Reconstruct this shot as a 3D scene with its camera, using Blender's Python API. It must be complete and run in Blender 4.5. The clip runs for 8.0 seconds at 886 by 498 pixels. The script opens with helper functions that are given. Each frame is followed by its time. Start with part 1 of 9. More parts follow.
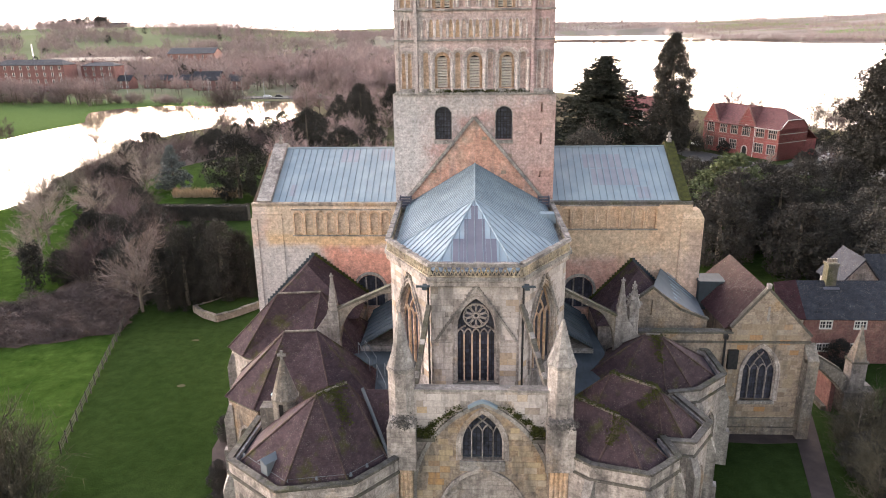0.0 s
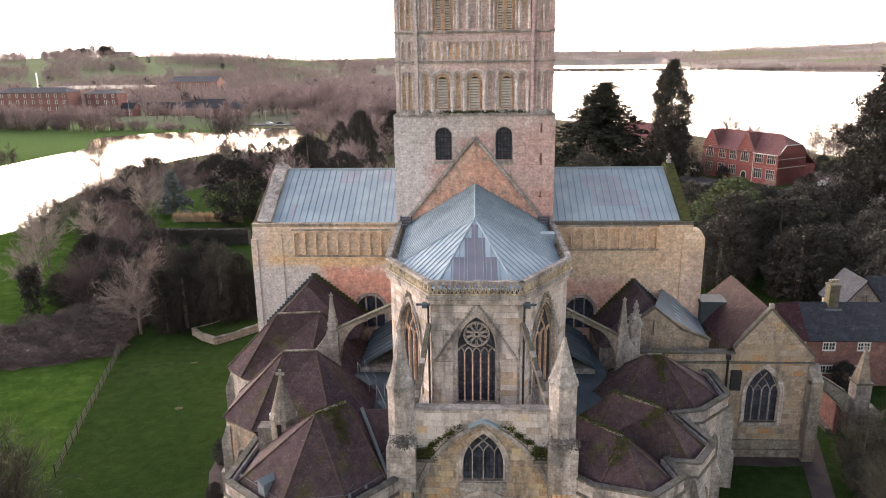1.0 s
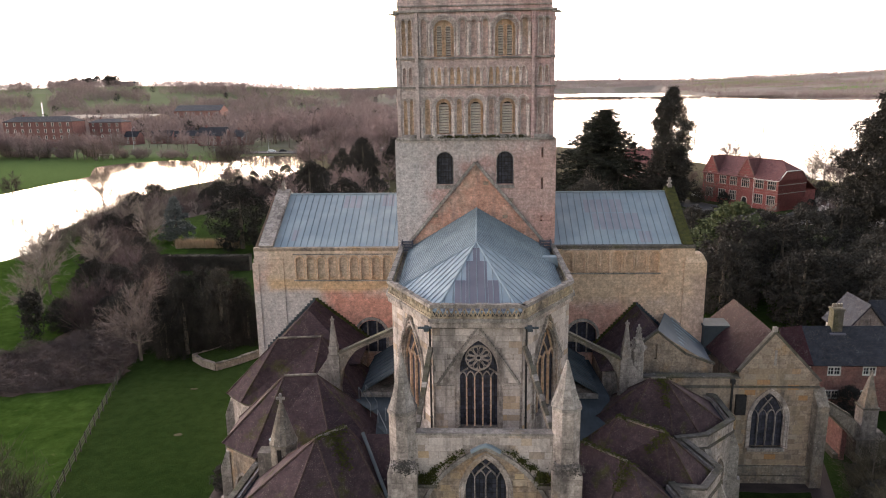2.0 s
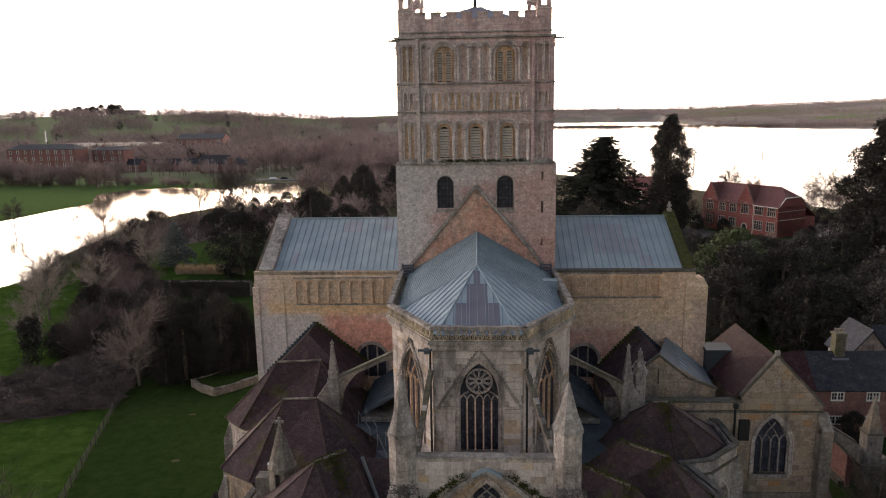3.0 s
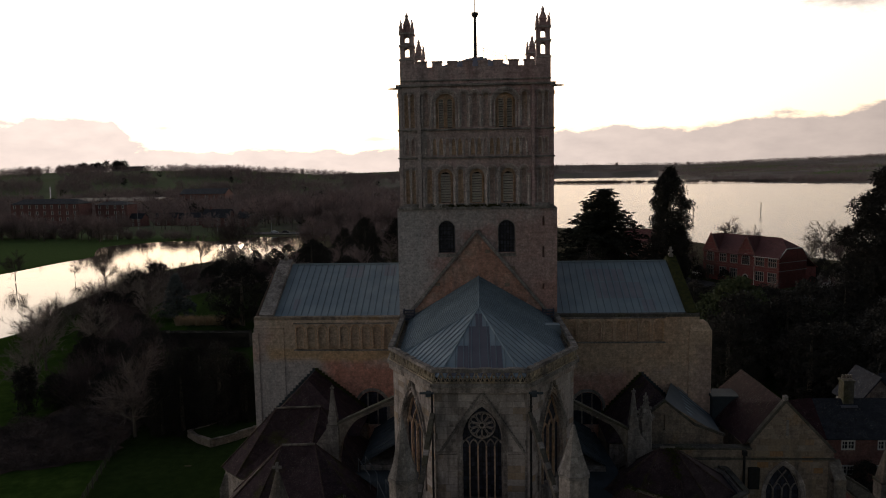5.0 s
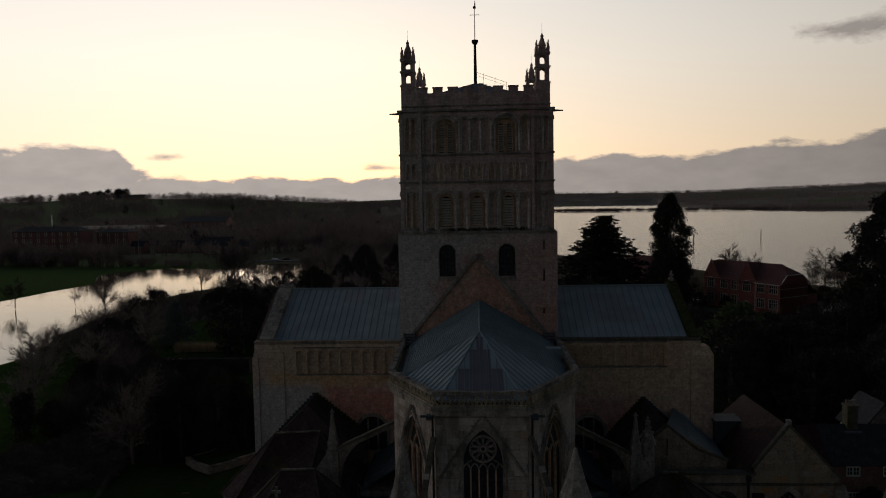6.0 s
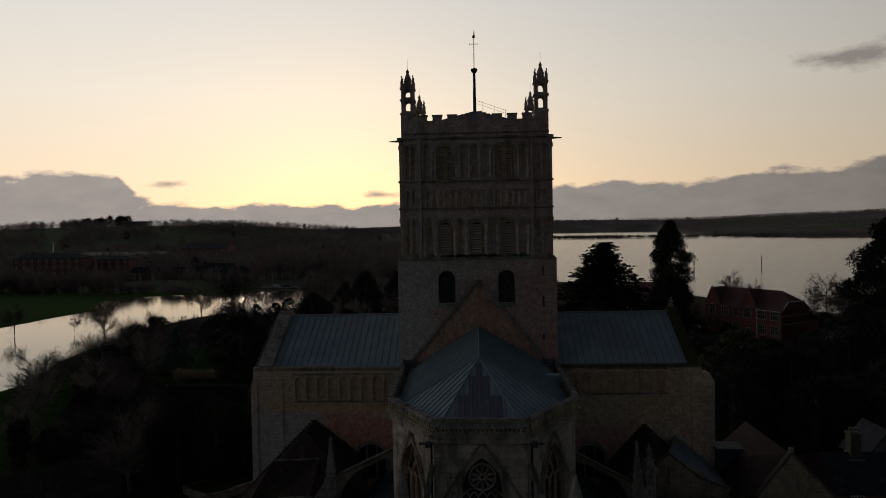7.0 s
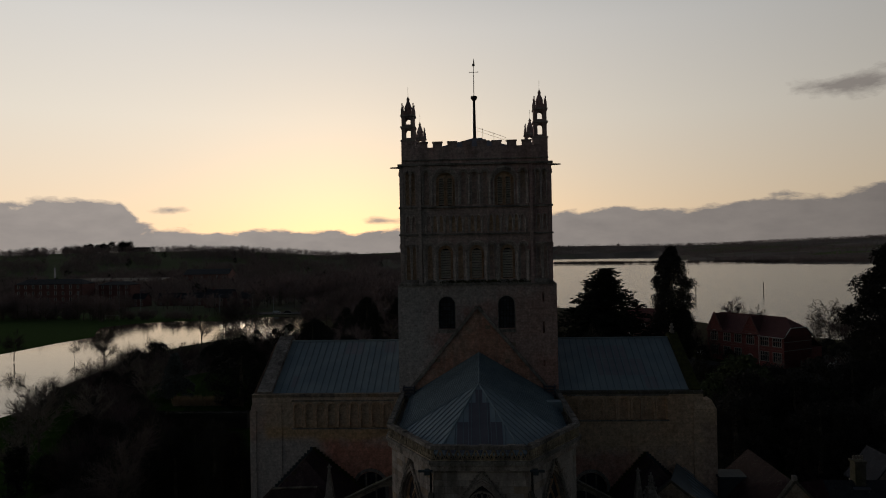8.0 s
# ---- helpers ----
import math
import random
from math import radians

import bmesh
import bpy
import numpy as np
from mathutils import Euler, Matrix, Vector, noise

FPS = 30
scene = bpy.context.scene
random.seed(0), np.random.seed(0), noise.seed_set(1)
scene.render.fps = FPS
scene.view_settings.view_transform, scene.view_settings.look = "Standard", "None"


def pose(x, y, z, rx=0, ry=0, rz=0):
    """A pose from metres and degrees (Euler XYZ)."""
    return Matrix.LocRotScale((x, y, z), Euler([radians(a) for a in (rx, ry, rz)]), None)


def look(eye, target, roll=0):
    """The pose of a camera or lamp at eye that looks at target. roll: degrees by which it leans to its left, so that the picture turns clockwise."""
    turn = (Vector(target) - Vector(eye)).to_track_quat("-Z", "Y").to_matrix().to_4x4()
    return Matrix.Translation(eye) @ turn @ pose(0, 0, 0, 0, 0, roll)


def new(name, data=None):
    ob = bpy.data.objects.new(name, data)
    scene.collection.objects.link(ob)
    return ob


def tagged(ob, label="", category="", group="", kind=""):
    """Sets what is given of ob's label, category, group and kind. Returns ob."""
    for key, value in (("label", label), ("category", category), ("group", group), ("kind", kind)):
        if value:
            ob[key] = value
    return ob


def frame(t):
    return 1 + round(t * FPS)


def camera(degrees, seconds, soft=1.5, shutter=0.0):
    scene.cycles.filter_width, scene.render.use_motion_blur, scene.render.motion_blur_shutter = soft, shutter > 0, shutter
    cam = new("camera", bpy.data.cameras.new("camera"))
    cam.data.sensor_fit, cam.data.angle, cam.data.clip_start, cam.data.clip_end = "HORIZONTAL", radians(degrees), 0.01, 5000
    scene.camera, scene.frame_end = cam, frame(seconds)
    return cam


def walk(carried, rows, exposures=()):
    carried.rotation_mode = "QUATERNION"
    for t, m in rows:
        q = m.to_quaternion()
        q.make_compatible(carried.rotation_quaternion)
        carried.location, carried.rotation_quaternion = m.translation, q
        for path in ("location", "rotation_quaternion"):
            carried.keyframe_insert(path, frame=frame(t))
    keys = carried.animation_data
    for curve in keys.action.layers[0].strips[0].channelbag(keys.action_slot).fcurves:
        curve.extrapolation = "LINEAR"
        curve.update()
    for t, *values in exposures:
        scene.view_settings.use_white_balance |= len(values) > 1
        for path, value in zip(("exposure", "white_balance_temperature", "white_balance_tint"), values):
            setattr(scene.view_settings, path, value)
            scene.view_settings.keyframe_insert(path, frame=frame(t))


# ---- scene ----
cam = camera(65.2, 8.0, 1.0)
PATH = [
    (0, (0.304, -61.18, 33.183), (0.205, -59.275, 32.58), -0.8),
    (0.5, (0.306, -61.165, 32.87), (0.206, -59.249, 32.304), -0.8),
    (1, (0.301, -61.189, 32.554), (0.201, -59.262, 32.026), -0.8),
    (1.5, (0.299, -61.188, 32.404), (0.197, -59.252, 31.914), -0.9),
    (3, (0.293, -61.286, 31.909), (0.188, -59.324, 31.536), -0.9),
    (3.5, (0.293, -61.287, 31.697), (0.189, -59.318, 31.363), -0.9),
    (4, (0.322, -61.268, 31.49), (0.218, -59.292, 31.194), -0.8),
    (4.5, (0.244, -61.255, 31.249), (0.139, -59.275, 30.992), -0.9),
    (6, (0.196, -61.44, 30.628), (0.09, -59.447, 30.492), -1.0),
    (6.5, (0.253, -61.482, 30.604), (0.146, -59.487, 30.506), -1.0),
    (7, (0.313, -61.552, 30.59), (0.206, -59.556, 30.531), -1.0),
    (7.5, (0.387, -61.688, 30.575), (0.279, -59.691, 30.553), -1.0),
    (8, (0.447, -61.664, 30.574), (0.337, -59.667, 30.59), -1.0),
]
EXPOSURES = [(0, 4.2, 7050, 20), (1.5, 3.66, 7050, 20), (3, 2.68, 7050, 19), (3.5, 2.15, 7050, 19), (4.5, 1.15, 6950, 17), (6, -0.65, 6350, 10), (7, -0.92, 6350, 9), (8, -1.05, 6350, 9)]
walk(cam, [(t, look(e, g, r)) for t, e, g, r in PATH], EXPOSURES)

# ---- sky and sun: dusk, the sun gone behind cloud in the west ----
SKY_STRENGTH = 0.038
EAST = 0.08
SUN_AZ, SUN_EL = -11.0, 3.5
world = bpy.data.worlds.new("dusk_sky")
scene.world = world
world.use_nodes = True


class Net:
    """Short-hand for wiring nodes."""

    def __init__(self, tree):
        self.t = tree
        tree.nodes.clear()

    def n(self, kind, ins=None):
        node = self.t.nodes.new(kind)
        for key, value in (ins or {}).items():
            self.put(node.inputs[key], value)
        return node

    def put(self, socket, value):
        if isinstance(value, bpy.types.NodeSocket):
            self.t.links.new(value, socket)
        else:
            socket.default_value = value

    def m(self, op, a, b=0.0, c=0.0, clamp=False):
        node = self.t.nodes.new("ShaderNodeMath")
        node.operation, node.use_clamp = op, clamp
        for s, v in zip(node.inputs, (a, b, c)):
            self.put(s, v)
        return node.outputs[0]

    def mix(self, fac, a, b, blend="MIX"):
        node = self.t.nodes.new("ShaderNodeMix")
        node.data_type, node.blend_type = "RGBA", blend
        self.put(node.inputs[0], fac)
        self.put(node.inputs[6], a)
        self.put(node.inputs[7], b)
        return node.outputs[2]

    def ramp(self, fac, stops, mode="LINEAR"):
        node = self.t.nodes.new("ShaderNodeValToRGB")
        node.color_ramp.interpolation = mode
        els = node.color_ramp.elements
        while len(els) < len(stops):
            els.new(0.5)
        for el, (p, c) in zip(els, stops):
            el.position = p
            el.color = (c, c, c, 1) if isinstance(c, (int, float)) else (*c, 1)
        self.put(node.inputs[0], fac)
        return node.outputs[0]

    def noise(self, vec, scale, detail=4.0, rough=0.55):
        node = self.n("ShaderNodeTexNoise", {"Scale": scale, "Detail": detail, "Roughness": rough})
        if vec is not None:
            self.put(node.inputs["Vector"], vec)
        return node.outputs[0]


w = Net(world.node_tree)
direction = w.n("ShaderNodeTexCoord").outputs["Generated"]
sep = w.n("ShaderNodeSeparateXYZ", {0: direction})
dx, dy, dz = sep.outputs
air = w.n("ShaderNodeTexSky")
air.sky_type, air.sun_disc, air.sun_elevation, air.sun_rotation = "NISHITA", False, radians(SUN_EL), radians(SUN_AZ)
air.altitude, air.air_density, air.dust_density, air.ozone_density = 30, 1.0, 0.9, 1.5
sky = air.outputs[0]
az = w.m("DIVIDE", w.m("ARCTAN2", dx, dy), math.pi)
el = w.m("ARCSINE", dz)
stretch = w.n("ShaderNodeMapping", {0: direction, 3: (1.0, 1.0, 2.6)}).outputs[0]
puff = w.m("SUBTRACT", w.noise(stretch, 13.0, 7.0, 0.62), 0.5)
top = w.ramp(w.m("MULTIPLY_ADD", az, 0.5, 0.5), [(0.0, 0.11), (0.36, 0.085), (0.401, 0.080), (0.4154, 0.086), (0.4225, 0.078), (0.4245, 0.056), (0.4275, 0.041), (0.474, 0.038), (0.518, 0.060), (0.555, 0.060), (0.561, 0.070), (0.571, 0.071), (0.583, 0.084), (0.62, 0.10), (1.0, 0.11)])
edge = w.m("MULTIPLY_ADD", puff, 0.05, w.m("SUBTRACT", top, el))
bank = w.m("MULTIPLY", edge, 140.0, clamp=True)


def wisp(a0, e0, wa, we):
    """A small cloud at an azimuth and a height, in radians."""
    qa = w.m("DIVIDE", w.m("SUBTRACT", w.m("MULTIPLY", az, math.pi), a0), wa)
    qe = w.m("DIVIDE", w.m("SUBTRACT", el, e0), we)
    far = w.m("SQRT", w.m("ADD", w.m("MULTIPLY", qa, qa), w.m("MULTIPLY", qe, qe)))
    return w.m("MULTIPLY", w.m("MULTIPLY_ADD", puff, 2.6, w.m("SUBTRACT", 0.75, far)), 1.6, clamp=True)


small = w.m("MAXIMUM", w.m("MAXIMUM", wisp(0.475, 0.202, 0.085, 0.021), wisp(-0.148, 0.05, 0.045, 0.009)), wisp(-0.43, 0.066, 0.035, 0.008))
cover = w.m("MAXIMUM", bank, w.m("MULTIPLY", small, 0.85))
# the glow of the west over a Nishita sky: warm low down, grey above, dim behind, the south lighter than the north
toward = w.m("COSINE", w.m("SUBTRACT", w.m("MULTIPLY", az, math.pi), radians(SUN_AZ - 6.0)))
lobe = w.m("POWER", w.m("MULTIPLY_ADD", toward, 0.5, 0.5), 2.2)
glow = w.m("ADD", w.m("MULTIPLY", w.m("MULTIPLY_ADD", dx, -0.8, 1.0), EAST), w.m("MULTIPLY", w.m("MULTIPLY_ADD", dx, -0.18, 1.0), w.m("MULTIPLY", lobe, 0.93)))
rise = w.ramp(w.m("DIVIDE", el, 1.5708), [(0.0, (1.50, 1.08, 0.74)), (0.05, (1.50, 1.17, 0.87)), (0.12, (1.42, 1.25, 1.05)), (0.20, (1.22, 1.14, 1.05)), (0.25, (0.98, 0.95, 0.92)), (0.42, (0.125, 0.146, 0.19)), (1.0, (0.029, 0.037, 0.058))])
sky_lit = w.mix(1.0, sky, (SKY_STRENGTH,) * 3 + (1,), "MULTIPLY")
veil = w.mix(1.0, rise, w.n("ShaderNodeCombineColor", {0: glow, 1: glow, 2: glow}).outputs[0], "MULTIPLY")
clear = w.mix(1.0, sky_lit, veil, "ADD")
grain = w.noise(stretch, 22.0, 5.0)
cloud_col = w.mix(grain, (0.50, 0.435, 0.40, 1), (0.74, 0.64, 0.57, 1))
cloud_lit = w.mix(1.0, cloud_col, w.n("ShaderNodeCombineColor", {0: glow, 1: glow, 2: glow}).outputs[0], "MULTIPLY")
full = w.mix(cover, clear, cloud_lit)
w.n("ShaderNodeOutputWorld", {0: w.n("ShaderNodeBackground", {0: full, 1: 1.0}).outputs[0]})

sun = new("sun", bpy.data.lights.new("sun", "SUN"))
sun.data.energy, sun.data.angle, sun.data.color = 0.2, radians(20), (1.0, 0.86, 0.68)
sa, se = radians(SUN_AZ), radians(6.0)
sun.matrix_world = look((300 * math.sin(sa), 300 * math.cos(sa), 300 * math.tan(se)), (0, 0, 0))

# ---- materials ----


def principled(name, build):
    mat = bpy.data.materials.new(name)
    mat.use_nodes = True
    g = Net(mat.node_tree)
    ins = {"Roughness": 0.85, "Specular IOR Level": 0.12}
    bump = build(g, ins)
    if bump is not None:
        ins["Normal"] = g.n("ShaderNodeBump", {"Strength": bump[1], "Distance": bump[2], "Height": bump[0]}).outputs[0]
    g.n("ShaderNodeOutputMaterial", {0: g.n("ShaderNodeBsdfPrincipled", ins).outputs[0]})
    return mat


def wall_plane(g):
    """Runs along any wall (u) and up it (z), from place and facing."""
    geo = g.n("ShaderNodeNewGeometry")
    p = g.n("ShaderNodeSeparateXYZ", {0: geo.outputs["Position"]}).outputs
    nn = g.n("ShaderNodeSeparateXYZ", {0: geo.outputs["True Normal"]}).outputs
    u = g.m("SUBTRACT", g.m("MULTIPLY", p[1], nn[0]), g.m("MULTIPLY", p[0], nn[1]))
    return g.n("ShaderNodeCombineXYZ", {0: u, 1: p[2], 2: 0.0}).outputs[0], geo.outputs["Position"]


def stone(name, light, dark, iron, iron_at=0.62, stain=(0.10, 0.09, 0.085), stain_at=0.60, course=0.36, length=0.85, joint=None, lichen=0.35, zones=()):
    """zones: patches of other stone, each (x0, x1, z0, z1, soft edge, colour, share)."""
    joint = joint or tuple(0.62 * c for c in dark)

    def build(g, ins):
        uv, pos = wall_plane(g)
        br = g.n("ShaderNodeTexBrick", {"Vector": uv, "Color1": (*light, 1), "Color2": (*dark, 1), "Mortar": (*joint, 1), "Scale": 1.0, "Mortar Size": 0.008, "Mortar Smooth": 0.6, "Bias": -0.1, "Brick Width": length, "Row Height": course})
        br.offset, br.squash, br.squash_frequency = 0.5, 0.8, 3
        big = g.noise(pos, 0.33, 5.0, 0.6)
        col = g.mix(g.m("MULTIPLY", g.ramp(big, [(iron_at - 0.06, 0.0), (iron_at + 0.1, 1.0)]), 0.75), br.outputs["Color"], (*iron, 1))
        drip = g.noise(g.n("ShaderNodeMapping", {0: pos, 3: (1.0, 1.0, 0.22)}).outputs[0], 0.8, 6.0, 0.65)
        col = g.mix(g.m("MULTIPLY", g.ramp(drip, [(stain_at - 0.12, 0.0), (stain_at + 0.06, 1.0)]), 0.8), col, (*stain, 1))
        fine = g.noise(pos, 5.0, 5.0, 0.7)
        pale = g.noise(pos, 0.8, 6.0, 0.7)
        col = g.mix(g.ramp(pale, [(0.5, 0.0), (0.68, 0.55)]), col, (light[0] * 1.25, light[1] * 1.25, light[2] * 1.28, 1))
        if zones:
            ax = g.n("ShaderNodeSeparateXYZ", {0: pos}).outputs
            wob = g.m("MULTIPLY_ADD", g.noise(pos, 0.6, 6.0, 0.65), 5.0, -2.5)
            for x0, x1, z0, z1, soft, tint, share in zones:
                cut = [g.m("DIVIDE", g.m("SUBTRACT", ax[0], x0), soft), g.m("DIVIDE", g.m("SUBTRACT", x1, ax[0]), soft), g.m("DIVIDE", g.m("SUBTRACT", ax[2], z0), soft), g.m("DIVIDE", g.m("SUBTRACT", z1, ax[2]), soft)]
                near = g.m("MINIMUM", g.m("MINIMUM", cut[0], cut[1]), g.m("MINIMUM", cut[2], cut[3]))
                amount = g.m("MULTIPLY", g.m("ADD", near, g.m("MULTIPLY_ADD", wob, 0.55, 0.5), clamp=True), share)
                col = g.mix(amount, col, g.mix(br.outputs["Fac"], (*tint, 1), (tint[0] * 0.8, tint[1] * 0.8, tint[2] * 0.8, 1)))
        mid_n = g.noise(pos, 1.7, 6.0, 0.75)
        col = g.mix(1.0, col, g.ramp(mid_n, [(0.3, 0.7), (0.7, 1.24)]), "MULTIPLY")
        col = g.mix(1.0, col, g.ramp(fine, [(0.28, 0.6), (0.72, 1.34)]), "MULTIPLY")
        spot = g.noise(pos, 3.2, 8.0, 0.8)
        col = g.mix(g.m("MULTIPLY", g.ramp(spot, [(0.54, 0.0), (0.62, 1.0)]), lichen), col, (0.115, 0.108, 0.092, 1))
        col = g.mix(g.m("MULTIPLY", g.ramp(spot, [(0.33, 1.0), (0.40, 0.0)]), lichen), col, (0.55, 0.52, 0.47, 1))
        ins["Base Color"], ins["Roughness"] = col, 0.9
        height = g.m("MULTIPLY_ADD", g.m("SUBTRACT", 1.0, br.outputs["Fac"]), 0.7, g.m("MULTIPLY", fine, 0.6))
        return height, 0.7, 0.03

    return principled(name, build)


def plain(name, a, b, scale=2.0, rough=0.8, metal=0.0, bump=0.3, fine=14.0, dist=0.02, each=0.0):
    def build(g, ins):
        pos = g.n("ShaderNodeNewGeometry").outputs["Position"]
        one, two = g.noise(pos, scale, 5.0), g.noise(pos, fine, 4.0)
        col = g.mix(g.ramp(one, [(0.3, 0.0), (0.7, 1.0)]), (*a, 1), (*b, 1))
        ins["Base Color"] = g.mix(1.0, col, g.ramp(two, [(0.2, 0.75), (0.8, 1.2)]), "MULTIPLY")
        if each:
            own = g.n("ShaderNodeObjectInfo").outputs["Random"]
            ins["Base Color"] = g.mix(1.0, ins["Base Color"], g.ramp(own, [(0.0, 1.0 - each), (1.0, 1.0 + each)]), "MULTIPLY")
        ins["Roughness"] = g.m("MULTIPLY_ADD", two, 0.25, rough - 0.12)
        ins["Metallic"] = metal
        return two, bump, dist

    return principled(name, build)


def tiles(name, a, b, moss=(0.062, 0.060, 0.020), moss_at=0.61, row=0.13, wide=0.2):
    def build(g, ins):
        uv, pos = wall_plane(g)
        br = g.n("ShaderNodeTexBrick", {"Vector": uv, "Color1": (*a, 1), "Color2": (*b, 1), "Mortar": (a[0] * 0.72, a[1] * 0.72, a[2] * 0.72, 1), "Scale": 1.0, "Mortar Size": 0.008, "Brick Width": wide, "Row Height": row})
        grow = g.noise(pos, 0.55, 6.0, 0.65)
        col = g.mix(g.m("MULTIPLY", g.ramp(grow, [(moss_at - 0.03, 0.0), (moss_at + 0.08, 1.0)]), 0.8), br.outputs["Color"], (*moss, 1))
        fleck = g.noise(pos, 7.0, 5.0, 0.75)
        col = g.mix(g.ramp(fleck, [(0.57, 0.0), (0.7, 0.55)]), col, (a[0] * 1.6 + 0.02, a[1] * 1.6 + 0.02, a[2] * 1.6 + 0.02, 1))
        spot = g.noise(pos, 17.0, 2.0, 0.5)
        thick = g.noise(pos, 0.9, 3.0, 0.6)
        col = g.mix(g.m("MULTIPLY", g.ramp(spot, [(0.61, 0.0), (0.67, 1.0)]), g.ramp(thick, [(0.38, 0.15), (0.62, 0.8)])), col, (0.21, 0.185, 0.16, 1))
        mott = g.noise(pos, 1.6, 5.0, 0.6)
        ins["Base Color"] = g.mix(1.0, col, g.ramp(mott, [(0.28, 0.68), (0.72, 1.28)]), "MULTIPLY")
        return g.m("MULTIPLY_ADD", g.m("SUBTRACT", 1.0, br.outputs["Fac"]), 0.6, g.m("MULTIPLY", fleck, 0.6)), 0.7, 0.04

    return principled(name, build)


def lead(name, a, b, patch):
    def build(g, ins):
        pos = g.n("ShaderNodeNewGeometry").outputs["Position"]
        one = g.noise(pos, 0.5, 5.0)
        streak = g.noise(g.n("ShaderNodeMapping", {0: pos, 3: (3.0, 0.5, 0.5)}).outputs[0], 1.5, 5.0)
        col = g.mix(g.ramp(one, [(0.35, 0.0), (0.65, 1.0)]), (*a, 1), (*b, 1))
        col = g.mix(g.m("MULTIPLY", g.ramp(streak, [(0.5, 0.0), (0.72, 1.0)]), 0.5), col, (*patch, 1))
        ins["Base Color"], ins["Metallic"], ins["Specular IOR Level"] = col, 0.0, 0.1
        ins["Roughness"] = g.m("MULTIPLY_ADD", streak, 0.3, 0.6)
        return one, 0.15, 0.05

    return principled(name, build)


STONE = stone("limestone_cream", (0.48, 0.415, 0.375), (0.37, 0.313, 0.283), (0.47, 0.32, 0.195), 0.62, stain_at=0.58, lichen=0.5)
STONE_WARM = stone("limestone_ochre", (0.36, 0.285, 0.22), (0.275, 0.212, 0.168), (0.43, 0.265, 0.13), 0.58, stain_at=0.61)
STONE_TOWER = stone("limestone_tower", (0.66, 0.505, 0.48), (0.53, 0.385, 0.37), (0.53, 0.31, 0.28), 0.56, stain=(0.17, 0.14, 0.135), stain_at=0.6, course=0.3, length=0.6, zones=((-9, -3.6, 20, 39, 2.5, (0.47, 0.43, 0.40), 0.6), (1.5, 9, 27, 45, 3.0, (0.47, 0.315, 0.30), 0.55), (-4, 5, 31.6, 34.8, 0.6, (0.47, 0.37, 0.335), 0.5)))
STONE_MOULD = stone("limestone_moulding", (0.64, 0.55, 0.51), (0.54, 0.45, 0.42), (0.50, 0.36, 0.29), 0.62, stain=(0.20, 0.17, 0.16), stain_at=0.62, course=0.3, length=0.6, lichen=0.3)
STONE_LOW = stone("limestone_tower_low", (0.56, 0.475, 0.455), (0.47, 0.36, 0.345), (0.49, 0.285, 0.25), 0.5, stain=(0.24, 0.215, 0.21), stain_at=0.6, course=0.24, length=0.5, joint=(0.38, 0.3, 0.285), zones=((-9, -4.2, 5, 29, 1.6, (0.53, 0.50, 0.49), 0.8), (-6, 3.5, 26.2, 29, 0.8, (0.48, 0.44, 0.42), 0.7), (2.2, 9, 10, 27.2, 1.6, (0.49, 0.325, 0.29), 0.75), (5.0, 9, 10, 21.5, 1.2, (0.52, 0.29, 0.245), 0.6)))
STONE_TRANS = stone("limestone_transept", (0.60, 0.485, 0.42), (0.51, 0.39, 0.335), (0.60, 0.34, 0.265), 0.53, stain_at=0.69, course=0.4, length=1.1, joint=(0.43, 0.33, 0.28), lichen=0.2, zones=((-22, -14.6, 5, 14.6, 0.9, (0.52, 0.49, 0.485), 0.75), (-13.6, -6, 9.5, 14.2, 1.2, (0.63, 0.29, 0.22), 0.85), (-19, -6, 14.3, 15.6, 0.5, (0.64, 0.43, 0.235), 0.75), (-19, -6, 15.4, 19, 0.6, (0.60, 0.475, 0.35), 0.7), (6, 14.5, 8, 13.0, 1.2, (0.47, 0.235, 0.19), 0.7), (6, 21, 13.4, 19, 0.9, (0.60, 0.43, 0.28), 0.7), (13.5, 21, 8, 13.6, 1.6, (0.58, 0.42, 0.30), 0.65), (19.2, 21, 8, 15.5, 0.8, (0.40, 0.29, 0.26), 0.5)))
STONE_GREY = stone("limestone_grey", (0.37, 0.335, 0.305), (0.28, 0.25, 0.23), (0.37, 0.28, 0.185), 0.66, stain_at=0.57, lichen=0.7)
STONE_COPE = stone("limestone_coping", (0.145, 0.132, 0.108), (0.095, 0.087, 0.072), (0.085, 0.083, 0.04), 0.55, stain_at=0.56, lichen=0.6)
STONE_TUR = stone("limestone_turret", (0.27, 0.235, 0.195), (0.20, 0.172, 0.145), (0.27, 0.19, 0.12), 0.6, stain_at=0.55, lichen=0.8)
STONE_TOOTH = stone("limestone_worn_pale", (0.56, 0.49, 0.45), (0.46, 0.39, 0.36), (0.44, 0.31, 0.27), 0.64, stain_at=0.66)
STONE_LICHEN = stone("limestone_lichen", (0.44, 0.37, 0.27), (0.36, 0.30, 0.22), (0.45, 0.32, 0.15), 0.6, stain_at=0.58)
STONE_NICHE = stone("limestone_niche", (0.64, 0.46, 0.325), (0.56, 0.39, 0.285), (0.62, 0.38, 0.21), 0.56, stain_at=0.7, course=0.5, length=0.7, lichen=0.1)
STONE_PINK = stone("limestone_pink", (0.66, 0.51, 0.46), (0.56, 0.42, 0.385), (0.62, 0.45, 0.31), 0.56, stain_at=0.68, course=0.4, length=0.6)
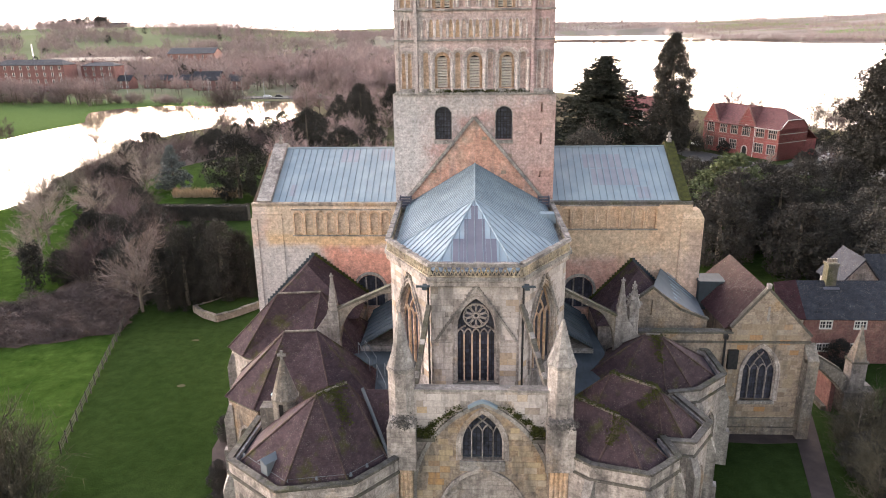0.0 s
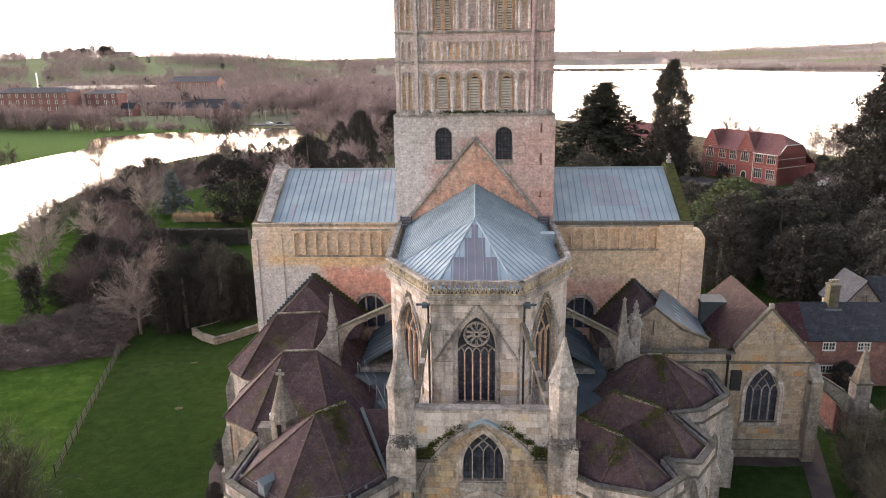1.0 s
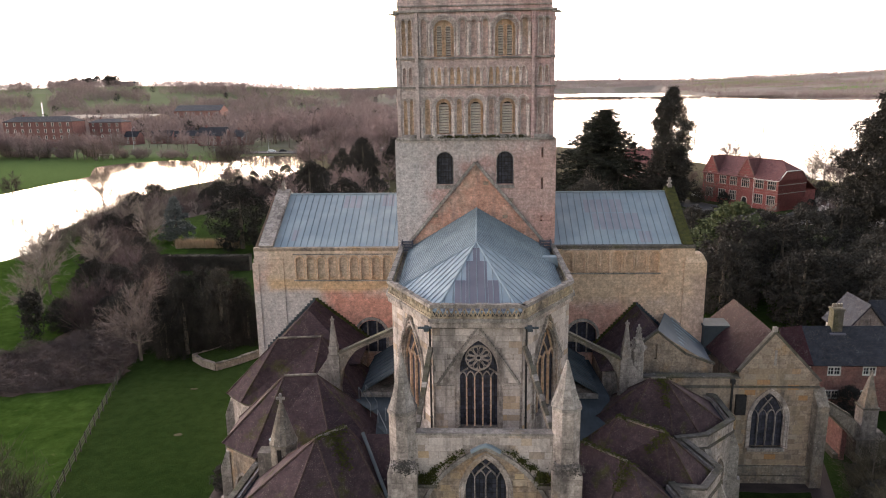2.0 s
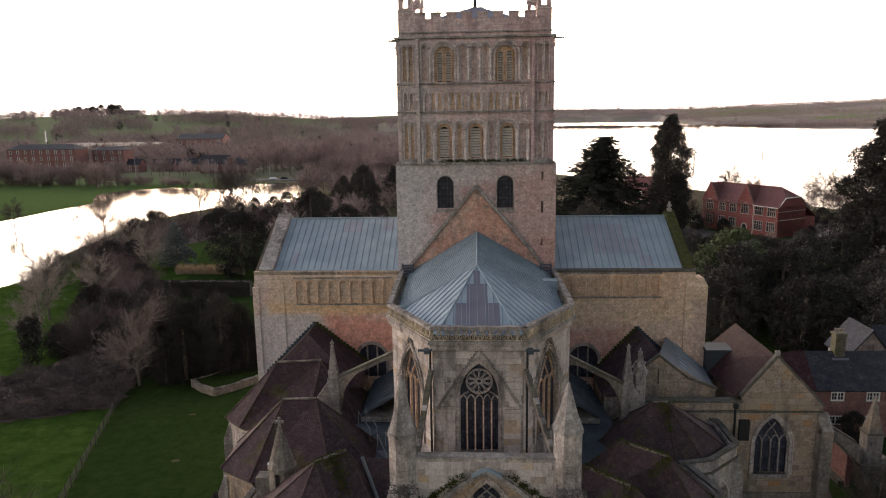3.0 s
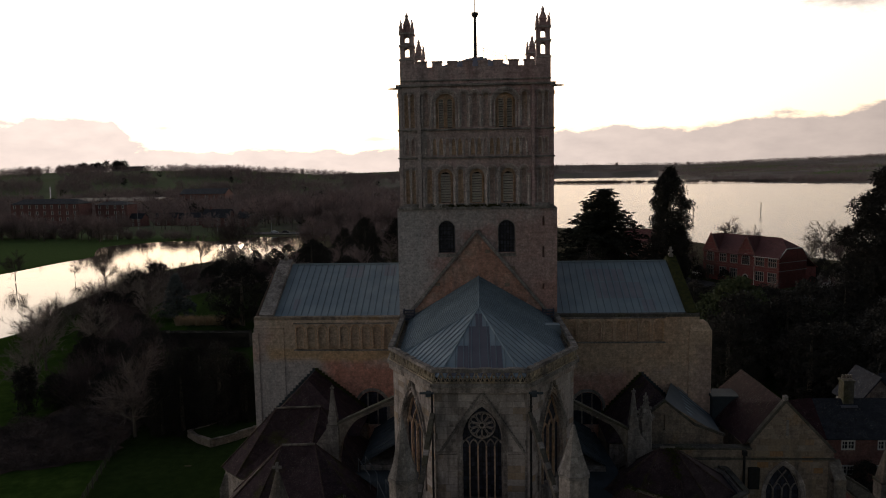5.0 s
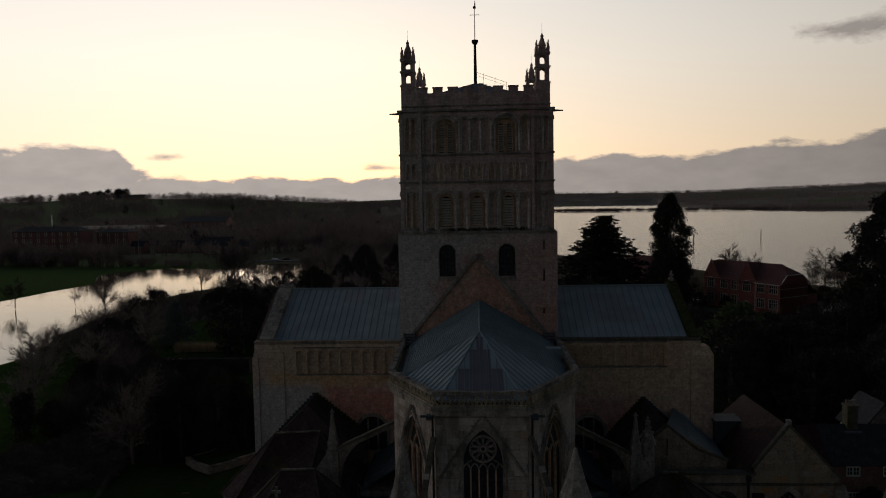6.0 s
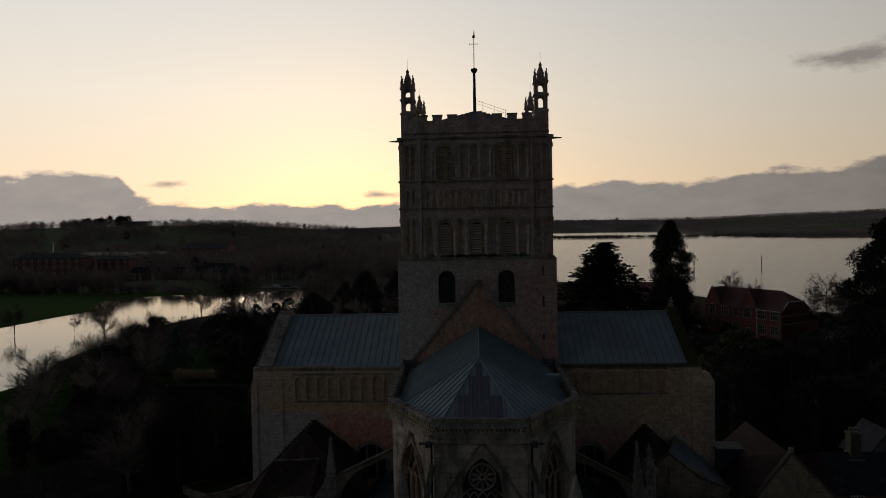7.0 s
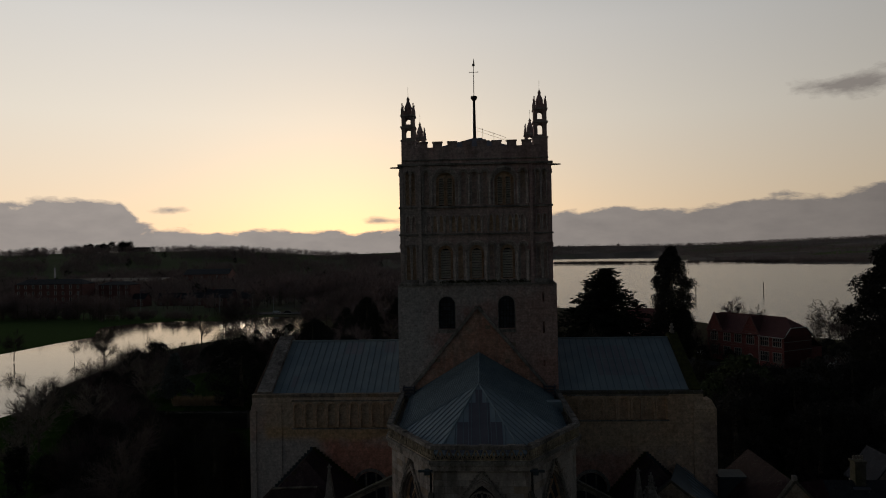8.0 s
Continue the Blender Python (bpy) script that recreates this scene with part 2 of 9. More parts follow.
BRICK_GABLE = stone("brick_orange", (0.58, 0.33, 0.25), (0.48, 0.255, 0.195), (0.52, 0.42, 0.34), 0.56, stain=(0.28, 0.215, 0.20), stain_at=0.63, course=0.14, length=0.4, joint=(0.42, 0.29, 0.24), lichen=0.15)
BRICK_RED = stone("brick_red", (0.265, 0.082, 0.078), (0.215, 0.066, 0.064), (0.29, 0.11, 0.085), 0.7, stain=(0.14, 0.06, 0.055), stain_at=0.68, course=0.075, length=0.225, joint=(0.27, 0.14, 0.12))
BRICK_PINK = stone("brick_pink", (0.27, 0.128, 0.112), (0.205, 0.098, 0.088), (0.42, 0.27, 0.21), 0.64, stain=(0.18, 0.11, 0.1), course=0.075, length=0.225, joint=(0.33, 0.25, 0.21))


def block_build(g, ins):
    """Single dressed stones: each its own tone, by the object's random number."""
    pos = g.n("ShaderNodeNewGeometry").outputs["Position"]
    own = g.n("ShaderNodeObjectInfo").outputs["Random"]
    tone = g.ramp(own, [(0.0, (0.44, 0.38, 0.345)), (0.3, (0.535, 0.47, 0.435)), (0.55, (0.49, 0.425, 0.39)), (0.78, (0.59, 0.525, 0.49)), (0.9, (0.47, 0.34, 0.22)), (1.0, (0.36, 0.30, 0.26))])
    fine, drip = g.noise(pos, 6.0, 6.0, 0.7), g.noise(g.n("ShaderNodeMapping", {0: pos, 3: (1.0, 1.0, 0.22)}).outputs[0], 0.8, 6.0, 0.65)
    col = g.mix(g.m("MULTIPLY", g.ramp(drip, [(0.49, 0.0), (0.66, 1.0)]), 0.7), tone, (0.11, 0.10, 0.095, 1))
    ins["Base Color"] = g.mix(1.0, col, g.ramp(fine, [(0.25, 0.7), (0.75, 1.25)]), "MULTIPLY")
    ins["Roughness"] = 0.9
    return fine, 0.5, 0.02


def ochre_build(g, ins, tones=((0.33, 0.25, 0.18), (0.47, 0.36, 0.23), (0.39, 0.285, 0.185), (0.47, 0.385, 0.30), (0.46, 0.26, 0.115), (0.29, 0.235, 0.20))):
    pos = g.n("ShaderNodeNewGeometry").outputs["Position"]
    own = g.n("ShaderNodeObjectInfo").outputs["Random"]
    tone = g.ramp(own, list(zip((0.0, 0.3, 0.55, 0.8, 0.93, 1.0), tones)))
    fine = g.noise(pos, 6.0, 6.0, 0.7)
    drip = g.noise(g.n("ShaderNodeMapping", {0: pos, 3: (1.0, 1.0, 0.22)}).outputs[0], 0.8, 6.0, 0.65)
    tone = g.mix(g.m("MULTIPLY", g.ramp(drip, [(0.49, 0.0), (0.66, 1.0)]), 0.75), tone, (0.13, 0.115, 0.10, 1))
    ins["Base Color"] = g.mix(1.0, tone, g.ramp(fine, [(0.25, 0.7), (0.75, 1.25)]), "MULTIPLY")
    ins["Roughness"] = 0.9
    return fine, 0.5, 0.02


BLOCK = principled("dressed_stone", block_build)
BLOCK_OCHRE = principled("dressed_ochre_stone", ochre_build)
# browner vestry stones, darkened a quarter so the colour holds their shaded side
BLOCK_BROWN_SHADED = principled("dressed_brown_stone_shaded", lambda g, ins: ochre_build(g, ins, ((0.24, 0.185, 0.14), (0.34, 0.265, 0.19), (0.27, 0.205, 0.15), (0.35, 0.295, 0.24), (0.38, 0.21, 0.10), (0.20, 0.165, 0.14))))
TILE = tiles("stone_tile_brown", (0.072, 0.046, 0.051), (0.050, 0.034, 0.040), moss_at=0.58)
TILE_HIP = tiles("stone_hip_tile", (0.088, 0.059, 0.056), (0.063, 0.043, 0.043), moss_at=0.56)
TILE_RED = tiles("clay_tile_red", (0.165, 0.072, 0.069), (0.125, 0.056, 0.055), moss_at=0.75)
TILE_MAROON = tiles("clay_tile_maroon", (0.05, 0.022, 0.025), (0.036, 0.017, 0.02), moss_at=0.7)
SLATE = tiles("slate_blue", (0.042, 0.045, 0.055), (0.03, 0.032, 0.04), moss_at=0.74)
LEAD = lead("lead_sheet", (0.275, 0.34, 0.375), (0.21, 0.27, 0.31), (0.25, 0.265, 0.285))
LEAD_SEAM = lead("lead_seam", (0.19, 0.24, 0.27), (0.15, 0.19, 0.22), (0.13, 0.155, 0.175))
LEAD_PATCH = lead("lead_newer_sheet", (0.275, 0.285, 0.32), (0.225, 0.235, 0.275), (0.255, 0.245, 0.27))
LEAD_DARK = lead("lead_sheet_dark", (0.15, 0.148, 0.18), (0.12, 0.122, 0.152), (0.16, 0.15, 0.175))
LEAD_MID = lead("lead_sheet_mid", (0.155, 0.172, 0.185), (0.12, 0.135, 0.148), (0.14, 0.145, 0.155))
# dark gutter lead; its depth also carries the shade of the choir gap
LEAD_GUTTER = lead("lead_gutter", (0.062, 0.078, 0.09), (0.04, 0.05, 0.058), (0.045, 0.05, 0.05))


def glass_build(g, ins):
    uv, pos = wall_plane(g)
    br = g.n("ShaderNodeTexBrick", {"Vector": uv, "Color1": (0.055, 0.058, 0.082, 1), "Color2": (0.026, 0.027, 0.04, 1), "Mortar": (0.02, 0.02, 0.022, 1), "Scale": 1.0, "Mortar Size": 0.018, "Brick Width": 0.26, "Row Height": 0.32})
    br.offset = 0.0
    cloud = g.noise(pos, 2.5, 4.0)
    ins["Base Color"] = g.mix(1.0, br.outputs["Color"], g.ramp(cloud, [(0.3, 0.6), (0.7, 1.5)]), "MULTIPLY")
    ins["Roughness"], ins["Specular IOR Level"] = 0.3, 0.4
    return g.m("ADD", cloud, g.m("MULTIPLY", br.outputs["Fac"], -0.6)), 0.5, 0.03


GLASS = principled("leaded_glass", glass_build)
PANE = plain("window_glass", (0.025, 0.03, 0.035), (0.04, 0.045, 0.05), 3.0, 0.2, 0.0, 0.1, 5.0)
BRICK_DULL = stone("brick_dull", (0.25, 0.125, 0.115), (0.19, 0.095, 0.09), (0.30, 0.19, 0.16), 0.62, stain=(0.12, 0.075, 0.07), stain_at=0.6, course=0.075, length=0.225)
LOUVRE = plain("weathered_louvre", (0.66, 0.60, 0.54), (0.52, 0.47, 0.43), 3.0, 0.85)
# near black that stands for the shade inside openings
UNLIT = plain("recess_shade", (0.02, 0.018, 0.018), (0.03, 0.026, 0.025), 1.0, 0.95)
IRON = plain("black_iron", (0.03, 0.03, 0.033), (0.05, 0.048, 0.048), 4.0, 0.6, 0.4)
PAINT = plain("white_paint", (0.75, 0.73, 0.69), (0.62, 0.60, 0.57), 2.0, 0.6)
MOSS = plain("moss", (0.075, 0.075, 0.020), (0.030, 0.036, 0.014), 3.0, 0.95, 0.0, 1.0, 22.0, 0.06)
DRY = plain("dry_growth", (0.16, 0.145, 0.13), (0.085, 0.078, 0.07), 3.0, 0.95, 0.0, 0.0)
FRAME_STONE = plain("window_stone", (0.46, 0.40, 0.37), (0.38, 0.33, 0.30), 2.0, 0.85)
BARK = plain("bark_grey", (0.16, 0.14, 0.115), (0.10, 0.085, 0.07), 3.0, 0.95, 0.0, 1.0, 20.0)
TWIG = plain("bare_twigs", (0.165, 0.134, 0.122), (0.11, 0.088, 0.08), 0.5, 0.95, 0.0, 0.0, each=0.45)
TWIG_PURPLE = plain("bare_twigs_purple", (0.135, 0.098, 0.096), (0.088, 0.064, 0.064), 0.4, 0.95, 0.0, 0.0, each=0.45)
TWIG_OLIVE = plain("olive_twigs", (0.10, 0.088, 0.06), (0.045, 0.041, 0.031), 0.5, 0.95, 0.0, 0.0, each=0.4)
WORN_TURF = plain("worn_turf", (0.075, 0.062, 0.035), (0.045, 0.05, 0.022), 2.0, 0.98, 0.0, 0.8, 9.0, 0.05)
LITTER = plain("leaf_litter", (0.10, 0.072, 0.06), (0.07, 0.052, 0.045), 0.35, 0.98, 0.0, 0.8, 6.0, 0.1)
TWIG_PALE = plain("bare_twigs_pale", (0.24, 0.205, 0.18), (0.155, 0.13, 0.115), 0.5, 0.95, 0.0, 0.0, each=0.45)
YEW = plain("yew_needles", (0.029, 0.028, 0.025), (0.046, 0.043, 0.037), 0.8, 0.85, 0.0, 0.0, 6.0, each=0.35)
CEDAR = plain("cedar_needles", (0.030, 0.034, 0.027), (0.046, 0.049, 0.039), 0.6, 0.85, 0.0, 0.0, 6.0, each=0.35)
PINE = plain("pine_needles", (0.060, 0.078, 0.036), (0.085, 0.10, 0.05), 0.6, 0.85, 0.0, 0.0, 6.0)
SPRUCE = plain("spruce_needles", (0.135, 0.15, 0.148), (0.10, 0.115, 0.112), 0.6, 0.85, 0.0, 0.0, 6.0)
PLUME = plain("grass_plumes", (0.52, 0.40, 0.27), (0.40, 0.30, 0.20), 1.5, 0.95, 0.0, 0.0)
# distant twigs, paler than near ones: the haze is put into their colour
TWIG_HAZED = plain("distant_hazed_twigs", (0.315, 0.245, 0.235), (0.225, 0.17, 0.164), 0.2, 0.95, 0.0, 0.0, each=0.3)
TWIG_FAR_HAZED = plain("far_bare_twigs", (0.32, 0.255, 0.242), (0.22, 0.172, 0.163), 0.03, 0.95, 0.0, 0.0, 0.2)
TWIG_FAR_HAZED_DARK = plain("far_hazed_twigs_dark", (0.275, 0.215, 0.21), (0.195, 0.15, 0.147), 0.03, 0.95, 0.0, 0.0, 0.2)
BRAMBLE_MAT = plain("bramble_stems", (0.125, 0.096, 0.09), (0.07, 0.055, 0.051), 0.35, 0.95, 0.0, 0.0, 2.0)
WOOD_DARK = plain("dark_fence_wood", (0.075, 0.07, 0.055), (0.05, 0.046, 0.04), 3.0, 0.95)
ASPHALT = plain("asphalt", (0.06, 0.058, 0.057), (0.045, 0.044, 0.045), 0.6, 0.9)
PATH_MAT = plain("trodden_path", (0.076, 0.058, 0.053), (0.05, 0.039, 0.036), 0.8, 0.95)
# much paler than asphalt: the wet road's shine is put into the colour
WET_ROAD_SHINE = plain("wet_tarmac_shine", (0.22, 0.21, 0.2), (0.16, 0.155, 0.15), 0.2, 0.5)
ROOF_TAN = plain("tan_felt_roof", (0.30, 0.26, 0.21), (0.24, 0.21, 0.18), 0.2, 0.9)
STEEL = plain("galvanised_steel", (0.45, 0.48, 0.5), (0.36, 0.38, 0.4), 3.0, 0.45, 0.6)


def ground_build(g, ins):
    pos = g.n("ShaderNodeNewGeometry").outputs["Position"]
    p = g.n("ShaderNodeSeparateXYZ", {0: pos}).outputs
    tuft, broad, blades = g.noise(pos, 0.9, 5.0, 0.7), g.noise(pos, 0.05, 5.0, 0.6), g.noise(pos, 9.0, 4.0, 0.7)
    grass = g.mix(g.ramp(broad, [(0.35, 0.0), (0.65, 1.0)]), (0.0165, 0.030, 0.0085, 1), (0.025, 0.041, 0.0125, 1))
    beyond = g.m("MULTIPLY_ADD", p[1], -0.29, g.m("SUBTRACT", -38.2, p[0]))
    meadow = g.ramp(g.m("MULTIPLY_ADD", beyond, 1.0, g.m("MULTIPLY", tuft, 0.6)), [(0.1, 0.0), (0.7, 1.0)])
    grass = g.mix(meadow, grass, g.mix(g.ramp(g.noise(pos, 0.35, 6.0, 0.7), [(0.35, 0.0), (0.65, 1.0)]), (0.019, 0.039, 0.008, 1), (0.038, 0.066, 0.015, 1)))
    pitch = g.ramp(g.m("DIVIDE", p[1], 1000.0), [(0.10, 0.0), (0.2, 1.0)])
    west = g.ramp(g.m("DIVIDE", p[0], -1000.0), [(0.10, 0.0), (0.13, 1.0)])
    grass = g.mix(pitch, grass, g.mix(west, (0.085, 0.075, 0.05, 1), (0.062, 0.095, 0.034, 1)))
    grass = g.mix(1.0, grass, g.ramp(tuft, [(0.3, 0.72), (0.7, 1.25)]), "MULTIPLY")
    grass = g.mix(1.0, grass, g.ramp(blades, [(0.3, 0.6), (0.7, 1.4)]), "MULTIPLY")
    worn = g.ramp(g.noise(pos, 0.22, 6.0, 0.7), [(0.66, 0.0), (0.78, 0.6)])
    grass = g.mix(worn, grass, (0.14, 0.115, 0.06, 1))
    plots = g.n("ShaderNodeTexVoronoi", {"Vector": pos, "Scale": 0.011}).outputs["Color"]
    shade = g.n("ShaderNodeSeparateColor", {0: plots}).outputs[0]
    # far field tones lightened and greyed, with distance haze put into the colour
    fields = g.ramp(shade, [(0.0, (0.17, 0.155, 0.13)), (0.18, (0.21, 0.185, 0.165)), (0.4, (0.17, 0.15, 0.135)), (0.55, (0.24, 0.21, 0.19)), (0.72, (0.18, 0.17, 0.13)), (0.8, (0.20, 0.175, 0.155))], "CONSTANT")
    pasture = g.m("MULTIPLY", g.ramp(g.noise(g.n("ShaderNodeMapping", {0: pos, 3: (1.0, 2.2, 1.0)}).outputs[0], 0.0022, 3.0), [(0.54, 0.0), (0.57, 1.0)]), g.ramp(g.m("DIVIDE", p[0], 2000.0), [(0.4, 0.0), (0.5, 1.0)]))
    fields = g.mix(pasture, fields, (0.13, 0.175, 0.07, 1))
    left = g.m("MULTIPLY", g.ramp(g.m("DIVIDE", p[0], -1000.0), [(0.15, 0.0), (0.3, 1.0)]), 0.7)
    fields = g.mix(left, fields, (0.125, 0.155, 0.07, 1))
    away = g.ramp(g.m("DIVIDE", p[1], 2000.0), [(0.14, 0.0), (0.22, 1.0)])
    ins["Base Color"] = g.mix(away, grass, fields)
    ins["Roughness"], ins["Specular IOR Level"] = 1.0, 0.0
    return g.m("ADD", tuft, blades), 0.8, 0.08


GROUND = principled("grass_ground", ground_build)


def water_build(g, ins):
    pos = g.n("ShaderNodeNewGeometry").outputs["Position"]
    long = g.n("ShaderNodeMapping", {0: pos, 3: (0.35, 1.0, 1.0)}).outputs[0]
    rip = g.noise(long, 0.55, 5.0, 0.6)
    ins["Base Color"], ins["Roughness"], ins["IOR"] = (0.06, 0.05, 0.036, 1), 0.04, 1.33
    ins["Specular IOR Level"] = 0.5
    return rip, 0.22, 0.1


WATER = principled("flood_water", water_build)


def wide_water_build(g, ins):
    pos = g.n("ShaderNodeNewGeometry").outputs["Position"]
    rip = g.noise(g.n("ShaderNodeMapping", {0: pos, 3: (0.5, 1.0, 1.0)}).outputs[0], 0.7, 6.0, 0.65)
    ins["Base Color"], ins["Roughness"], ins["IOR"], ins["Specular IOR Level"] = (0.07, 0.06, 0.045, 1), 0.2, 1.33, 0.5
    return rip, 0.6, 0.3


WATER_WIDE = principled("wind_rippled_water", wide_water_build)

# ---- building helpers ----


def thing(name, loc, label, category, group="", kind=""):
    """An empty at the base of a thing, to carry its parts."""
    ob = new(name)
    ob.location = loc
    return tagged(ob, label, category, group, kind)


def part(name, bm, mat, parent, label="", smooth=False):
    """One mesh object in world places under a thing or a part."""
    if isinstance(bm, bmesh.types.BMesh):
        me = bpy.data.meshes.new(name)
        bm.to_mesh(me)
        bm.free()
    else:
        me = bm
    me.materials.clear()
    me.materials.append(mat)
    if smooth:
        me.polygons.foreach_set("use_smooth", [True] * len(me.polygons))
    ob = new(name, me)
    if parent is not None:
        ob.parent = parent
        if parent.parent is None and parent.type == "EMPTY":
            ob.matrix_parent_inverse = parent.matrix_basis.inverted()
    return tagged(ob, label)


def piece(name, me, parent, m):
    """An object of its own on a shared mesh, at the pose m in the world."""
    ob = new(name, me)
    ob.parent = parent
    if parent.parent is None and parent.type == "EMPTY":
        ob.matrix_parent_inverse = parent.matrix_basis.inverted()
    ob.matrix_basis = m
    return ob


def box(bm, x0, x1, y0, y1, z0, z1, m=None, taper=0.0):
    k = taper
    pts = [(x0, y0, z0), (x1, y0, z0), (x1, y1, z0), (x0, y1, z0), (x0 + k, y0 + k, z1), (x1 - k, y0 + k, z1), (x1 - k, y1 - k, z1), (x0 + k, y1 - k, z1)]
    vs = [bm.verts.new(m @ Vector(p) if m else p) for p in pts]
    for f in ((0, 3, 2, 1), (4, 5, 6, 7), (0, 1, 5, 4), (1, 2, 6, 5), (2, 3, 7, 6), (3, 0, 4, 7)):
        bm.faces.new([vs[i] for i in f])


def boxed(*args, m=None, taper=0.0):
    bm = bmesh.new()
    box(bm, *args, m=m, taper=taper)
    return bm


def prism(bm, loop, z0, z1, scale=1.0, m=None):
    """An upright prism over a plan loop; scale shrinks its top to the middle."""
    cx, cy = sum(p[0] for p in loop) / len(loop), sum(p[1] for p in loop) / len(loop)
    lo = [bm.verts.new(m @ Vector((x, y, z0)) if m else (x, y, z0)) for x, y in loop]
    if scale <= 0.001:
        tip = bm.verts.new(m @ Vector((cx, cy, z1)) if m else (cx, cy, z1))
        for i in range(len(lo)):
            bm.faces.new((lo[i], lo[(i + 1) % len(lo)], tip))
    else:
        hi = [bm.verts.new(m @ Vector((cx + (x - cx) * scale, cy + (y - cy) * scale, z1)) if m else (cx + (x - cx) * scale, cy + (y - cy) * scale, z1)) for x, y in loop]
        for i in range(len(lo)):
            j = (i + 1) % len(lo)
            bm.faces.new((lo[i], lo[j], hi[j], hi[i]))
        bm.faces.new(hi)
    bm.faces.new(lo[::-1])


def ring(cx, cy, r, n, turn=0.0):
    return [(cx + r * math.cos(turn + 2 * math.pi * i / n), cy + r * math.sin(turn + 2 * math.pi * i / n)) for i in range(n)]


def round_arch(u, v0, width, top, n=9):
    """A round-headed opening in a wall, as a loop of (u, v)."""
    r = width / 2
    s = top - r
    return [(u - r, v0), (u + r, v0)] + [(u + r * math.cos(math.pi * i / (n - 1)), s + r * math.sin(math.pi * i / (n - 1))) for i in range(n)]


def pointed(u, v0, width, top, n=6, sharp=1.0):
    """A pointed opening; its two arcs have the radius width * sharp."""
    r, h = width * sharp, width / 2
    rise = math.sqrt(max(r * r - (r - h) ** 2, 1e-6))
    s = top - rise
    a1 = math.acos((r - h) / r)
    right = [(u + h - r + r * math.cos(a1 * i / (n - 1)), s + r * math.sin(a1 * i / (n - 1))) for i in range(n)]
    left = [(2 * u - x, y) for x, y in right[:-1]][::-1]
    return [(u - h, v0), (u + h, v0)] + right + left


def pierced(bm, outer, holes, m):
    """A wall face with openings: holes are (loop, depth, blind). Local x runs along the wall, y into it, z up."""
    edges = []

    def loop_of(pts, y=0.0):
        return [bm.verts.new(m @ Vector((x, y, z))) for x, z in pts]

    loops = [loop_of(outer)] + [loop_of(h[0]) for h in holes]
    for vs in loops:
        for i in range(len(vs)):
            edges.append(bm.edges.new((vs[i], vs[(i + 1) % len(vs)])))
    bmesh.ops.triangle_fill(bm, use_beauty=True, use_dissolve=False, edges=edges)
    for vs, (pts, depth, blind) in zip(loops[1:], holes):
        back = loop_of(pts, depth)
        for i in range(len(vs)):
            j = (i + 1) % len(vs)
            bm.faces.new((vs[i], vs[j], back[j], back[i]))
        if blind:
            bm.faces.new(back)


def bar(bm, pts, width, depth, m, closed=False, y0=0.0):
    """A square bar that follows a line in a wall's plane."""
    n = len(pts)
    secs = []
    for i in range(n):
        if closed:
            a, b = pts[i - 1], pts[(i + 1) % n]
        else:
            a, b = pts[max(i - 1, 0)], pts[min(i + 1, n - 1)]
        tx, tz = b[0] - a[0], b[1] - a[1]
        L = math.hypot(tx, tz) or 1.0
        nx, nz = -tz / L * width / 2, tx / L * width / 2
        x, z = pts[i]
        secs.append([bm.verts.new(m @ Vector(q)) for q in ((x - nx, y0, z - nz), (x + nx, y0, z + nz), (x + nx, y0 + depth, z + nz), (x - nx, y0 + depth, z - nz))])
    for i in range(n if closed else n - 1):
        p, q = secs[i], secs[(i + 1) % n]
        for k in range(4):
            bm.faces.new((p[k], p[(k + 1) % 4], q[(k + 1) % 4], q[k]))
    if not closed:
        bm.faces.new(secs[0][::-1])
        bm.faces.new(secs[-1])


def band(bm, loop, width, proud, m):
    """A moulding round the head and sides of an opening."""
    bar(bm, loop[1:] + loop[:1], width, proud + 0.05, m, y0=-proud)


def beam(bm, a, b, r, n=6, r2=None):
    """A round rod from a to b."""
    a, b = Vector(a), Vector(b)
    d = (b - a).normalized()
    s = d.orthogonal().normalized()
    t = d.cross(s)
    r2 = r if r2 is None else r2
    lo = [bm.verts.new(a + r * (math.cos(2 * math.pi * i / n) * s + math.sin(2 * math.pi * i / n) * t)) for i in range(n)]
    hi = [bm.verts.new(b + r2 * (math.cos(2 * math.pi * i / n) * s + math.sin(2 * math.pi * i / n) * t)) for i in range(n)]
    for i in range(n):
        bm.faces.new((lo[i], lo[(i + 1) % n], hi[(i + 1) % n], hi[i]))
    bm.faces.new(lo[::-1])
    bm.faces.new(hi)


def wall_frame(p0, p1, z=0.0):
    """The frame of a wall from p0 to p1, as seen from outside, left to right."""
    a = math.atan2(p1[1] - p0[1], p1[0] - p0[0])
    return Matrix.Translation((p0[0], p0[1], z)) @ Matrix.Rotation(a, 4, "Z"), math.hypot(p1[0] - p0[0], p1[1] - p0[1])


def slab(bm, pts, thick):
    """A sheet of some thickness over a planar loop of places."""
    vs = [Vector(p) for p in pts]
    nrm = (vs[1] - vs[0]).cross(vs[2] - vs[0])
    if nrm.length < 1e-9:
        return
    nrm.normalize()
    if nrm.z < 0:
        nrm = -nrm
    lo = [bm.verts.new(v - nrm * thick) for v in vs]
    hi = [bm.verts.new(v) for v in vs]
    n = len(vs)
    bm.faces.new(hi)
    bm.faces.new(lo[::-1])
    for i in range(n):
        bm.faces.new((lo[i], lo[(i + 1) % n], hi[(i + 1) % n], hi[i]))


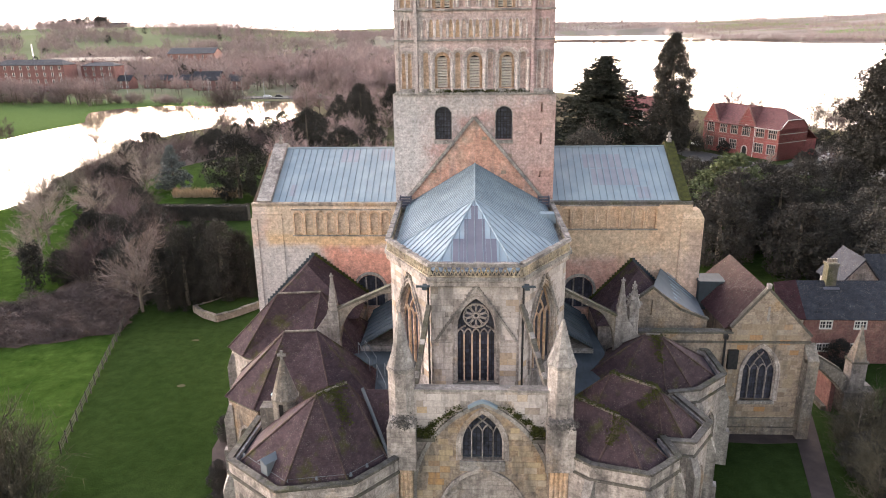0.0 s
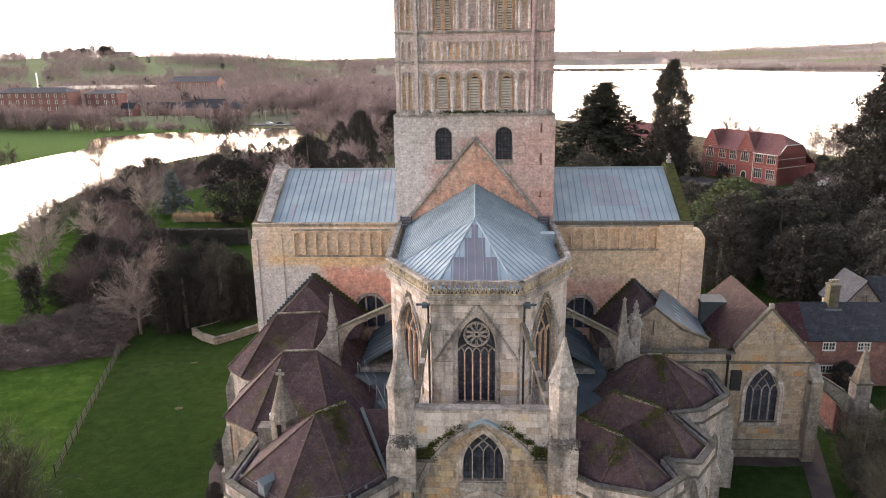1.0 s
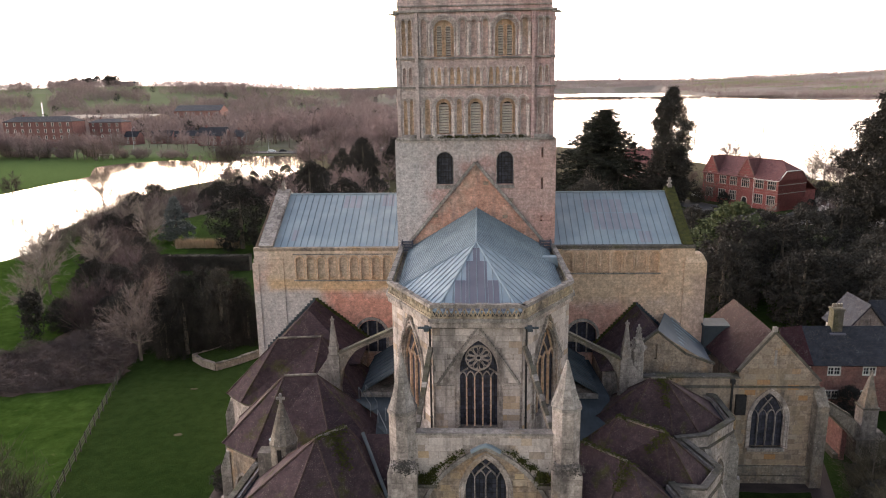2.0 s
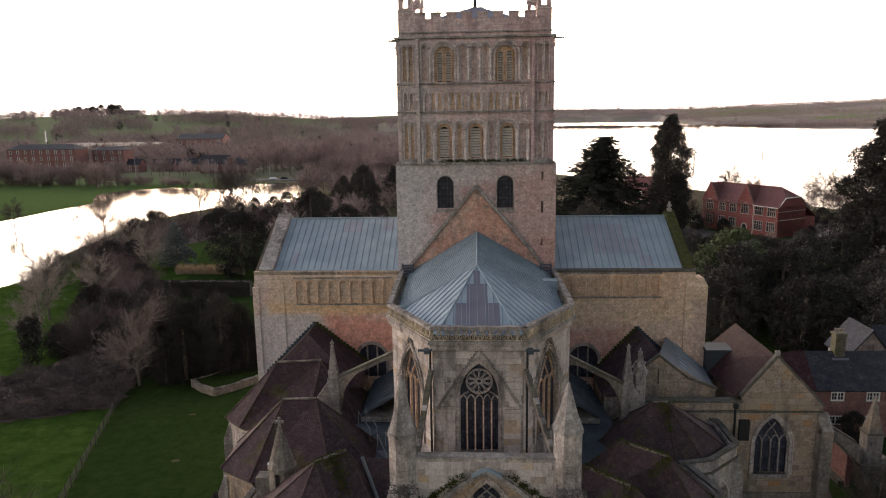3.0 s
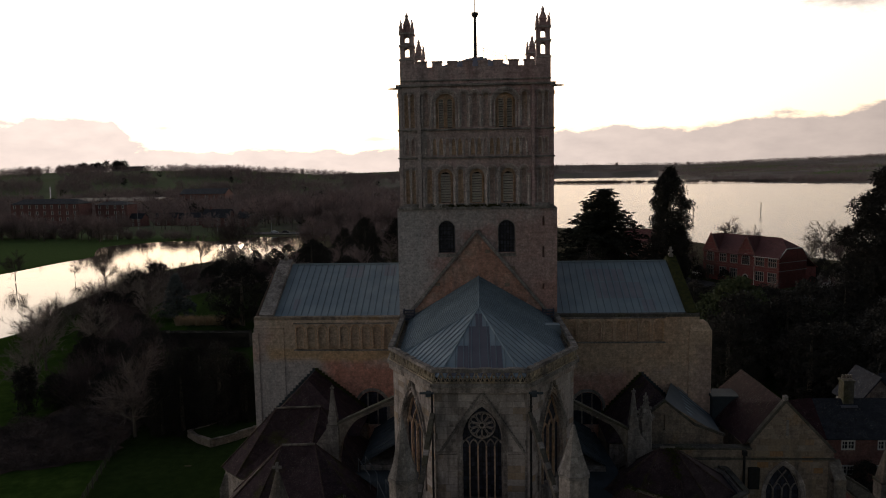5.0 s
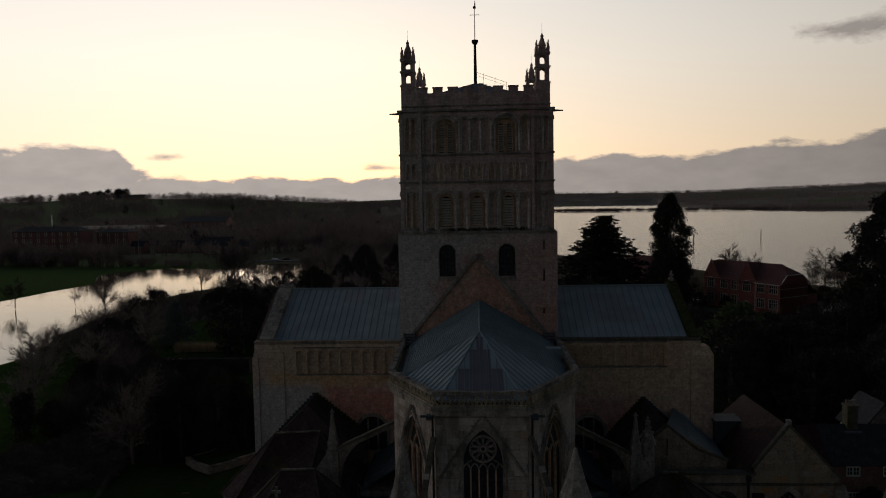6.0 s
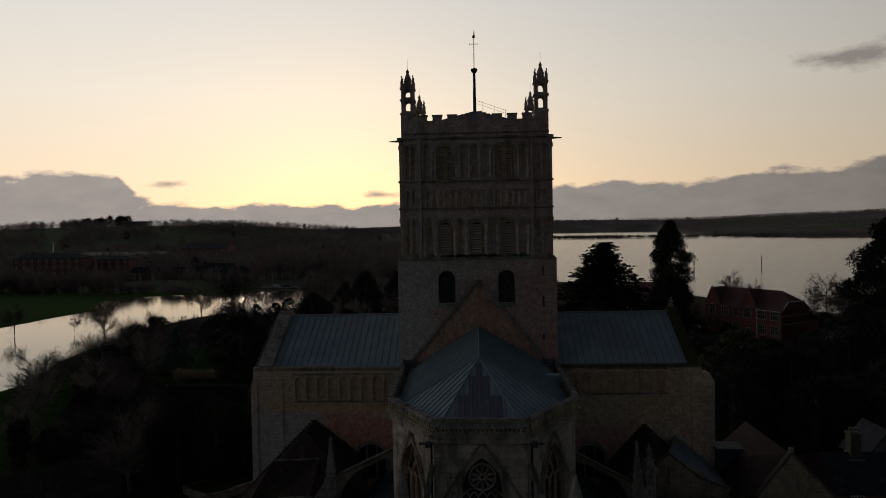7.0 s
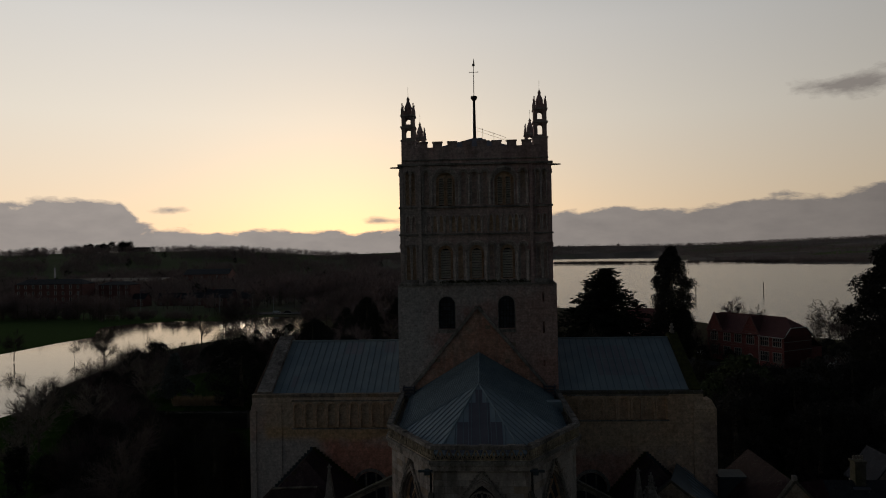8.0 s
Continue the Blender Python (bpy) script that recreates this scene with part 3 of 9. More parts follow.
def rolls(parent, name, mat, a0, a1, b0, b1, gap, r=0.045):
    """Lead rolls, one by one, from the eaves line a0-a1 up to the line b0-b1."""
    a0, a1, b0, b1 = map(Vector, (a0, a1, b0, b1))
    count = max(2, round((a1 - a0).length / gap))
    for i in range(count + 1):
        f = i / count
        p, q = a0.lerp(a1, f), b0.lerp(b1, f)
        if (q - p).length < 0.3:
            continue
        bm = bmesh.new()
        beam(bm, p + Vector((0, 0, 0.02)), q + Vector((0, 0, 0.02)), r, 5)
        part(name, bm, mat, parent)

# ---- ground and water ----
FLOOD_WEST = [(-400, 20), (-150, 45), (-96, 70), (-94, 80), (-103, 100), (-105, 117), (-108, 135), (-113, 160), (-107, 176), (-98, 202), (-86, 197), (-77, 198), (-75, 215), (-76, 262), (-84, 285), (-104, 298), (-122, 297), (-124, 276), (-142, 276), (-156, 279), (-170, 266), (-176, 250), (-159, 214), (-161, 195), (-163, 163), (-205, 130), (-400, 112)]
LAKE = [(-20, 430), (35, 345), (70, 300), (95, 240), (110, 198), (122, 176), (155, 158), (240, 145), (420, 145), (900, 250), (1500, 500), (1300, 900), (900, 1160), (735, 1273), (656, 1340), (618, 1515), (619, 1905), (677, 2500), (800, 3150), (150, 3250), (60, 1900), (-40, 1300), (-130, 1150), (-150, 980), (-60, 760), (-35, 560)]
WATER_Z = -0.6


def inside(px, py, poly):
    """Which of many places lie in a loop, and how far each is from its edge."""
    hit = np.zeros(px.shape, bool)
    near = np.full(px.shape, 1e9)
    n = len(poly)
    for i in range(n):
        (x0, y0), (x1, y1) = poly[i], poly[(i + 1) % n]
        cross = ((y0 > py) != (y1 > py)) & (px < (x1 - x0) * (py - y0) / (y1 - y0 + 1e-12) + x0)
        hit ^= cross
        t = np.clip(((px - x0) * (x1 - x0) + (py - y0) * (y1 - y0)) / ((x1 - x0) ** 2 + (y1 - y0) ** 2), 0, 1)
        near = np.minimum(near, np.hypot(px - x0 - t * (x1 - x0), py - y0 - t * (y1 - y0)))
    return hit, near


def land_height(px, py):
    def mound(cx, cy, rx, ry, h):
        return h * np.exp(-(((px - cx) / rx) ** 2 + ((py - cy) / ry) ** 2))

    z = mound(-820, 1250, 420, 330, 35) + mound(-430, 1350, 300, 300, 24) + mound(-1500, 1300, 600, 500, 22) + mound(-150, 1900, 420, 420, 20)
    z = z + mound(-2100, 3300, 1500, 700, 44) + mound(600, 3900, 900, 500, 42) + mound(1500, 3300, 800, 600, 40) + mound(2600, 3200, 1000, 900, 74) + mound(1150, 2300, 500, 330, 20) + mound(-300, 4200, 1200, 600, 38)
    z = z * np.clip((py - 420) / 500, 0, 1)
    wig = 3.0 * np.sin(px * 0.11 + 1.3 * np.sin(py * 0.07)) + 2.0 * np.sin(py * 0.17 + px * 0.05)
    for poly in (FLOOD_WEST, LAKE):
        hit, near = inside(px, py, poly)
        signed = np.where(hit, -near, near) + wig * np.clip(near / 60 + 0.2, 0, 1.3)
        z = np.where(signed < 14, np.minimum(z, -1.6 + 1.6 * np.clip((signed + 13.75) / 22, 0, 1)), z)
    return z


gu = np.sinh(np.linspace(-5.0, 5.0, 420)) * 62
gv = np.sinh(np.linspace(-2.2, 4.75, 400)) * 84
gx, gy = np.meshgrid(gu, gv)
gz = land_height(gx, gy)
cols, rws = len(gu), len(gv)
idx = np.arange(cols * rws).reshape(rws, cols)
quads = np.stack([idx[:-1, :-1], idx[:-1, 1:], idx[1:, 1:], idx[1:, :-1]], -1).reshape(-1, 4)
ground_me = bpy.data.meshes.new("ground")
ground_me.from_pydata(np.stack([gx, gy, gz], -1).reshape(-1, 3).tolist(), [], quads.tolist())
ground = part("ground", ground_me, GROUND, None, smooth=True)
tagged(ground, "green winter grass running to far fields and low hills", "ground", kind="structure")


def water_sheet(loop, mat, label):
    bm = bmesh.new()
    prism(bm, loop, WATER_Z - 0.3, WATER_Z)
    tagged(part("water", bm, mat, None), label, "water", kind="structure")


water_sheet([(-420, 0), (-30, 0), (-30, 330), (-420, 330)], WATER, "still brown flood water over the river meadow")
water_sheet([(-29.9, 140), (1600, 140), (1600, 3400), (-200, 3400), (-200, 330.1), (-29.9, 330.1)], WATER_WIDE, "wide pale flood water covering the plain")

# paths and road
road = bmesh.new()
slab(road, [(-135, 306, 0.25), (-60, 300, 0.25), (-28, 330, 0.25), (-20, 340, 0.25), (-60, 318, 0.25), (-135, 318, 0.25)], 0.3)
tagged(part("road", road, ASPHALT, None), "grey tarmac road beside the flood", "road", kind="structure")
drive = bmesh.new()
dr = np.linspace(860, 1230, 16)
dx0, dy0 = dr * math.sin(-0.566), -61 + dr * math.cos(-0.566)
dz0 = land_height(dx0, dy0)
for i in range(15):
    slab(drive, [(dx0[i] - 0.9, dy0[i], dz0[i] + 0.6), (dx0[i] + 0.9, dy0[i], dz0[i] + 0.6), (dx0[i + 1] + 0.9, dy0[i + 1], dz0[i + 1] + 0.6), (dx0[i + 1] - 0.9, dy0[i + 1], dz0[i + 1] + 0.6)], 0.8)
tagged(part("road", drive, WET_ROAD_SHINE, None), "wet drive climbing the far hill, its shine a pale colour", "road", kind="structure")
pth = bmesh.new()
slab(pth, [(22.9, -24, 0.045), (24.4, -24, 0.045), (29.9, -6, 0.045), (31.3, -1, 0.045), (31.3, 2, 0.045), (28.4, 2, 0.045), (28.0, -6, 0.045)], 0.06)
tagged(part("path", pth, PATH_MAT, None), "narrow worn earth path beside the vestry", "path", kind="structure")
slab_bm = bmesh.new()
slab(slab_bm, [(60, 104, 0.05), (100, 96, 0.05), (112, 150, 0.05), (92, 152, 0.05), (88, 128, 0.05), (74, 110, 0.05), (60, 140, 0.05), (54, 136, 0.05)], 0.1)
tagged(part("pavement", slab_bm, ASPHALT, None), "grey tarmac forecourt round the brick hall", "pavement", kind="structure")

def tuft(bm, c, spread, n, size, rnd, up=0.5):
    """Small leaves or blades scattered round a place."""
    for k in range(n):
        p = Vector((rnd.gauss(c[0], spread[0]), rnd.gauss(c[1], spread[1]), rnd.gauss(c[2], spread[2])))
        d = Vector((rnd.gauss(0, 1), rnd.gauss(0, 1), rnd.gauss(up, 0.7))).normalized() * size * rnd.uniform(0.6, 1.4)
        s = d.orthogonal().normalized() * size * 0.35
        bm.faces.new([bm.verts.new(p - s), bm.verts.new(p + s), bm.verts.new(p + d)])


# ---- the crossing tower ----
TW = 6.7
tower = thing("church_tower", (0, 7, 0), "square Norman stone tower with blind arcades and battlements", "tower")


tooth_bm = bmesh.new()
box(tooth_bm, -0.5, 0.5, -0.5, 0.5, -0.5, 0.5)
TOOTH = bpy.data.meshes.new("voussoir")
tooth_bm.to_mesh(TOOTH)
tooth_bm.free()
TOOTH.materials.append(STONE_TOOTH)


def tower_side(m, half, front):
    """One face of the belfry: openings cut in its wall, mouldings, louvres."""
    bm, rim = bmesh.new(), bmesh.new()
    holes = []
    for u in (-4.12, -1.38, 1.4, 4.16):
        holes.append((round_arch(u, 28.35, 0.5, 31.4), 0.3, STONE_NICHE if u < 0 else STONE_PINK))
    for u in (-6.05, -5.52, 5.56, 6.1):
        holes.append((round_arch(u, 28.35, 0.38, 31.35), 0.26, STONE_NICHE if u < 0 else STONE_PINK))
        holes.append((pointed(u, 32.6, 0.36, 34.1), 0.26, STONE_PINK))
        holes.append((round_arch(u, 35.0, 0.4, 37.95), 0.26, STONE_NICHE if u < 0 else STONE_PINK))
    for i in range(16):
        holes.append((pointed(-4.18 + i * 0.556, 32.6, 0.36, 34.1), 0.14, STONE_NICHE if i % 3 else STONE_PINK))
    for u in (-4.34, -1.0, -0.06, 0.9, 4.24):
        holes.append((round_arch(u, 35.0, 0.5, 37.95), 0.3, STONE_PINK))
    low = [(-2.72, 28.4), (0.04, 28.4), (2.78, 28.4)]
    high = [(-3.02, 34.95), (-2.26, 34.95), (2.2, 34.95), (2.94, 34.95)]
    bays = [(round_arch(u, 28.35, 1.42, 31.45, 13), [round_arch(u, 28.4, 0.94, 31.15, 11)]) for u, v in low]
    bays += [(round_arch((a + b) / 2, 34.9, 1.84, 37.95, 15), [round_arch(a, 34.95, 0.5, 37.5), round_arch(b, 34.95, 0.5, 37.5)]) for a, b in ((-3.02, -2.26), (2.2, 2.94))]
    pierced(bm, [(-half, 27.9), (half, 27.9), (half, 38.6), (-half, 38.6)], [(h[0], h[1], True) for h in holes] + [(b[0], 0.36, False) for b in bays], m)
    part("belfry_wall", bm, STONE_TOWER, tower)
    if front:
        for z0, z1 in ((29.1, 30.1), (32.9, 33.7), (36.0, 36.9)):
            # near-black block painted as the slit's inner shade
            part("slit", boxed(5.5, 5.62, 0.3, 0.4, z0, z1, m=m), UNLIT, tower, "dark narrow slit")
    for outer, lights in bays:
        sur = bmesh.new()
        pierced(sur, outer, [(l, 0.3, False) for l in lights], m @ Matrix.Translation((0, 0.3, 0)))
        part("window_surround", sur, STONE_NICHE, tower, "ochre stone surround of a belfry window")
    for pts, depth, back_mat in holes:
        nb = bmesh.new()
        mid_u = (pts[0][0] + pts[1][0]) / 2
        nb.faces.new([nb.verts.new(m @ Vector((mid_u + (x - mid_u) * 0.97, depth - 0.02, z))) for x, z in pts])
        part("niche_back", nb, back_mat, tower, "pale worn back of a blind arch")
    teeth = [(u, 30.74, 0.86, 15) for u, v in low] + [(-2.64, 37.03, 1.1, 19), (2.57, 37.03, 1.1, 19)]
    teeth += [(u, 31.15, 0.36, 7) for u in (-4.12, -1.38, 1.4, 4.16, -6.05, -5.52, 5.56, 6.1)]
    teeth += [(u, 37.7, 0.36, 7) for u in (-4.34, -1.0, -0.06, 0.9, 4.24, -6.05, -5.52, 5.56, 6.1)]
    if front:
        for u, zc, r, n in teeth:
            for i in range(n):
                a = math.pi * (i + 0.5) / n
                q = m @ Matrix.Translation((u + r * math.cos(a), -0.06, zc + r * math.sin(a))) @ Matrix.Rotation(math.pi / 2 - a, 4, "Y")
                piece("voussoir", TOOTH, tower, q @ Matrix.Diagonal((math.pi * r / n * 0.58, 0.28, 0.2 if r > 0.5 else 0.14, 1)))
    for pts, depth, back_mat in holes:
        band(rim, [(pts[0][0] - 0.04, pts[0][1])] + [(pts[1][0] + 0.04, pts[1][1])] + pts[2:], 0.085, 0.06, m)
    for outer, lights in bays:
        band(rim, outer, 0.12, 0.08, m)
    for u in (-2.64, 2.57):
        bar(rim, round_arch(u, 36.7, 2.5, 38.3, 15)[2:], 0.14, 0.26, m, y0=-0.22)
    for u, v in low:
        bar(rim, round_arch(u, 30.4, 2.0, 31.76, 15)[2:], 0.12, 0.24, m, y0=-0.2)
    for u in (-4.12, -1.38, 1.4, 4.16):
        bar(rim, round_arch(u, 31.0, 0.86, 31.68, 11)[2:], 0.09, 0.2, m, y0=-0.16)
    for u in (-4.34, -1.0, -0.06, 0.9, 4.24):
        bar(rim, round_arch(u, 37.5, 0.86, 38.2, 11)[2:], 0.09, 0.2, m, y0=-0.16)
    part("arch_moulding", rim, STONE_MOULD, tower)
    # shafts and flat strips between the bays
    for u in (-4.95, 4.95):
        part("pilaster", boxed(u - 0.14, u + 0.14, -0.26, 0.06, 27.95, 38.5, m=m), STONE_TOWER, tower)
    for u in (-6.56, 6.56):
        part("pilaster", boxed(u - 0.12, u + 0.12, -0.1, 0.06, 27.95, 38.5, m=m), STONE_TOWER, tower)
    for u in (-4.62, -3.62, -1.86, -0.86, 0.92, 1.88, 3.68, 4.62):
        bm = bmesh.new()
        beam(bm, m @ Vector((u, -0.05, 28.1)), m @ Vector((u, -0.05, 30.75)), 0.14, 8)
        box(bm, u - 0.14, u + 0.14, -0.19, 0.06, 30.75, 30.93, m=m)
        part("shaft", bm, STONE_MOULD, tower)
    for u in (-1.44, -0.53, 0.42, 1.34, 3.8, -3.86, -4.68, 4.66):
        bm = bmesh.new()
        beam(bm, m @ Vector((u, -0.05, 35.0)), m @ Vector((u, -0.05, 37.6)), 0.12, 8)
        part("shaft", bm, STONE_MOULD, tower)
    for z, out, tall in ((27.82, 0.22, 0.2), (32.3, 0.16, 0.14), (34.72, 0.16, 0.14), (38.52, 0.2, 0.18)):
        part("string_course", boxed(-half - out + 0.05, half + out - 0.05, -out, 0.08, z, z + tall, m=m), STONE_GREY, tower, "grey moulded string course")
    for i in range(17):
        u = -4.458 + i * 0.556
        bm = bmesh.new()
        beam(bm, m @ Vector((u, -0.04, 32.5)), m @ Vector((u, -0.04, 33.7)), 0.07, 6)
        part("arcade_shaft", bm, STONE_MOULD, tower)
    if front:
        for u, v, wide, tall, n in [(a, b, 0.94, 2.75, 12) for a, b in low] + [(a, b, 0.5, 2.55, 12) for a, b in high]:
            slat = bmesh.new()
            box(slat, -wide / 2 + 0.01, wide / 2 - 0.01, 0.0, 0.3, 0.0, 0.05, m=pose(0, 0, 0, 32, 0, 0))
            me = bpy.data.meshes.new("slat")
            slat.to_mesh(me)
            slat.free()
            me.materials.append(LOUVRE)
            frame_bm = bmesh.new()
            band(frame_bm, round_arch(u, v, wide - 0.02, v + tall - 0.02, 9), 0.06, -0.3, m)
            louvre = part("belfry_window", frame_bm, STONE_NICHE, tower, "weathered louvred belfry opening")
            for k in range(n):
                if k * tall / n < tall - wide * 0.35:
                    piece("slat", me, louvre, m @ Matrix.Translation((u, 0.2, v + 0.06 + k * tall / n)))


rm = random.Random(77)
bm = bmesh.new()
for k in range(90):
    x = rm.gauss(0.6, 2.9)
    if abs(x) < 6.6:
        tuft(bm, (x, -0.12, 28.1), (0.16, 0.07, 0.06), 14, 0.16, rm)
tagged(part("ledge_grass", bm, MOSS, tower), "green tufts along the tower ledge", kind="stuff")
bm = bmesh.new()
slab(bm, [(-6.75, -0.24, 28.0), (6.75, -0.24, 28.0), (6.75, -0.01, 28.32), (-6.75, -0.01, 28.32)], 0.05)
part("weathering", bm, STONE_GREY, tower, "sloped grey weathering under the belfry")
# solid block coloured near black as the unlit inside behind the louvres
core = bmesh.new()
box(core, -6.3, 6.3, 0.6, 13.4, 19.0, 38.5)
part("core", core, UNLIT, tower)
for turn, front in ((0, True), (90, True), (180, False), (270, True)):
    tower_side(Matrix.Translation((0, 7, 0)) @ Matrix.Rotation(radians(turn), 4, "Z") @ Matrix.Translation((0, -7 if turn in (0, 180) else -TW, 0)), TW if turn in (0, 180) else 7.0, front)

# the plain stage under the belfry
for turn in (0, 90, 180, 270):
    m = Matrix.Translation((0, 7, 0)) @ Matrix.Rotation(radians(turn), 4, "Z") @ Matrix.Translation((0, -7.05, 0))
    bm = bmesh.new()
    holes = []
    if turn == 0:
        holes = [(round_arch(-2.7, 23.95, 1.45, 26.82, 11), 0.45, False), (round_arch(2.6, 23.95, 1.45, 26.82, 11), 0.45, False)]
        for v0, v1 in ((26.3, 27.1), (23.5, 24.5), (20.6, 21.1)):
            holes.append(([(5.75, v0), (5.93, v0), (5.93, v1), (5.75, v1)], 0.4, True))
    pierced(bm, [(-7.05, 10.0), (7.05, 10.0), (7.05, 27.9), (-7.05, 27.9)], holes, m)
    part("lower_wall", bm, STONE_LOW, tower, "smooth grey and pinkish lower tower wall")
    if turn == 0:
        for u in (-2.7, 2.6):
            rim = bmesh.new()
            band(rim, round_arch(u, 23.95, 1.5, 26.86, 11), 0.07, 0.02, m)
            window = part("tower_window", rim, STONE_GREY, tower, "round-headed tower window with dark grille")
            part("sill", boxed(u - 0.8, u + 0.8, -0.1, 0.3, 23.6, 23.9, m=m), STONE_GREY, window)
            part("pane", boxed(u - 0.74, u + 0.74, 0.42, 0.45, 23.9, 26.85, m=m), GLASS, window)
            for k in range(5):
                part("grille_bar", boxed(u - 0.6 + k * 0.29, u - 0.56 + k * 0.29, 0.36, 0.4, 23.9, 26.7, m=m), IRON, window)
            for k in range(6):
                part("grille_bar", boxed(u - 0.72, u + 0.72, 0.35, 0.39, 24.2 + k * 0.42, 24.24 + k * 0.42, m=m), IRON, window)

# the steep old roof line on its east face, filled with brick
gab = bmesh.new()
gm = Matrix.Translation((0, -0.06, 0))
vs = [gab.verts.new(gm @ Vector(p)) for p in ((-5.85, -0.06, 18.6), (5.95, -0.06, 18.6), (0.02, -0.06, 25.65))]
ws = [gab.verts.new(gm @ Vector(p)) for p in ((-5.85, 0.3, 18.6), (5.95, 0.3, 18.6), (0.02, 0.3, 25.65))]
gab.faces.new(vs)
for i in range(3):
    gab.faces.new((vs[i], ws[i], ws[(i + 1) % 3], vs[(i + 1) % 3]))
part("brick_gable", gab, BRICK_GABLE, tower, "patched orange brick infill of the old roof gable")
for x0 in (-6.05, 6.12):
    bm = bmesh.new()
    bar(bm, [(x0, 18.7), (0.0 + (0.04 if x0 > 0 else -0.04), 25.92)], 0.24, 0.42, Matrix.Translation((0, -0.36, 0)))
    part("coping", bm, STONE_GREY, tower, "grey stone drip coping of the old roof line")
for k in range(4):
    x = (0.9, 3.1, -3.6, 2.6)[k]
    z = (23.9, 22.4, 21.0, 20.9)[k]
    part("patch_stone", boxed(x - 0.2, x + 0.25, -0.17, -0.08, z, z + 0.3), STONE_WARM, tower)

# battlements
PW = 6.45
for turn in (0, 90, 180, 270):
    m = Matrix.Translation((0, 7, 0)) @ Matrix.Rotation(radians(turn), 4, "Z") @ Matrix.Translation((0, -6.7 if turn in (0, 180) else -6.45, 0))
    part("parapet", boxed(-PW, PW, 0.0, 0.45, 38.6, 40.2, m=m), STONE_TOWER, tower)
    part("parapet_string", boxed(-PW - 0.1, PW + 0.1, -0.1, 0.1, 39.0, 39.12, m=m), STONE_GREY, tower)
    for k in range(8):
        u = -4.65 + k * 1.33
        mer = bmesh.new()
        box(mer, u - 0.42, u + 0.42, 0.0, 0.45, 40.2, 40.62, m=m)
        box(mer, u - 0.47, u + 0.47, -0.05, 0.5, 40.62, 40.72, m=m)
        part("merlon", mer, STONE_TOWER, tower)
    for s in (-1, 1):
        bm = bmesh.new()
        beam(bm, m @ Vector((s * 6.6, 0.1, 38.45)), m @ Vector((s * 7.6, -0.25, 38.4)), 0.12, 6, 0.05)
        part("gargoyle", bm, STONE_GREY, tower)


def corner_pinnacle(cx, cy, tall):
    """An open two-tiered stone lantern with corner spirelets."""
    bm = bmesh.new()
    z = 38.6
    box(bm, cx - 0.62, cx + 0.62, cy - 0.62, cy + 0.62, z, 40.9)
    pin = part("corner_pinnacle", bm, STONE_TOWER, tower, "open traceried corner pinnacle")
    z = 40.9
    for h in (1.22 * tall, 1.0 * tall):
        part("string_course", boxed(cx - 0.68, cx + 0.68, cy - 0.68, cy + 0.68, z - 0.08, z + 0.05), STONE_TOOTH, pin)
        for face in range(4):
            m = Matrix.Translation((cx, cy, 0)) @ Matrix.Rotation(face * math.pi / 2, 4, "Z") @ Matrix.Translation((0, -0.57, 0))
            bm = bmesh.new()
            pierced(bm, [(-0.57, z), (0.57, z), (0.57, z + h), (-0.57, z + h)], [(round_arch(0, z + 0.22, 0.5, z + h - 0.15, 7), 0.2, False)], m)
            mb = m @ Matrix.Translation((0, 0.2, 0))
            pierced(bm, [(-0.37, z), (0.37, z), (0.37, z + h), (-0.37, z + h)], [(round_arch(0, z + 0.22, 0.5, z + h - 0.15, 7), 0.01, False)], mb)
            part("lantern_side", bm, STONE_TOWER, pin)
        z += h
    part("string_course", boxed(cx - 0.66, cx + 0.66, cy - 0.66, cy + 0.66, z - 0.06, z + 0.1), STONE_TOOTH, pin)
    for sx in (-1, 1):
        for sy in (-1, 1):
            px, py = cx + sx * 0.5, cy + sy * 0.5
            bm = bmesh.new()
            box(bm, px - 0.11, px + 0.11, py - 0.11, py + 0.11, z, z + 0.55)
            prism(bm, ring(px, py, 0.16, 4, math.pi / 4), z + 0.55, z + 1.05, 0.0)
            box(bm, px - 0.05, px + 0.05, py - 0.05, py + 0.05, z + 0.95, z + 1.15)
            part("spirelet", bm, STONE_TOWER, pin)
    bm = bmesh.new()
    prism(bm, ring(cx, cy, 0.5, 4, math.pi / 4), z, z + 0.75, 0.8)
    prism(bm, ring(cx, cy, 0.38, 8), z + 0.75, z + 1.55, 0.2)
    prism(bm, ring(cx, cy, 0.15, 8), z + 1.5, z + 1.66, 0.9)
    prism(bm, ring(cx, cy, 0.1, 6), z + 1.66, z + 1.85, 0.3)
    part("spire", bm, STONE_TOWER, pin)
    rod = bmesh.new()
    beam(rod, (cx, cy, z + 1.8), (cx, cy, z + 2.7), 0.012, 4)
    part("lightning_rod", rod, IRON, pin)


for cx, cy, tall in ((-5.95, 0.9, 1.0), (5.9, 0.9, 1.13), (-5.95, 13.1, 1.0), (5.9, 13.1, 1.05)):
    corner_pinnacle(cx, cy, tall)
roof_bm = bmesh.new()
prism(roof_bm, [(-6.1, 0.9), (6.1, 0.9), (6.1, 13.1), (-6.1, 13.1)], 39.6, 42.1, 0.0)
cap = part("tower_roof", roof_bm, LEAD_DARK, tower, "low grey lead pyramid roof")
pole = thing("flagpole", (0, 7, 42.0), "dark timber flagpole with gilt weathercock on tower roof", "flagpole")
bm = bmesh.new()
beam(bm, (0, 7, 41.8), (0, 7, 45.9), 0.17, 8, 0.12)
part("pole", bm, IRON, pole)
bm = bmesh.new()
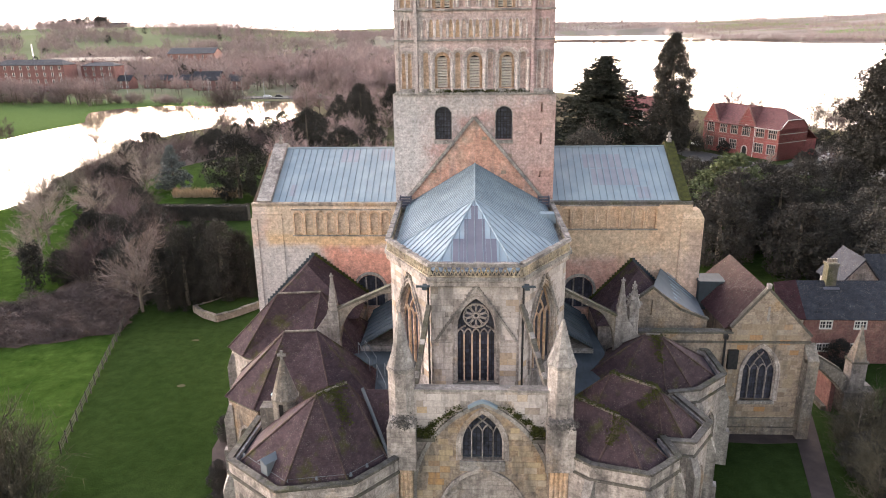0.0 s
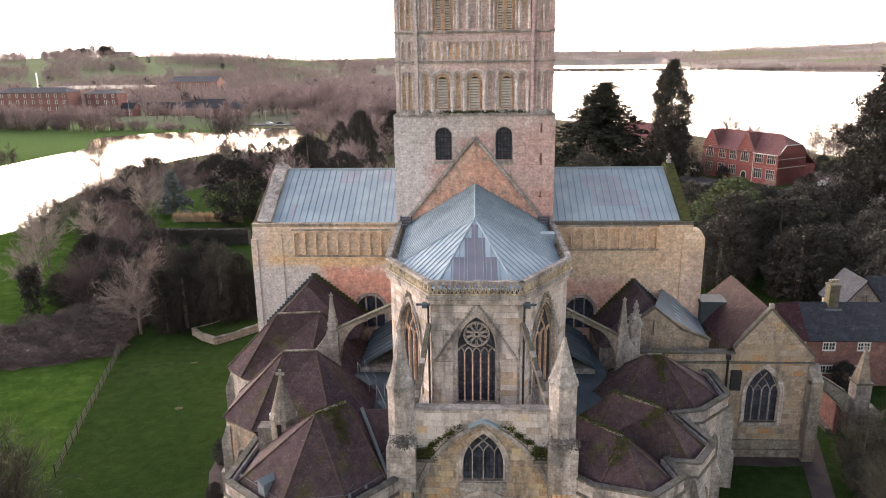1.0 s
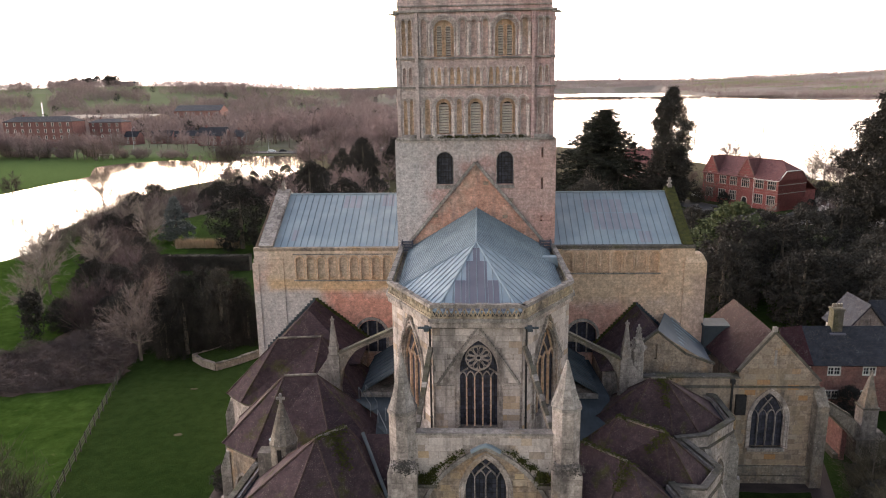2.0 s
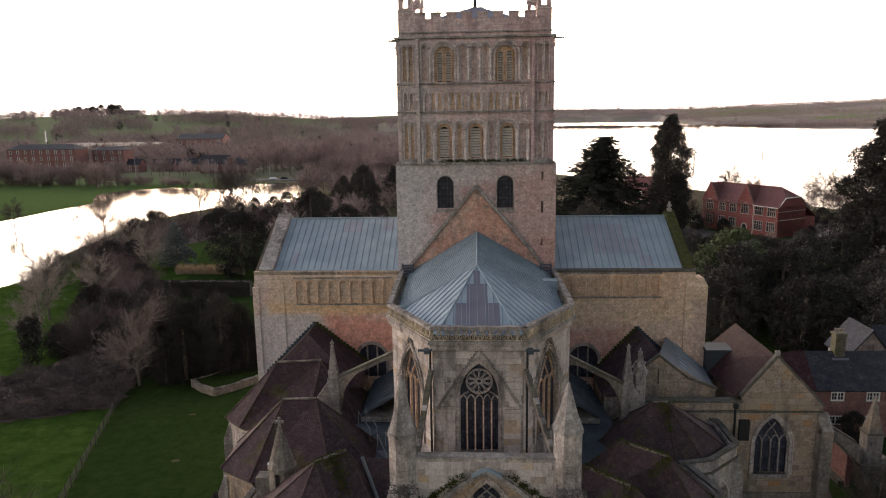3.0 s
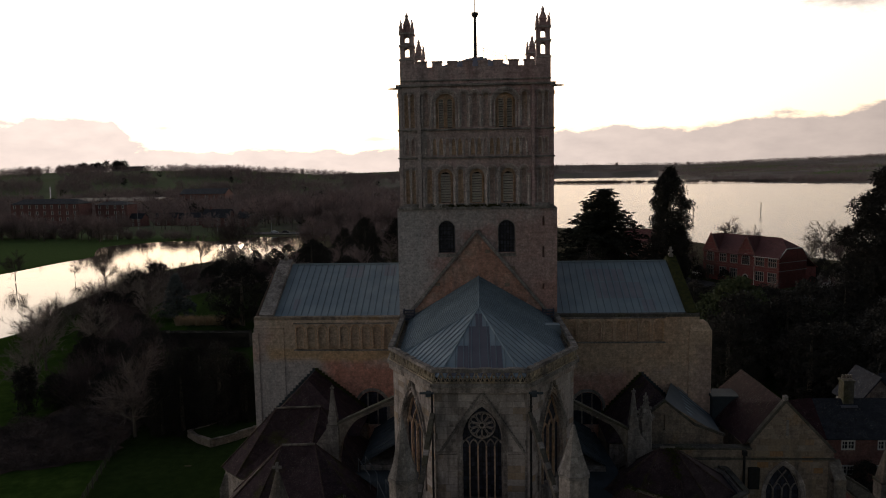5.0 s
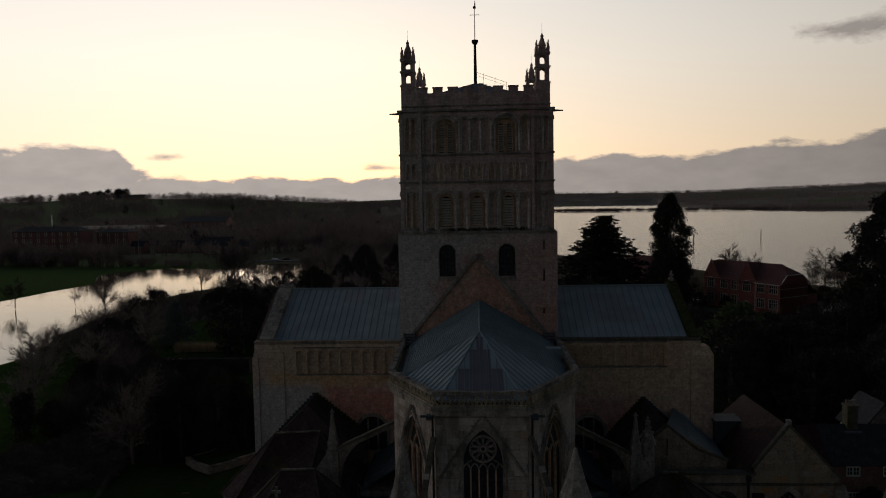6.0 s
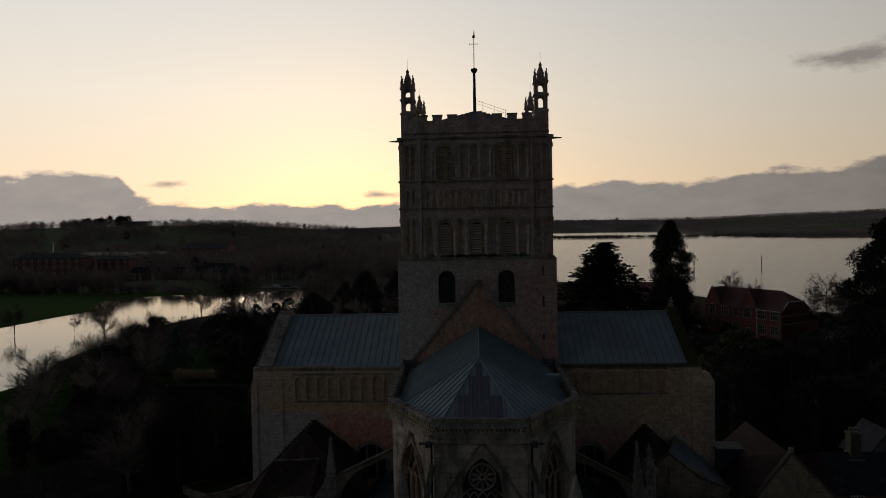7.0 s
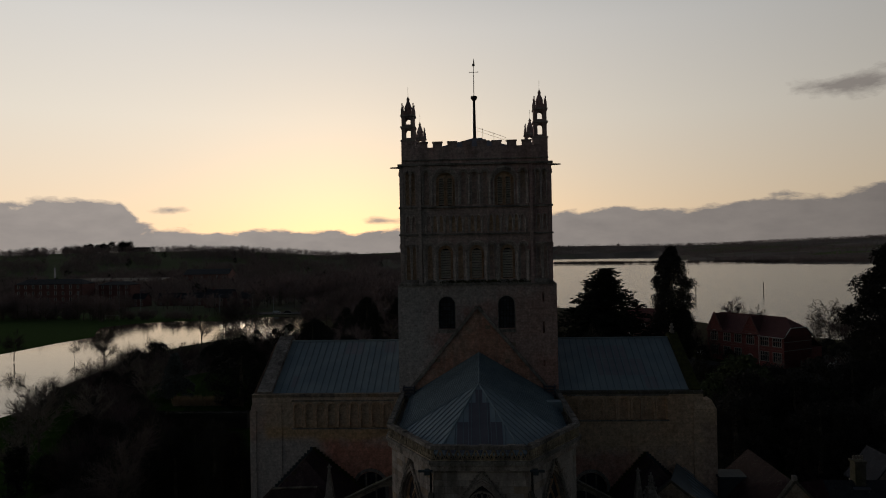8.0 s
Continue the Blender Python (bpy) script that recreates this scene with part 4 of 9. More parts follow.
prism(bm, ring(0, 7, 0.2, 8), 45.8, 46.0, 1.6)
prism(bm, ring(0, 7, 0.33, 8), 46.0, 46.2, 0.95)
part("pole_cap", bm, IRON, pole)
bm = bmesh.new()
beam(bm, (0, 7, 46.2), (0, 7, 49.2), 0.045, 5, 0.03)
beam(bm, (-0.45, 7, 48.6), (0.45, 7, 48.6), 0.025, 4)
beam(bm, (0, 6.55, 48.6), (0, 7.45, 48.6), 0.025, 4)
for s in (-0.42, 0.42):
    beam(bm, (s, 7, 48.5), (s, 7, 48.7), 0.02, 4)
part("vane_arms", bm, IRON, pole)
bm = bmesh.new()
prism(bm, [(-0.16, 6.97), (0.12, 6.97), (0.16, 7.03), (-0.12, 7.03)], 49.2, 49.45, 0.6)
prism(bm, ring(0.04, 7, 0.07, 6), 49.4, 49.95, 0.3)
part("weathercock", bm, IRON, pole)
bm = bmesh.new()
for k in range(3):
    x = 0.8 + k * 1.1
    beam(bm, (x, 7, 41.8 - 0.2 * k), (x, 7, 43.0 - 0.42 * k), 0.02, 4)
beam(bm, (0.2, 7, 43.1), (3.1, 7, 42.05), 0.02, 4)
beam(bm, (0.2, 7, 42.8), (3.1, 7, 41.75), 0.015, 4)
part("handrail", bm, IRON, tower, "thin iron handrail on the tower roof")
for k in range(9):
    part("roof_step", boxed(0.3 + k * 0.36, 0.75 + k * 0.36, 6.7, 7.3, 41.95 - k * 0.13, 42.03 - k * 0.13), LEAD, tower)

# ---- transepts ----


def transept(side):
    s = side
    ob = thing("transept", (s * 13.5, 7, 0), "stone transept with blind arcade under a grey lead roof", "church wing", "transepts")
    if s < 0:
        p0, p1, eave0, eave1, z_w, arch, az0, az1 = -20.3, -7.0, -18.6, -7.0, 18.05, [-16.1 + k * 1.0 for k in range(9)], 15.35, 17.5
    else:
        p0, p1, eave0, eave1, z_w, arch, az0, az1 = 7.0, 19.4, 7.0, 18.4, 18.15, [8.3 + k * 1.08 for k in range(8)], 15.95, 17.85
    bm = bmesh.new()
    m = Matrix.Translation((0, -0.5, 0))
    holes = [(round_arch(a, az0, 0.74, az1, 11), 0.26, True) for a in arch]
    big = (-9.7, 8.2, 2.6, 11.4) if s < 0 else (9.7, 8.2, 2.6, 11.3)
    holes.append((round_arch(big[0], big[1], big[2], big[3], 13), 0.5, False))
    pierced(bm, [(p0, 0), (p1, 0), (p1, z_w), (p0, z_w)], holes, m)
    outer = p0 if s < 0 else p1
    for y0, y1 in ((-0.5, 14.6),):
        pierced(bm, [(y0, 0), (y1, 0), (y1, 18.1), (7.05, 22.0), (y0, 18.1)], [], Matrix.Translation((outer, 0, 0)) @ Matrix.Rotation(math.pi / 2, 4, "Z"))
    box(bm, min(outer, p0 if s > 0 else p1), max(outer, p0 if s > 0 else p1), 14.0, 14.6, 0, 18.1)
    part("wall", bm, STONE_TRANS, ob)
    rim = bmesh.new()
    for a in arch:
        band(rim, round_arch(a, az0 + 0.05, 0.82, az1 + 0.05, 11), 0.13, 0.1, m)
    part("arcade_moulding", rim, STONE_NICHE, ob, "ochre weathered arcade moulding")
    for a in arch:
        bm = bmesh.new()
        beam(bm, (a - 0.5, -0.53, az0 + 0.05), (a - 0.5, -0.53, az1 - 0.45), 0.06, 6)
        part("shaft", bm, STONE_TRANS, ob)
    dark_win = part("window", boxed(big[0] - 1.4, big[0] + 1.4, -0.1, -0.05, big[1], big[3]), GLASS, ob, "dark round-arched window behind the buttress")
    for q in (-0.45, 0.45):
        part("mullion", boxed(big[0] + q - 0.07, big[0] + q + 0.07, -0.25, -0.1, big[1], big[3] - 0.25), STONE_GREY, dark_win)
    lo, hi = min(arch) - 0.6, max(arch) + 0.6
    part("string_course", boxed(lo, hi, -0.62, -0.45, az0 - 0.14, az0 - 0.02), STONE_GREY, ob)
    part("string_course", boxed(lo, hi, -0.60, -0.45, az1 + 0.18, az1 + 0.28), STONE_GREY, ob)
    part("parapet", boxed(p0, p1, -0.56, 0.0, z_w, z_w + 0.28), STONE_WARM if s < 0 else STONE_COPE, ob, "weathered parapet course with dark lichen")
    rim = bmesh.new()
    band(rim, round_arch(big[0], big[1], big[2] + 0.3, big[3] + 0.2, 13), 0.25, 0.12, m)
    part("arch_moulding", rim, STONE_GREY, ob, "worn carved round arch moulding")
    # corner piers
    if s < 0:
        part("corner_pier", boxed(-20.35, -17.6, -0.6, 0.3, 0, 17.3), STONE_TRANS, ob, "pale smooth corner pier")
        part("corner_pier", boxed(-20.45, -19.9, -0.75, 1.2, 0, 16.9), STONE_TRANS, ob)
    else:
        pier_bm = boxed(18.5, 20.45, -0.7, 1.2, 0, 16.9)
        box(pier_bm, 18.5, 20.45, -0.7, 1.2, 16.9, 17.6, taper=0.32)
        part("corner_pier", pier_bm, STONE_TRANS, ob)
    # roof
    ze, zr, ye, yr = 18.3, 22.1, 0.15, 7.0
    bm = bmesh.new()
    slab(bm, [(eave0, ye, ze), (eave1, ye, ze), (eave1, yr, zr), (eave0, yr, zr)], 0.12)
    roof = part("roof", bm, LEAD, ob, "grey standing lead roof with raised rolls")
    bm = bmesh.new()
    slab(bm, [(eave0, 13.9, ze), (eave1, 13.9, ze), (eave1, yr, zr), (eave0, yr, zr)], 0.12)
    part("roof", bm, LEAD, ob)
    rolls(roof, "lead_roll", LEAD_SEAM, (eave0, ye, ze), (eave1, ye, ze), (eave0, yr, zr), (eave1, yr, zr), 0.62, 0.035)
    bm = bmesh.new()
    beam(bm, (eave0, yr, zr + 0.05), (eave1, yr, zr + 0.05), 0.09, 6)
    part("ridge_roll", bm, LEAD, roof)
    # panels of newer sheet
    sheets = ((-13.0, 0.72, 3, 0.24), (-9.2, 0.75, 2, 0.22), (-17.2, 0.1, 1, 0.2)) if s < 0 else ((10.9, 0.28, 4, 0.30), (13.4, 0.28, 3, 0.30), (10.3, 0.60, 6, 0.25), (14.8, 0.05, 2, 0.2))
    for x, g0, wide, tall in sheets:
        up = Vector((0, yr - ye, zr - ze))
        a = Vector((x, ye, ze))
        lift = Vector((0, -0.005, 0.009))
        for c in range(wide):
            q0, q1 = a + Vector((0.62 * c + 0.05, 0, 0)) + up * g0, a + Vector((0.62 * c + 0.05, 0, 0)) + up * (g0 + tall)
            wv = Vector((0.52, 0, 0))
            bm = bmesh.new()
            slab(bm, [q0 + lift, q0 + wv + lift, q1 + wv + lift, q1 + lift], 0.006)
            part("lead_patch", bm, LEAD_PATCH, roof, "dull purplish newer lead sheet")
    # gable coping with mossy back
    gx0, gx1 = (-19.9, -18.6) if s < 0 else (18.4, 19.3)
    for y0, y1 in ((-0.3, 7.05), (14.4, 7.05)):
        bm = bmesh.new()
        slab(bm, [(gx0, y0, 18.5), (gx1, y0, 18.5), (gx1, y1, 22.65), (gx0, y1, 22.65)], 0.4)
        part("gable_coping", bm, STONE_GREY if s < 0 else MOSS, ob, "lichened stone gable coping" if s < 0 else "mossy dark gable coping")
    bm = bmesh.new()
    gc = (gx0 + gx1) / 2
    box(bm, gc - 0.2, gc + 0.2, 6.85, 7.25, 22.5, 22.85)
    box(bm, gc - 0.09, gc + 0.09, 6.96, 7.14, 22.85, 23.5)
    box(bm, gc - 0.22, gc + 0.22, 6.98, 7.12, 23.05, 23.2)
    part("finial", bm, STONE_GREY, ob)


transept(-1)
transept(1)

# ---- the choir ----
choir = thing("church_choir", (0.2, -9, 0), "tall polygonal stone choir with traceried clerestory and lead roof", "church wing")
PL = [(-6.75, -0.1), (-6.42, -12.3), (-2.93, -18.2), (3.26, -18.2), (7.09, -12.3), (6.95, -0.1)]
PIN = [(-6.5, -0.1), (-6.2, -12.2), (-2.8, -17.95), (3.13, -17.95), (6.87, -12.2), (6.72, -0.1)]


def tracery(m, parent, u, v0, wide, top, lights, rose, recess, label, bars=None):
    """A traceried window: glass, mullions, pointed lights, a rose or net above."""
    loop = pointed(u, v0, wide, top, 9, 0.95)
    bars = bars or STONE
    rim = bmesh.new()
    if wide > 2.5:
        band(rim, pointed(u, v0, wide + 0.52, top + 0.32, 9, 0.95), 0.1, 0.13, m)
    band(rim, pointed(u, v0, wide + 0.16, top + 0.1, 9, 0.95), 0.2, 0.08, m)
    bar(rim, [(x, z) for x, z in pointed(u, v0, wide - 0.1, top - 0.08, 9, 0.95)[1:]] + [(u - wide / 2 + 0.05, v0)], 0.12, 0.12, m, y0=recess * 0.4)
    win = part("window", rim, STONE, parent, label)
    bm = bmesh.new()
    vs = [bm.verts.new(m @ Vector((x, recess + 0.1, z))) for x, z in loop]
    bm.faces.new(vs)
    ws = [bm.verts.new(m @ Vector((x, recess + 0.14, z))) for x, z in loop]
    bm.faces.new(ws[::-1])
    for i in range(len(vs)):
        bm.faces.new((vs[i], ws[i], ws[(i + 1) % len(vs)], vs[(i + 1) % len(vs)]))
    part("pane", bm, GLASS, win, "dark leaded glass")
    step = wide / lights
    slim = 0.034 if lights == 4 else 0.05
    head = v0 + (top - v0) * 0.56
    for k in range(1, lights):
        x = u - wide / 2 + k * step
        part("mullion", boxed(x - slim, x + slim, recess - 0.1, recess + 0.1, v0, head, m=m), STONE_GREY if bars is STONE_GREY else STONE_NICHE, win)
    for k in range(lights):
        x = u - wide / 2 + (k + 0.5) * step
        bm = bmesh.new()
        arch = pointed(x, head - 0.25, step - 0.02, head + step * 0.75, 5)[1:]
        bar(bm, arch + [(x - step / 2 + 0.01, head - 0.25)], slim * 1.4, 0.16, m, y0=recess - 0.08)
        part("light_head", bm, bars, win)
    def lace(pts, width, deep, closed):
        net = bmesh.new()
        bar(net, pts, width, deep, m, closed, recess - deep / 2)
        part("tracery_bar", net, bars, win)

    if rose:
        cx, cz, rr = u, v0 + (top - v0) * 0.775, wide * 0.315
        circ = [(cx + rr * math.cos(2 * math.pi * i / 24), cz + rr * math.sin(2 * math.pi * i / 24)) for i in range(24)]
        lace(circ, 0.08, 0.18, True)
        small_c = [(cx + rr * 0.2 * math.cos(2 * math.pi * i / 10), cz + rr * 0.2 * math.sin(2 * math.pi * i / 10)) for i in range(10)]
        lace(small_c, 0.06, 0.16, True)
        for i in range(10):
            a = 2 * math.pi * i / 10
            lace([(cx + rr * q * math.cos(a + o), cz + rr * q * math.sin(a + o)) for q, o in ((0.2, 0), (0.6, 0.24), (0.84, 0.24), (0.97, 0.0), (0.84, -0.24), (0.6, -0.24))], 0.045, 0.14, True)
        for s in (-1, 1):
            lace([(u + s * wide * 0.47, head + 0.15), (u + s * wide * 0.36, head + 0.5), (u + s * wide * 0.26, head + 0.62)], 0.07, 0.16, False)
    else:
        for s in (-1, 1):
            for k in range(2):
                x0 = u + s * wide * (0.5 - k * 0.25)
                pts = [(x0, head + 0.1), (x0 - s * wide * 0.14, head + (top - head) * 0.38), (x0 - s * wide * 0.36, head + (top - head) * (0.9 - 0.16 * k))]
                lace([(min(max(x, u - wide * 0.46), u + wide * 0.46), z) for x, z in pts], 0.05, 0.16, False)
    return win


for k in range(5):
    p0, p1 = PIN[k], PIN[k + 1]
    m, L = wall_frame(p0, p1)
    mid = L / 2 + (0.06 if k == 2 else 0.0)
    wide = {1: 3.3, 2: 2.72, 3: 3.3}.get(k, 3.2)
    n_lights = {2: 5}.get(k, 4)
    holes = []
    if k in (1, 2, 3):
        holes = [(pointed(mid, 9.75, wide, 16.1, 9, 0.95), 0.42, False)]
    else:
        holes = [(pointed(L * (0.78 if k == 0 else 0.22), 9.9, 3.0, 16.0, 9, 0.95), 0.42, True)]
    bm = bmesh.new()
    pierced(bm, [(0, 0), (L, 0), (L, 17.1), (0, 17.1)], holes, m)
    wall = part("wall", bm, STONE, choir)
    if k in (1, 2, 3):
        # ochre stone bars at the sides; the colour also holds warm reveal light
        tracery(m, choir, mid, 9.75, wide, 16.1, n_lights, k != 1 and k == 2, 0.3, "pointed five-light rose window" if k == 2 else "pointed clerestory window with net tracery", None if k == 2 else STONE_NICHE)
        hood = bmesh.new()
        bar(hood, [(mid - 2.75 if k == 2 else mid - 2.3, 12.95), (mid, 17.0), (mid + 2.75 if k == 2 else mid + 2.3, 12.95)], 0.16, 0.22, m, y0=-0.14)
        rnd = random.Random(k)
        for s in (-1, 1):
            for i in range(19):
                f = 0.06 + i * 0.048
                box(hood, mid + s * 2.75 * (1 - f) * (1 if k == 2 else 0.84) - 0.04, mid + s * 2.75 * (1 - f) * (1 if k == 2 else 0.84) + 0.04, -0.2, 0.02, 12.95 + 4.05 * f + 0.05, 12.95 + 4.05 * f + 0.17, m=m)
        part("hood_mould", hood, STONE_GREY, choir, "crocketed gable hood over the window")
    if k == 2:
        for a, b in ((0.15, mid - 1.62), (mid + 1.62, L - 0.15)):
            bm = bmesh.new()
            box(bm, a, b, -0.14, 0.02, 9.5, 12.85, m=m)
            box(bm, a, b, -0.07, 0.02, 12.85, 13.0, m=m)
            part("wall_offset", bm, STONE, choir, "pale projecting ashlar below the weathering")
        part("sill", boxed(mid - 1.6, mid + 1.6, -0.3, 0.1, 9.35, 9.72, m=m), STONE_GREY, choir, "damp stained stone sill")
    # parapet: cornice, two rails, trefoil struts between
    q0, q1 = PL[k], PL[k + 1]
    pm, PLn = wall_frame(q0, q1)
    part("cornice", boxed(-0.02, PLn + 0.02, -0.05, 0.6, 17.0, 17.4, m=pm), STONE, choir)
    part("cornice", boxed(-0.02, PLn + 0.02, -0.18, 0.5, 17.4, 17.62, m=pm), STONE_GREY, choir, "dark moulded cornice")
    rail = bmesh.new()
    box(rail, -0.02, PLn + 0.02, -0.04, 0.26, 17.62, 17.72, m=pm)
    part("parapet_rail", rail, STONE_LICHEN, choir)
    n = max(4, round(PLn / 0.55))
    for i in range(n):
        a, b = PLn * i / n, PLn * (i + 1) / n
        st = bmesh.new()
        bar(st, [(a, 18.34), ((a + b) / 2, 17.72), (b, 18.34)], 0.1, 0.2, pm)
        bar(st, [(a, 17.72), (a + (b - a) * 0.22, 18.03)], 0.08, 0.18, pm)
        bar(st, [(b, 17.72), (b - (b - a) * 0.22, 18.03)], 0.08, 0.18, pm)
        part("parapet_tracery", st, STONE_LICHEN, choir, "pierced zigzag parapet tracery")
    part("parapet_coping", boxed(-0.04, PLn + 0.04, -0.1, 0.3, 18.34, 18.52, m=pm), STONE_GREY, choir, "lichened grey parapet coping")
    rnd = random.Random(k + 3)
    u = 0.2
    while u < PLn - 0.3:
        wd = rnd.uniform(0.3, 0.55)
        hh = rnd.uniform(0.03, 0.11)
        part("coping_stone", boxed(u, u + wd, -0.08, 0.28, 18.5, 18.52 + hh, m=pm), STONE_GREY, choir)
        u += wd + rnd.uniform(0.01, 0.05)

# choir roof: ridge from the tower to a hip over the apse
E_Z, R0, R1 = 17.75, (0.08, -0.1, 21.85), (0.08, -10.1, 20.95)
EV = [(-6.1, -0.1, E_Z + 0.35), (-5.85, -12.0, E_Z), (-2.6, -17.35, E_Z), (2.95, -17.35, E_Z), (6.5, -12.0, E_Z), (6.5, -0.1, E_Z + 0.35)]
faces = [(EV[0], EV[1], R1, R0), (EV[1], EV[2], R1), (EV[2], EV[3], R1), (EV[3], EV[4], R1), (EV[4], EV[5], R0, R1)]
roof = None
for k, f in enumerate(faces):
    bm = bmesh.new()
    if len(f) == 4:
        lo0, lo1, hi1, hi0 = map(Vector, f if k == 0 else (f[1], f[0], f[3], f[2]))
        drop = Vector((0, 0, -0.1))
        rows_v = [[bm.verts.new(p) for p in (lo0.lerp(lo1, i / 24), hi0.lerp(hi1, i / 24), hi0.lerp(hi1, i / 24) + drop, lo0.lerp(lo1, i / 24) + drop)] for i in range(25)]
        for p4, q4 in zip(rows_v, rows_v[1:]):
            for c in range(4):
                bm.faces.new((p4[c], p4[(c + 1) % 4], q4[(c + 1) % 4], q4[c]))
        bm.faces.new(rows_v[0])
        bm.faces.new(rows_v[-1][::-1])
        bmesh.ops.recalc_face_normals(bm, faces=bm.faces[:])
    else:
        slab(bm, f, 0.1)
    r = part("roof", bm, LEAD, choir, "pale blue-grey lead roof with raised rolls")
    roof = roof or r
    if len(f) == 4:
        rolls(r, "lead_roll", LEAD_SEAM, *((f[0], f[1], f[3], f[2]) if k == 0 else (f[1], f[0], f[2], f[3])), 0.46, 0.034)
    else:
        a, b, t = map(Vector, f)
        n = 12 if k != 2 else 10
        across = (b - a).normalized()
        mid_e = (a + b) / 2
        run = t - mid_e
        for i in range(1, n):
            p = a.lerp(b, i / n)
            side_f = 1 - abs(2 * i / n - 1)
            q = p + run * side_f * 0.97
            bm = bmesh.new()
            beam(bm, p + Vector((0, 0, 0.015)), q + Vector((0, 0, 0.015)), 0.034, 5)
            part("lead_roll", bm, LEAD_SEAM, r)
for e in EV[1:5]:
    bm = bmesh.new()
    beam(bm, Vector(e) + Vector((0, 0, 0.03)), Vector(R1) + Vector((0, 0, 0.02)), 0.05, 6)
    part("hip_roll", bm, LEAD, roof)
bm = bmesh.new()
beam(bm, Vector(R0) + Vector((0, 0, 0.03)), Vector(R1) + Vector((0, 0, 0.02)), 0.06, 6)
part("ridge_roll", bm, LEAD, roof)
# stepped darker sheets on the east slope
a, b, t = Vector(EV[2]), Vector(EV[3]), Vector(R1)
nrm = (b - a).cross(t - a).normalized()


def on_slope(u, v):
    p = a.lerp(b, u)
    c = (a + b) / 2
    return p + (t - c) * v + nrm * 0.02


for lo, hi, w0, w1 in ((0.02, 0.12, 0.09, 0.88), (0.12, 0.42, 0.225, 0.775), (0.42, 0.70, 0.365, 0.635), (0.70, 0.9, 0.455, 0.545)):
    cols_n = max(1, round((w1 - w0) / 0.13))
    for i in range(cols_n):
        u0, u1 = w0 + (w1 - w0) * i / cols_n, w0 + (w1 - w0) * (i + 0.96) / cols_n
        bm = bmesh.new()
        slab(bm, [on_slope(u0, lo), on_slope(u1, lo), on_slope(u1, hi), on_slope(u0, hi)], 0.012)
        part("lead_patch", bm, LEAD_DARK, roof, "dark stepped lead sheets")
# gutter deck behind the parapet
bm = bmesh.new()
vs = [bm.verts.new((x, y, 17.5)) for x, y in PIN]
bm.faces.new(vs)
ws = [bm.verts.new((x, y, 17.3)) for x, y in PIN]
bm.faces.new(ws[::-1])
part("gutter", bm, LEAD_GUTTER, choir, "dark lead parapet gutter")
for s in (-1, 1):
    cx = -6.15 if s < 0 else 6.2
    ladder = part("roof_ladder", boxed(cx - 0.5, cx - 0.44, -1.1, -0.15, 17.9, 19.0), LEAD_DARK, choir, "small grey-blue metal steps beside the roof")
    part("stringer", boxed(cx + 0.44, cx + 0.5, -1.1, -0.15, 17.9, 19.0), LEAD_DARK, ladder)
    for k in range(4):
        part("tread", boxed(cx - 0.44, cx + 0.44, -1.0 + 0.2 * k, -0.9 + 0.2 * k, 18.1 + 0.22 * k, 18.24 + 0.22 * k), LEAD_DARK, ladder)
lb = bmesh.new()
box(lb, 5.2, 7.0, -5.2, -4.2, 17.6, 18.5, taper=0.05)
part("lead_box", lb, LEAD, choir, "boxed lead cover beside the gutter")
# rainwater pipes and hoppers
for px, k in ((-2.98, -1), (3.38, 1)):
    bm = bmesh.new()
    beam(bm, (px, -18.05, 9.3), (px, -18.05, 16.9), 0.075, 6)
    for z in (10.5, 12.4, 14.3, 16.0):
        beam(bm, (px, -18.05, z), (px, -18.05, z + 0.08), 0.1, 6)
    pipe = part("rain_pipe", bm, IRON, choir, "black iron rainwater pipe")
    bm = bmesh.new()
    box(bm, px - 0.16 + k * 0.2, px + 0.16 + k * 0.2, -18.6, -18.0, 16.85, 17.1)
    box(bm, px - 0.45 + k * 0.3, px + 0.45 + k * 0.3, -18.5, -18.35, 17.0, 17.12)
    part("spout", bm, LEAD_GUTTER, pipe, "lead water spout")

# ---- ambulatory front with the blocked arch ----
FY = -22.8
amb = thing("ambulatory", (0.5, -21, 0), "low stone ambulatory with a blocked arch and window", "church wing")
bm = bmesh.new()
am = Matrix.Translation((0, FY, 0))
win_loop = pointed(0.65, 6.85, 2.75, 10.25, 9, 0.85)
pierced(bm, [(-4.6, 0), (5.9, 0), (5.9, 11.75), (-4.6, 11.75)], [(win_loop, 0.3, False), (pointed(0.65, 0.05, 5.4, 6.05, 9, 0.62), 0.35, True)], am)
part("wall", bm, STONE, amb)
tracery(am, amb, 0.65, 6.85, 2.75, 10.25, 4, False, 0.22, "four-light pointed window with green-leaded glass", STONE_GREY)
part("coping", boxed(-4.6, 5.9, FY - 0.06, FY + 0.6, 11.75, 11.9), STONE_GREY, amb)
rnd = random.Random(18)
for a, b in ((-3.6, -2.35), (3.75, 4.7)):
    led = part("ledge", boxed(a, b, FY - 0.24, FY + 0.02, 8.25, 8.5), STONE_COPE, amb, "ivy-grown ledge beside the arch")
    bm = bmesh.new()
    for k in range(26):
        tuft(bm, (rnd.uniform(a, b), FY - 0.18, 8.65 + rnd.uniform(0, 0.5)), (0.12, 0.06, 0.14), 18, 0.13, rnd, -0.1)
    tagged(part("ivy", bm, MOSS, led), "dark green ivy on the ledge", kind="stuff")
part("sill", boxed(-0.8, 2.1, FY - 0.18, FY + 0.1, 6.1, 6.8), STONE_GREY, amb, "green stained stone sill")
# ochre infill under the great arch
bm = bmesh.new()
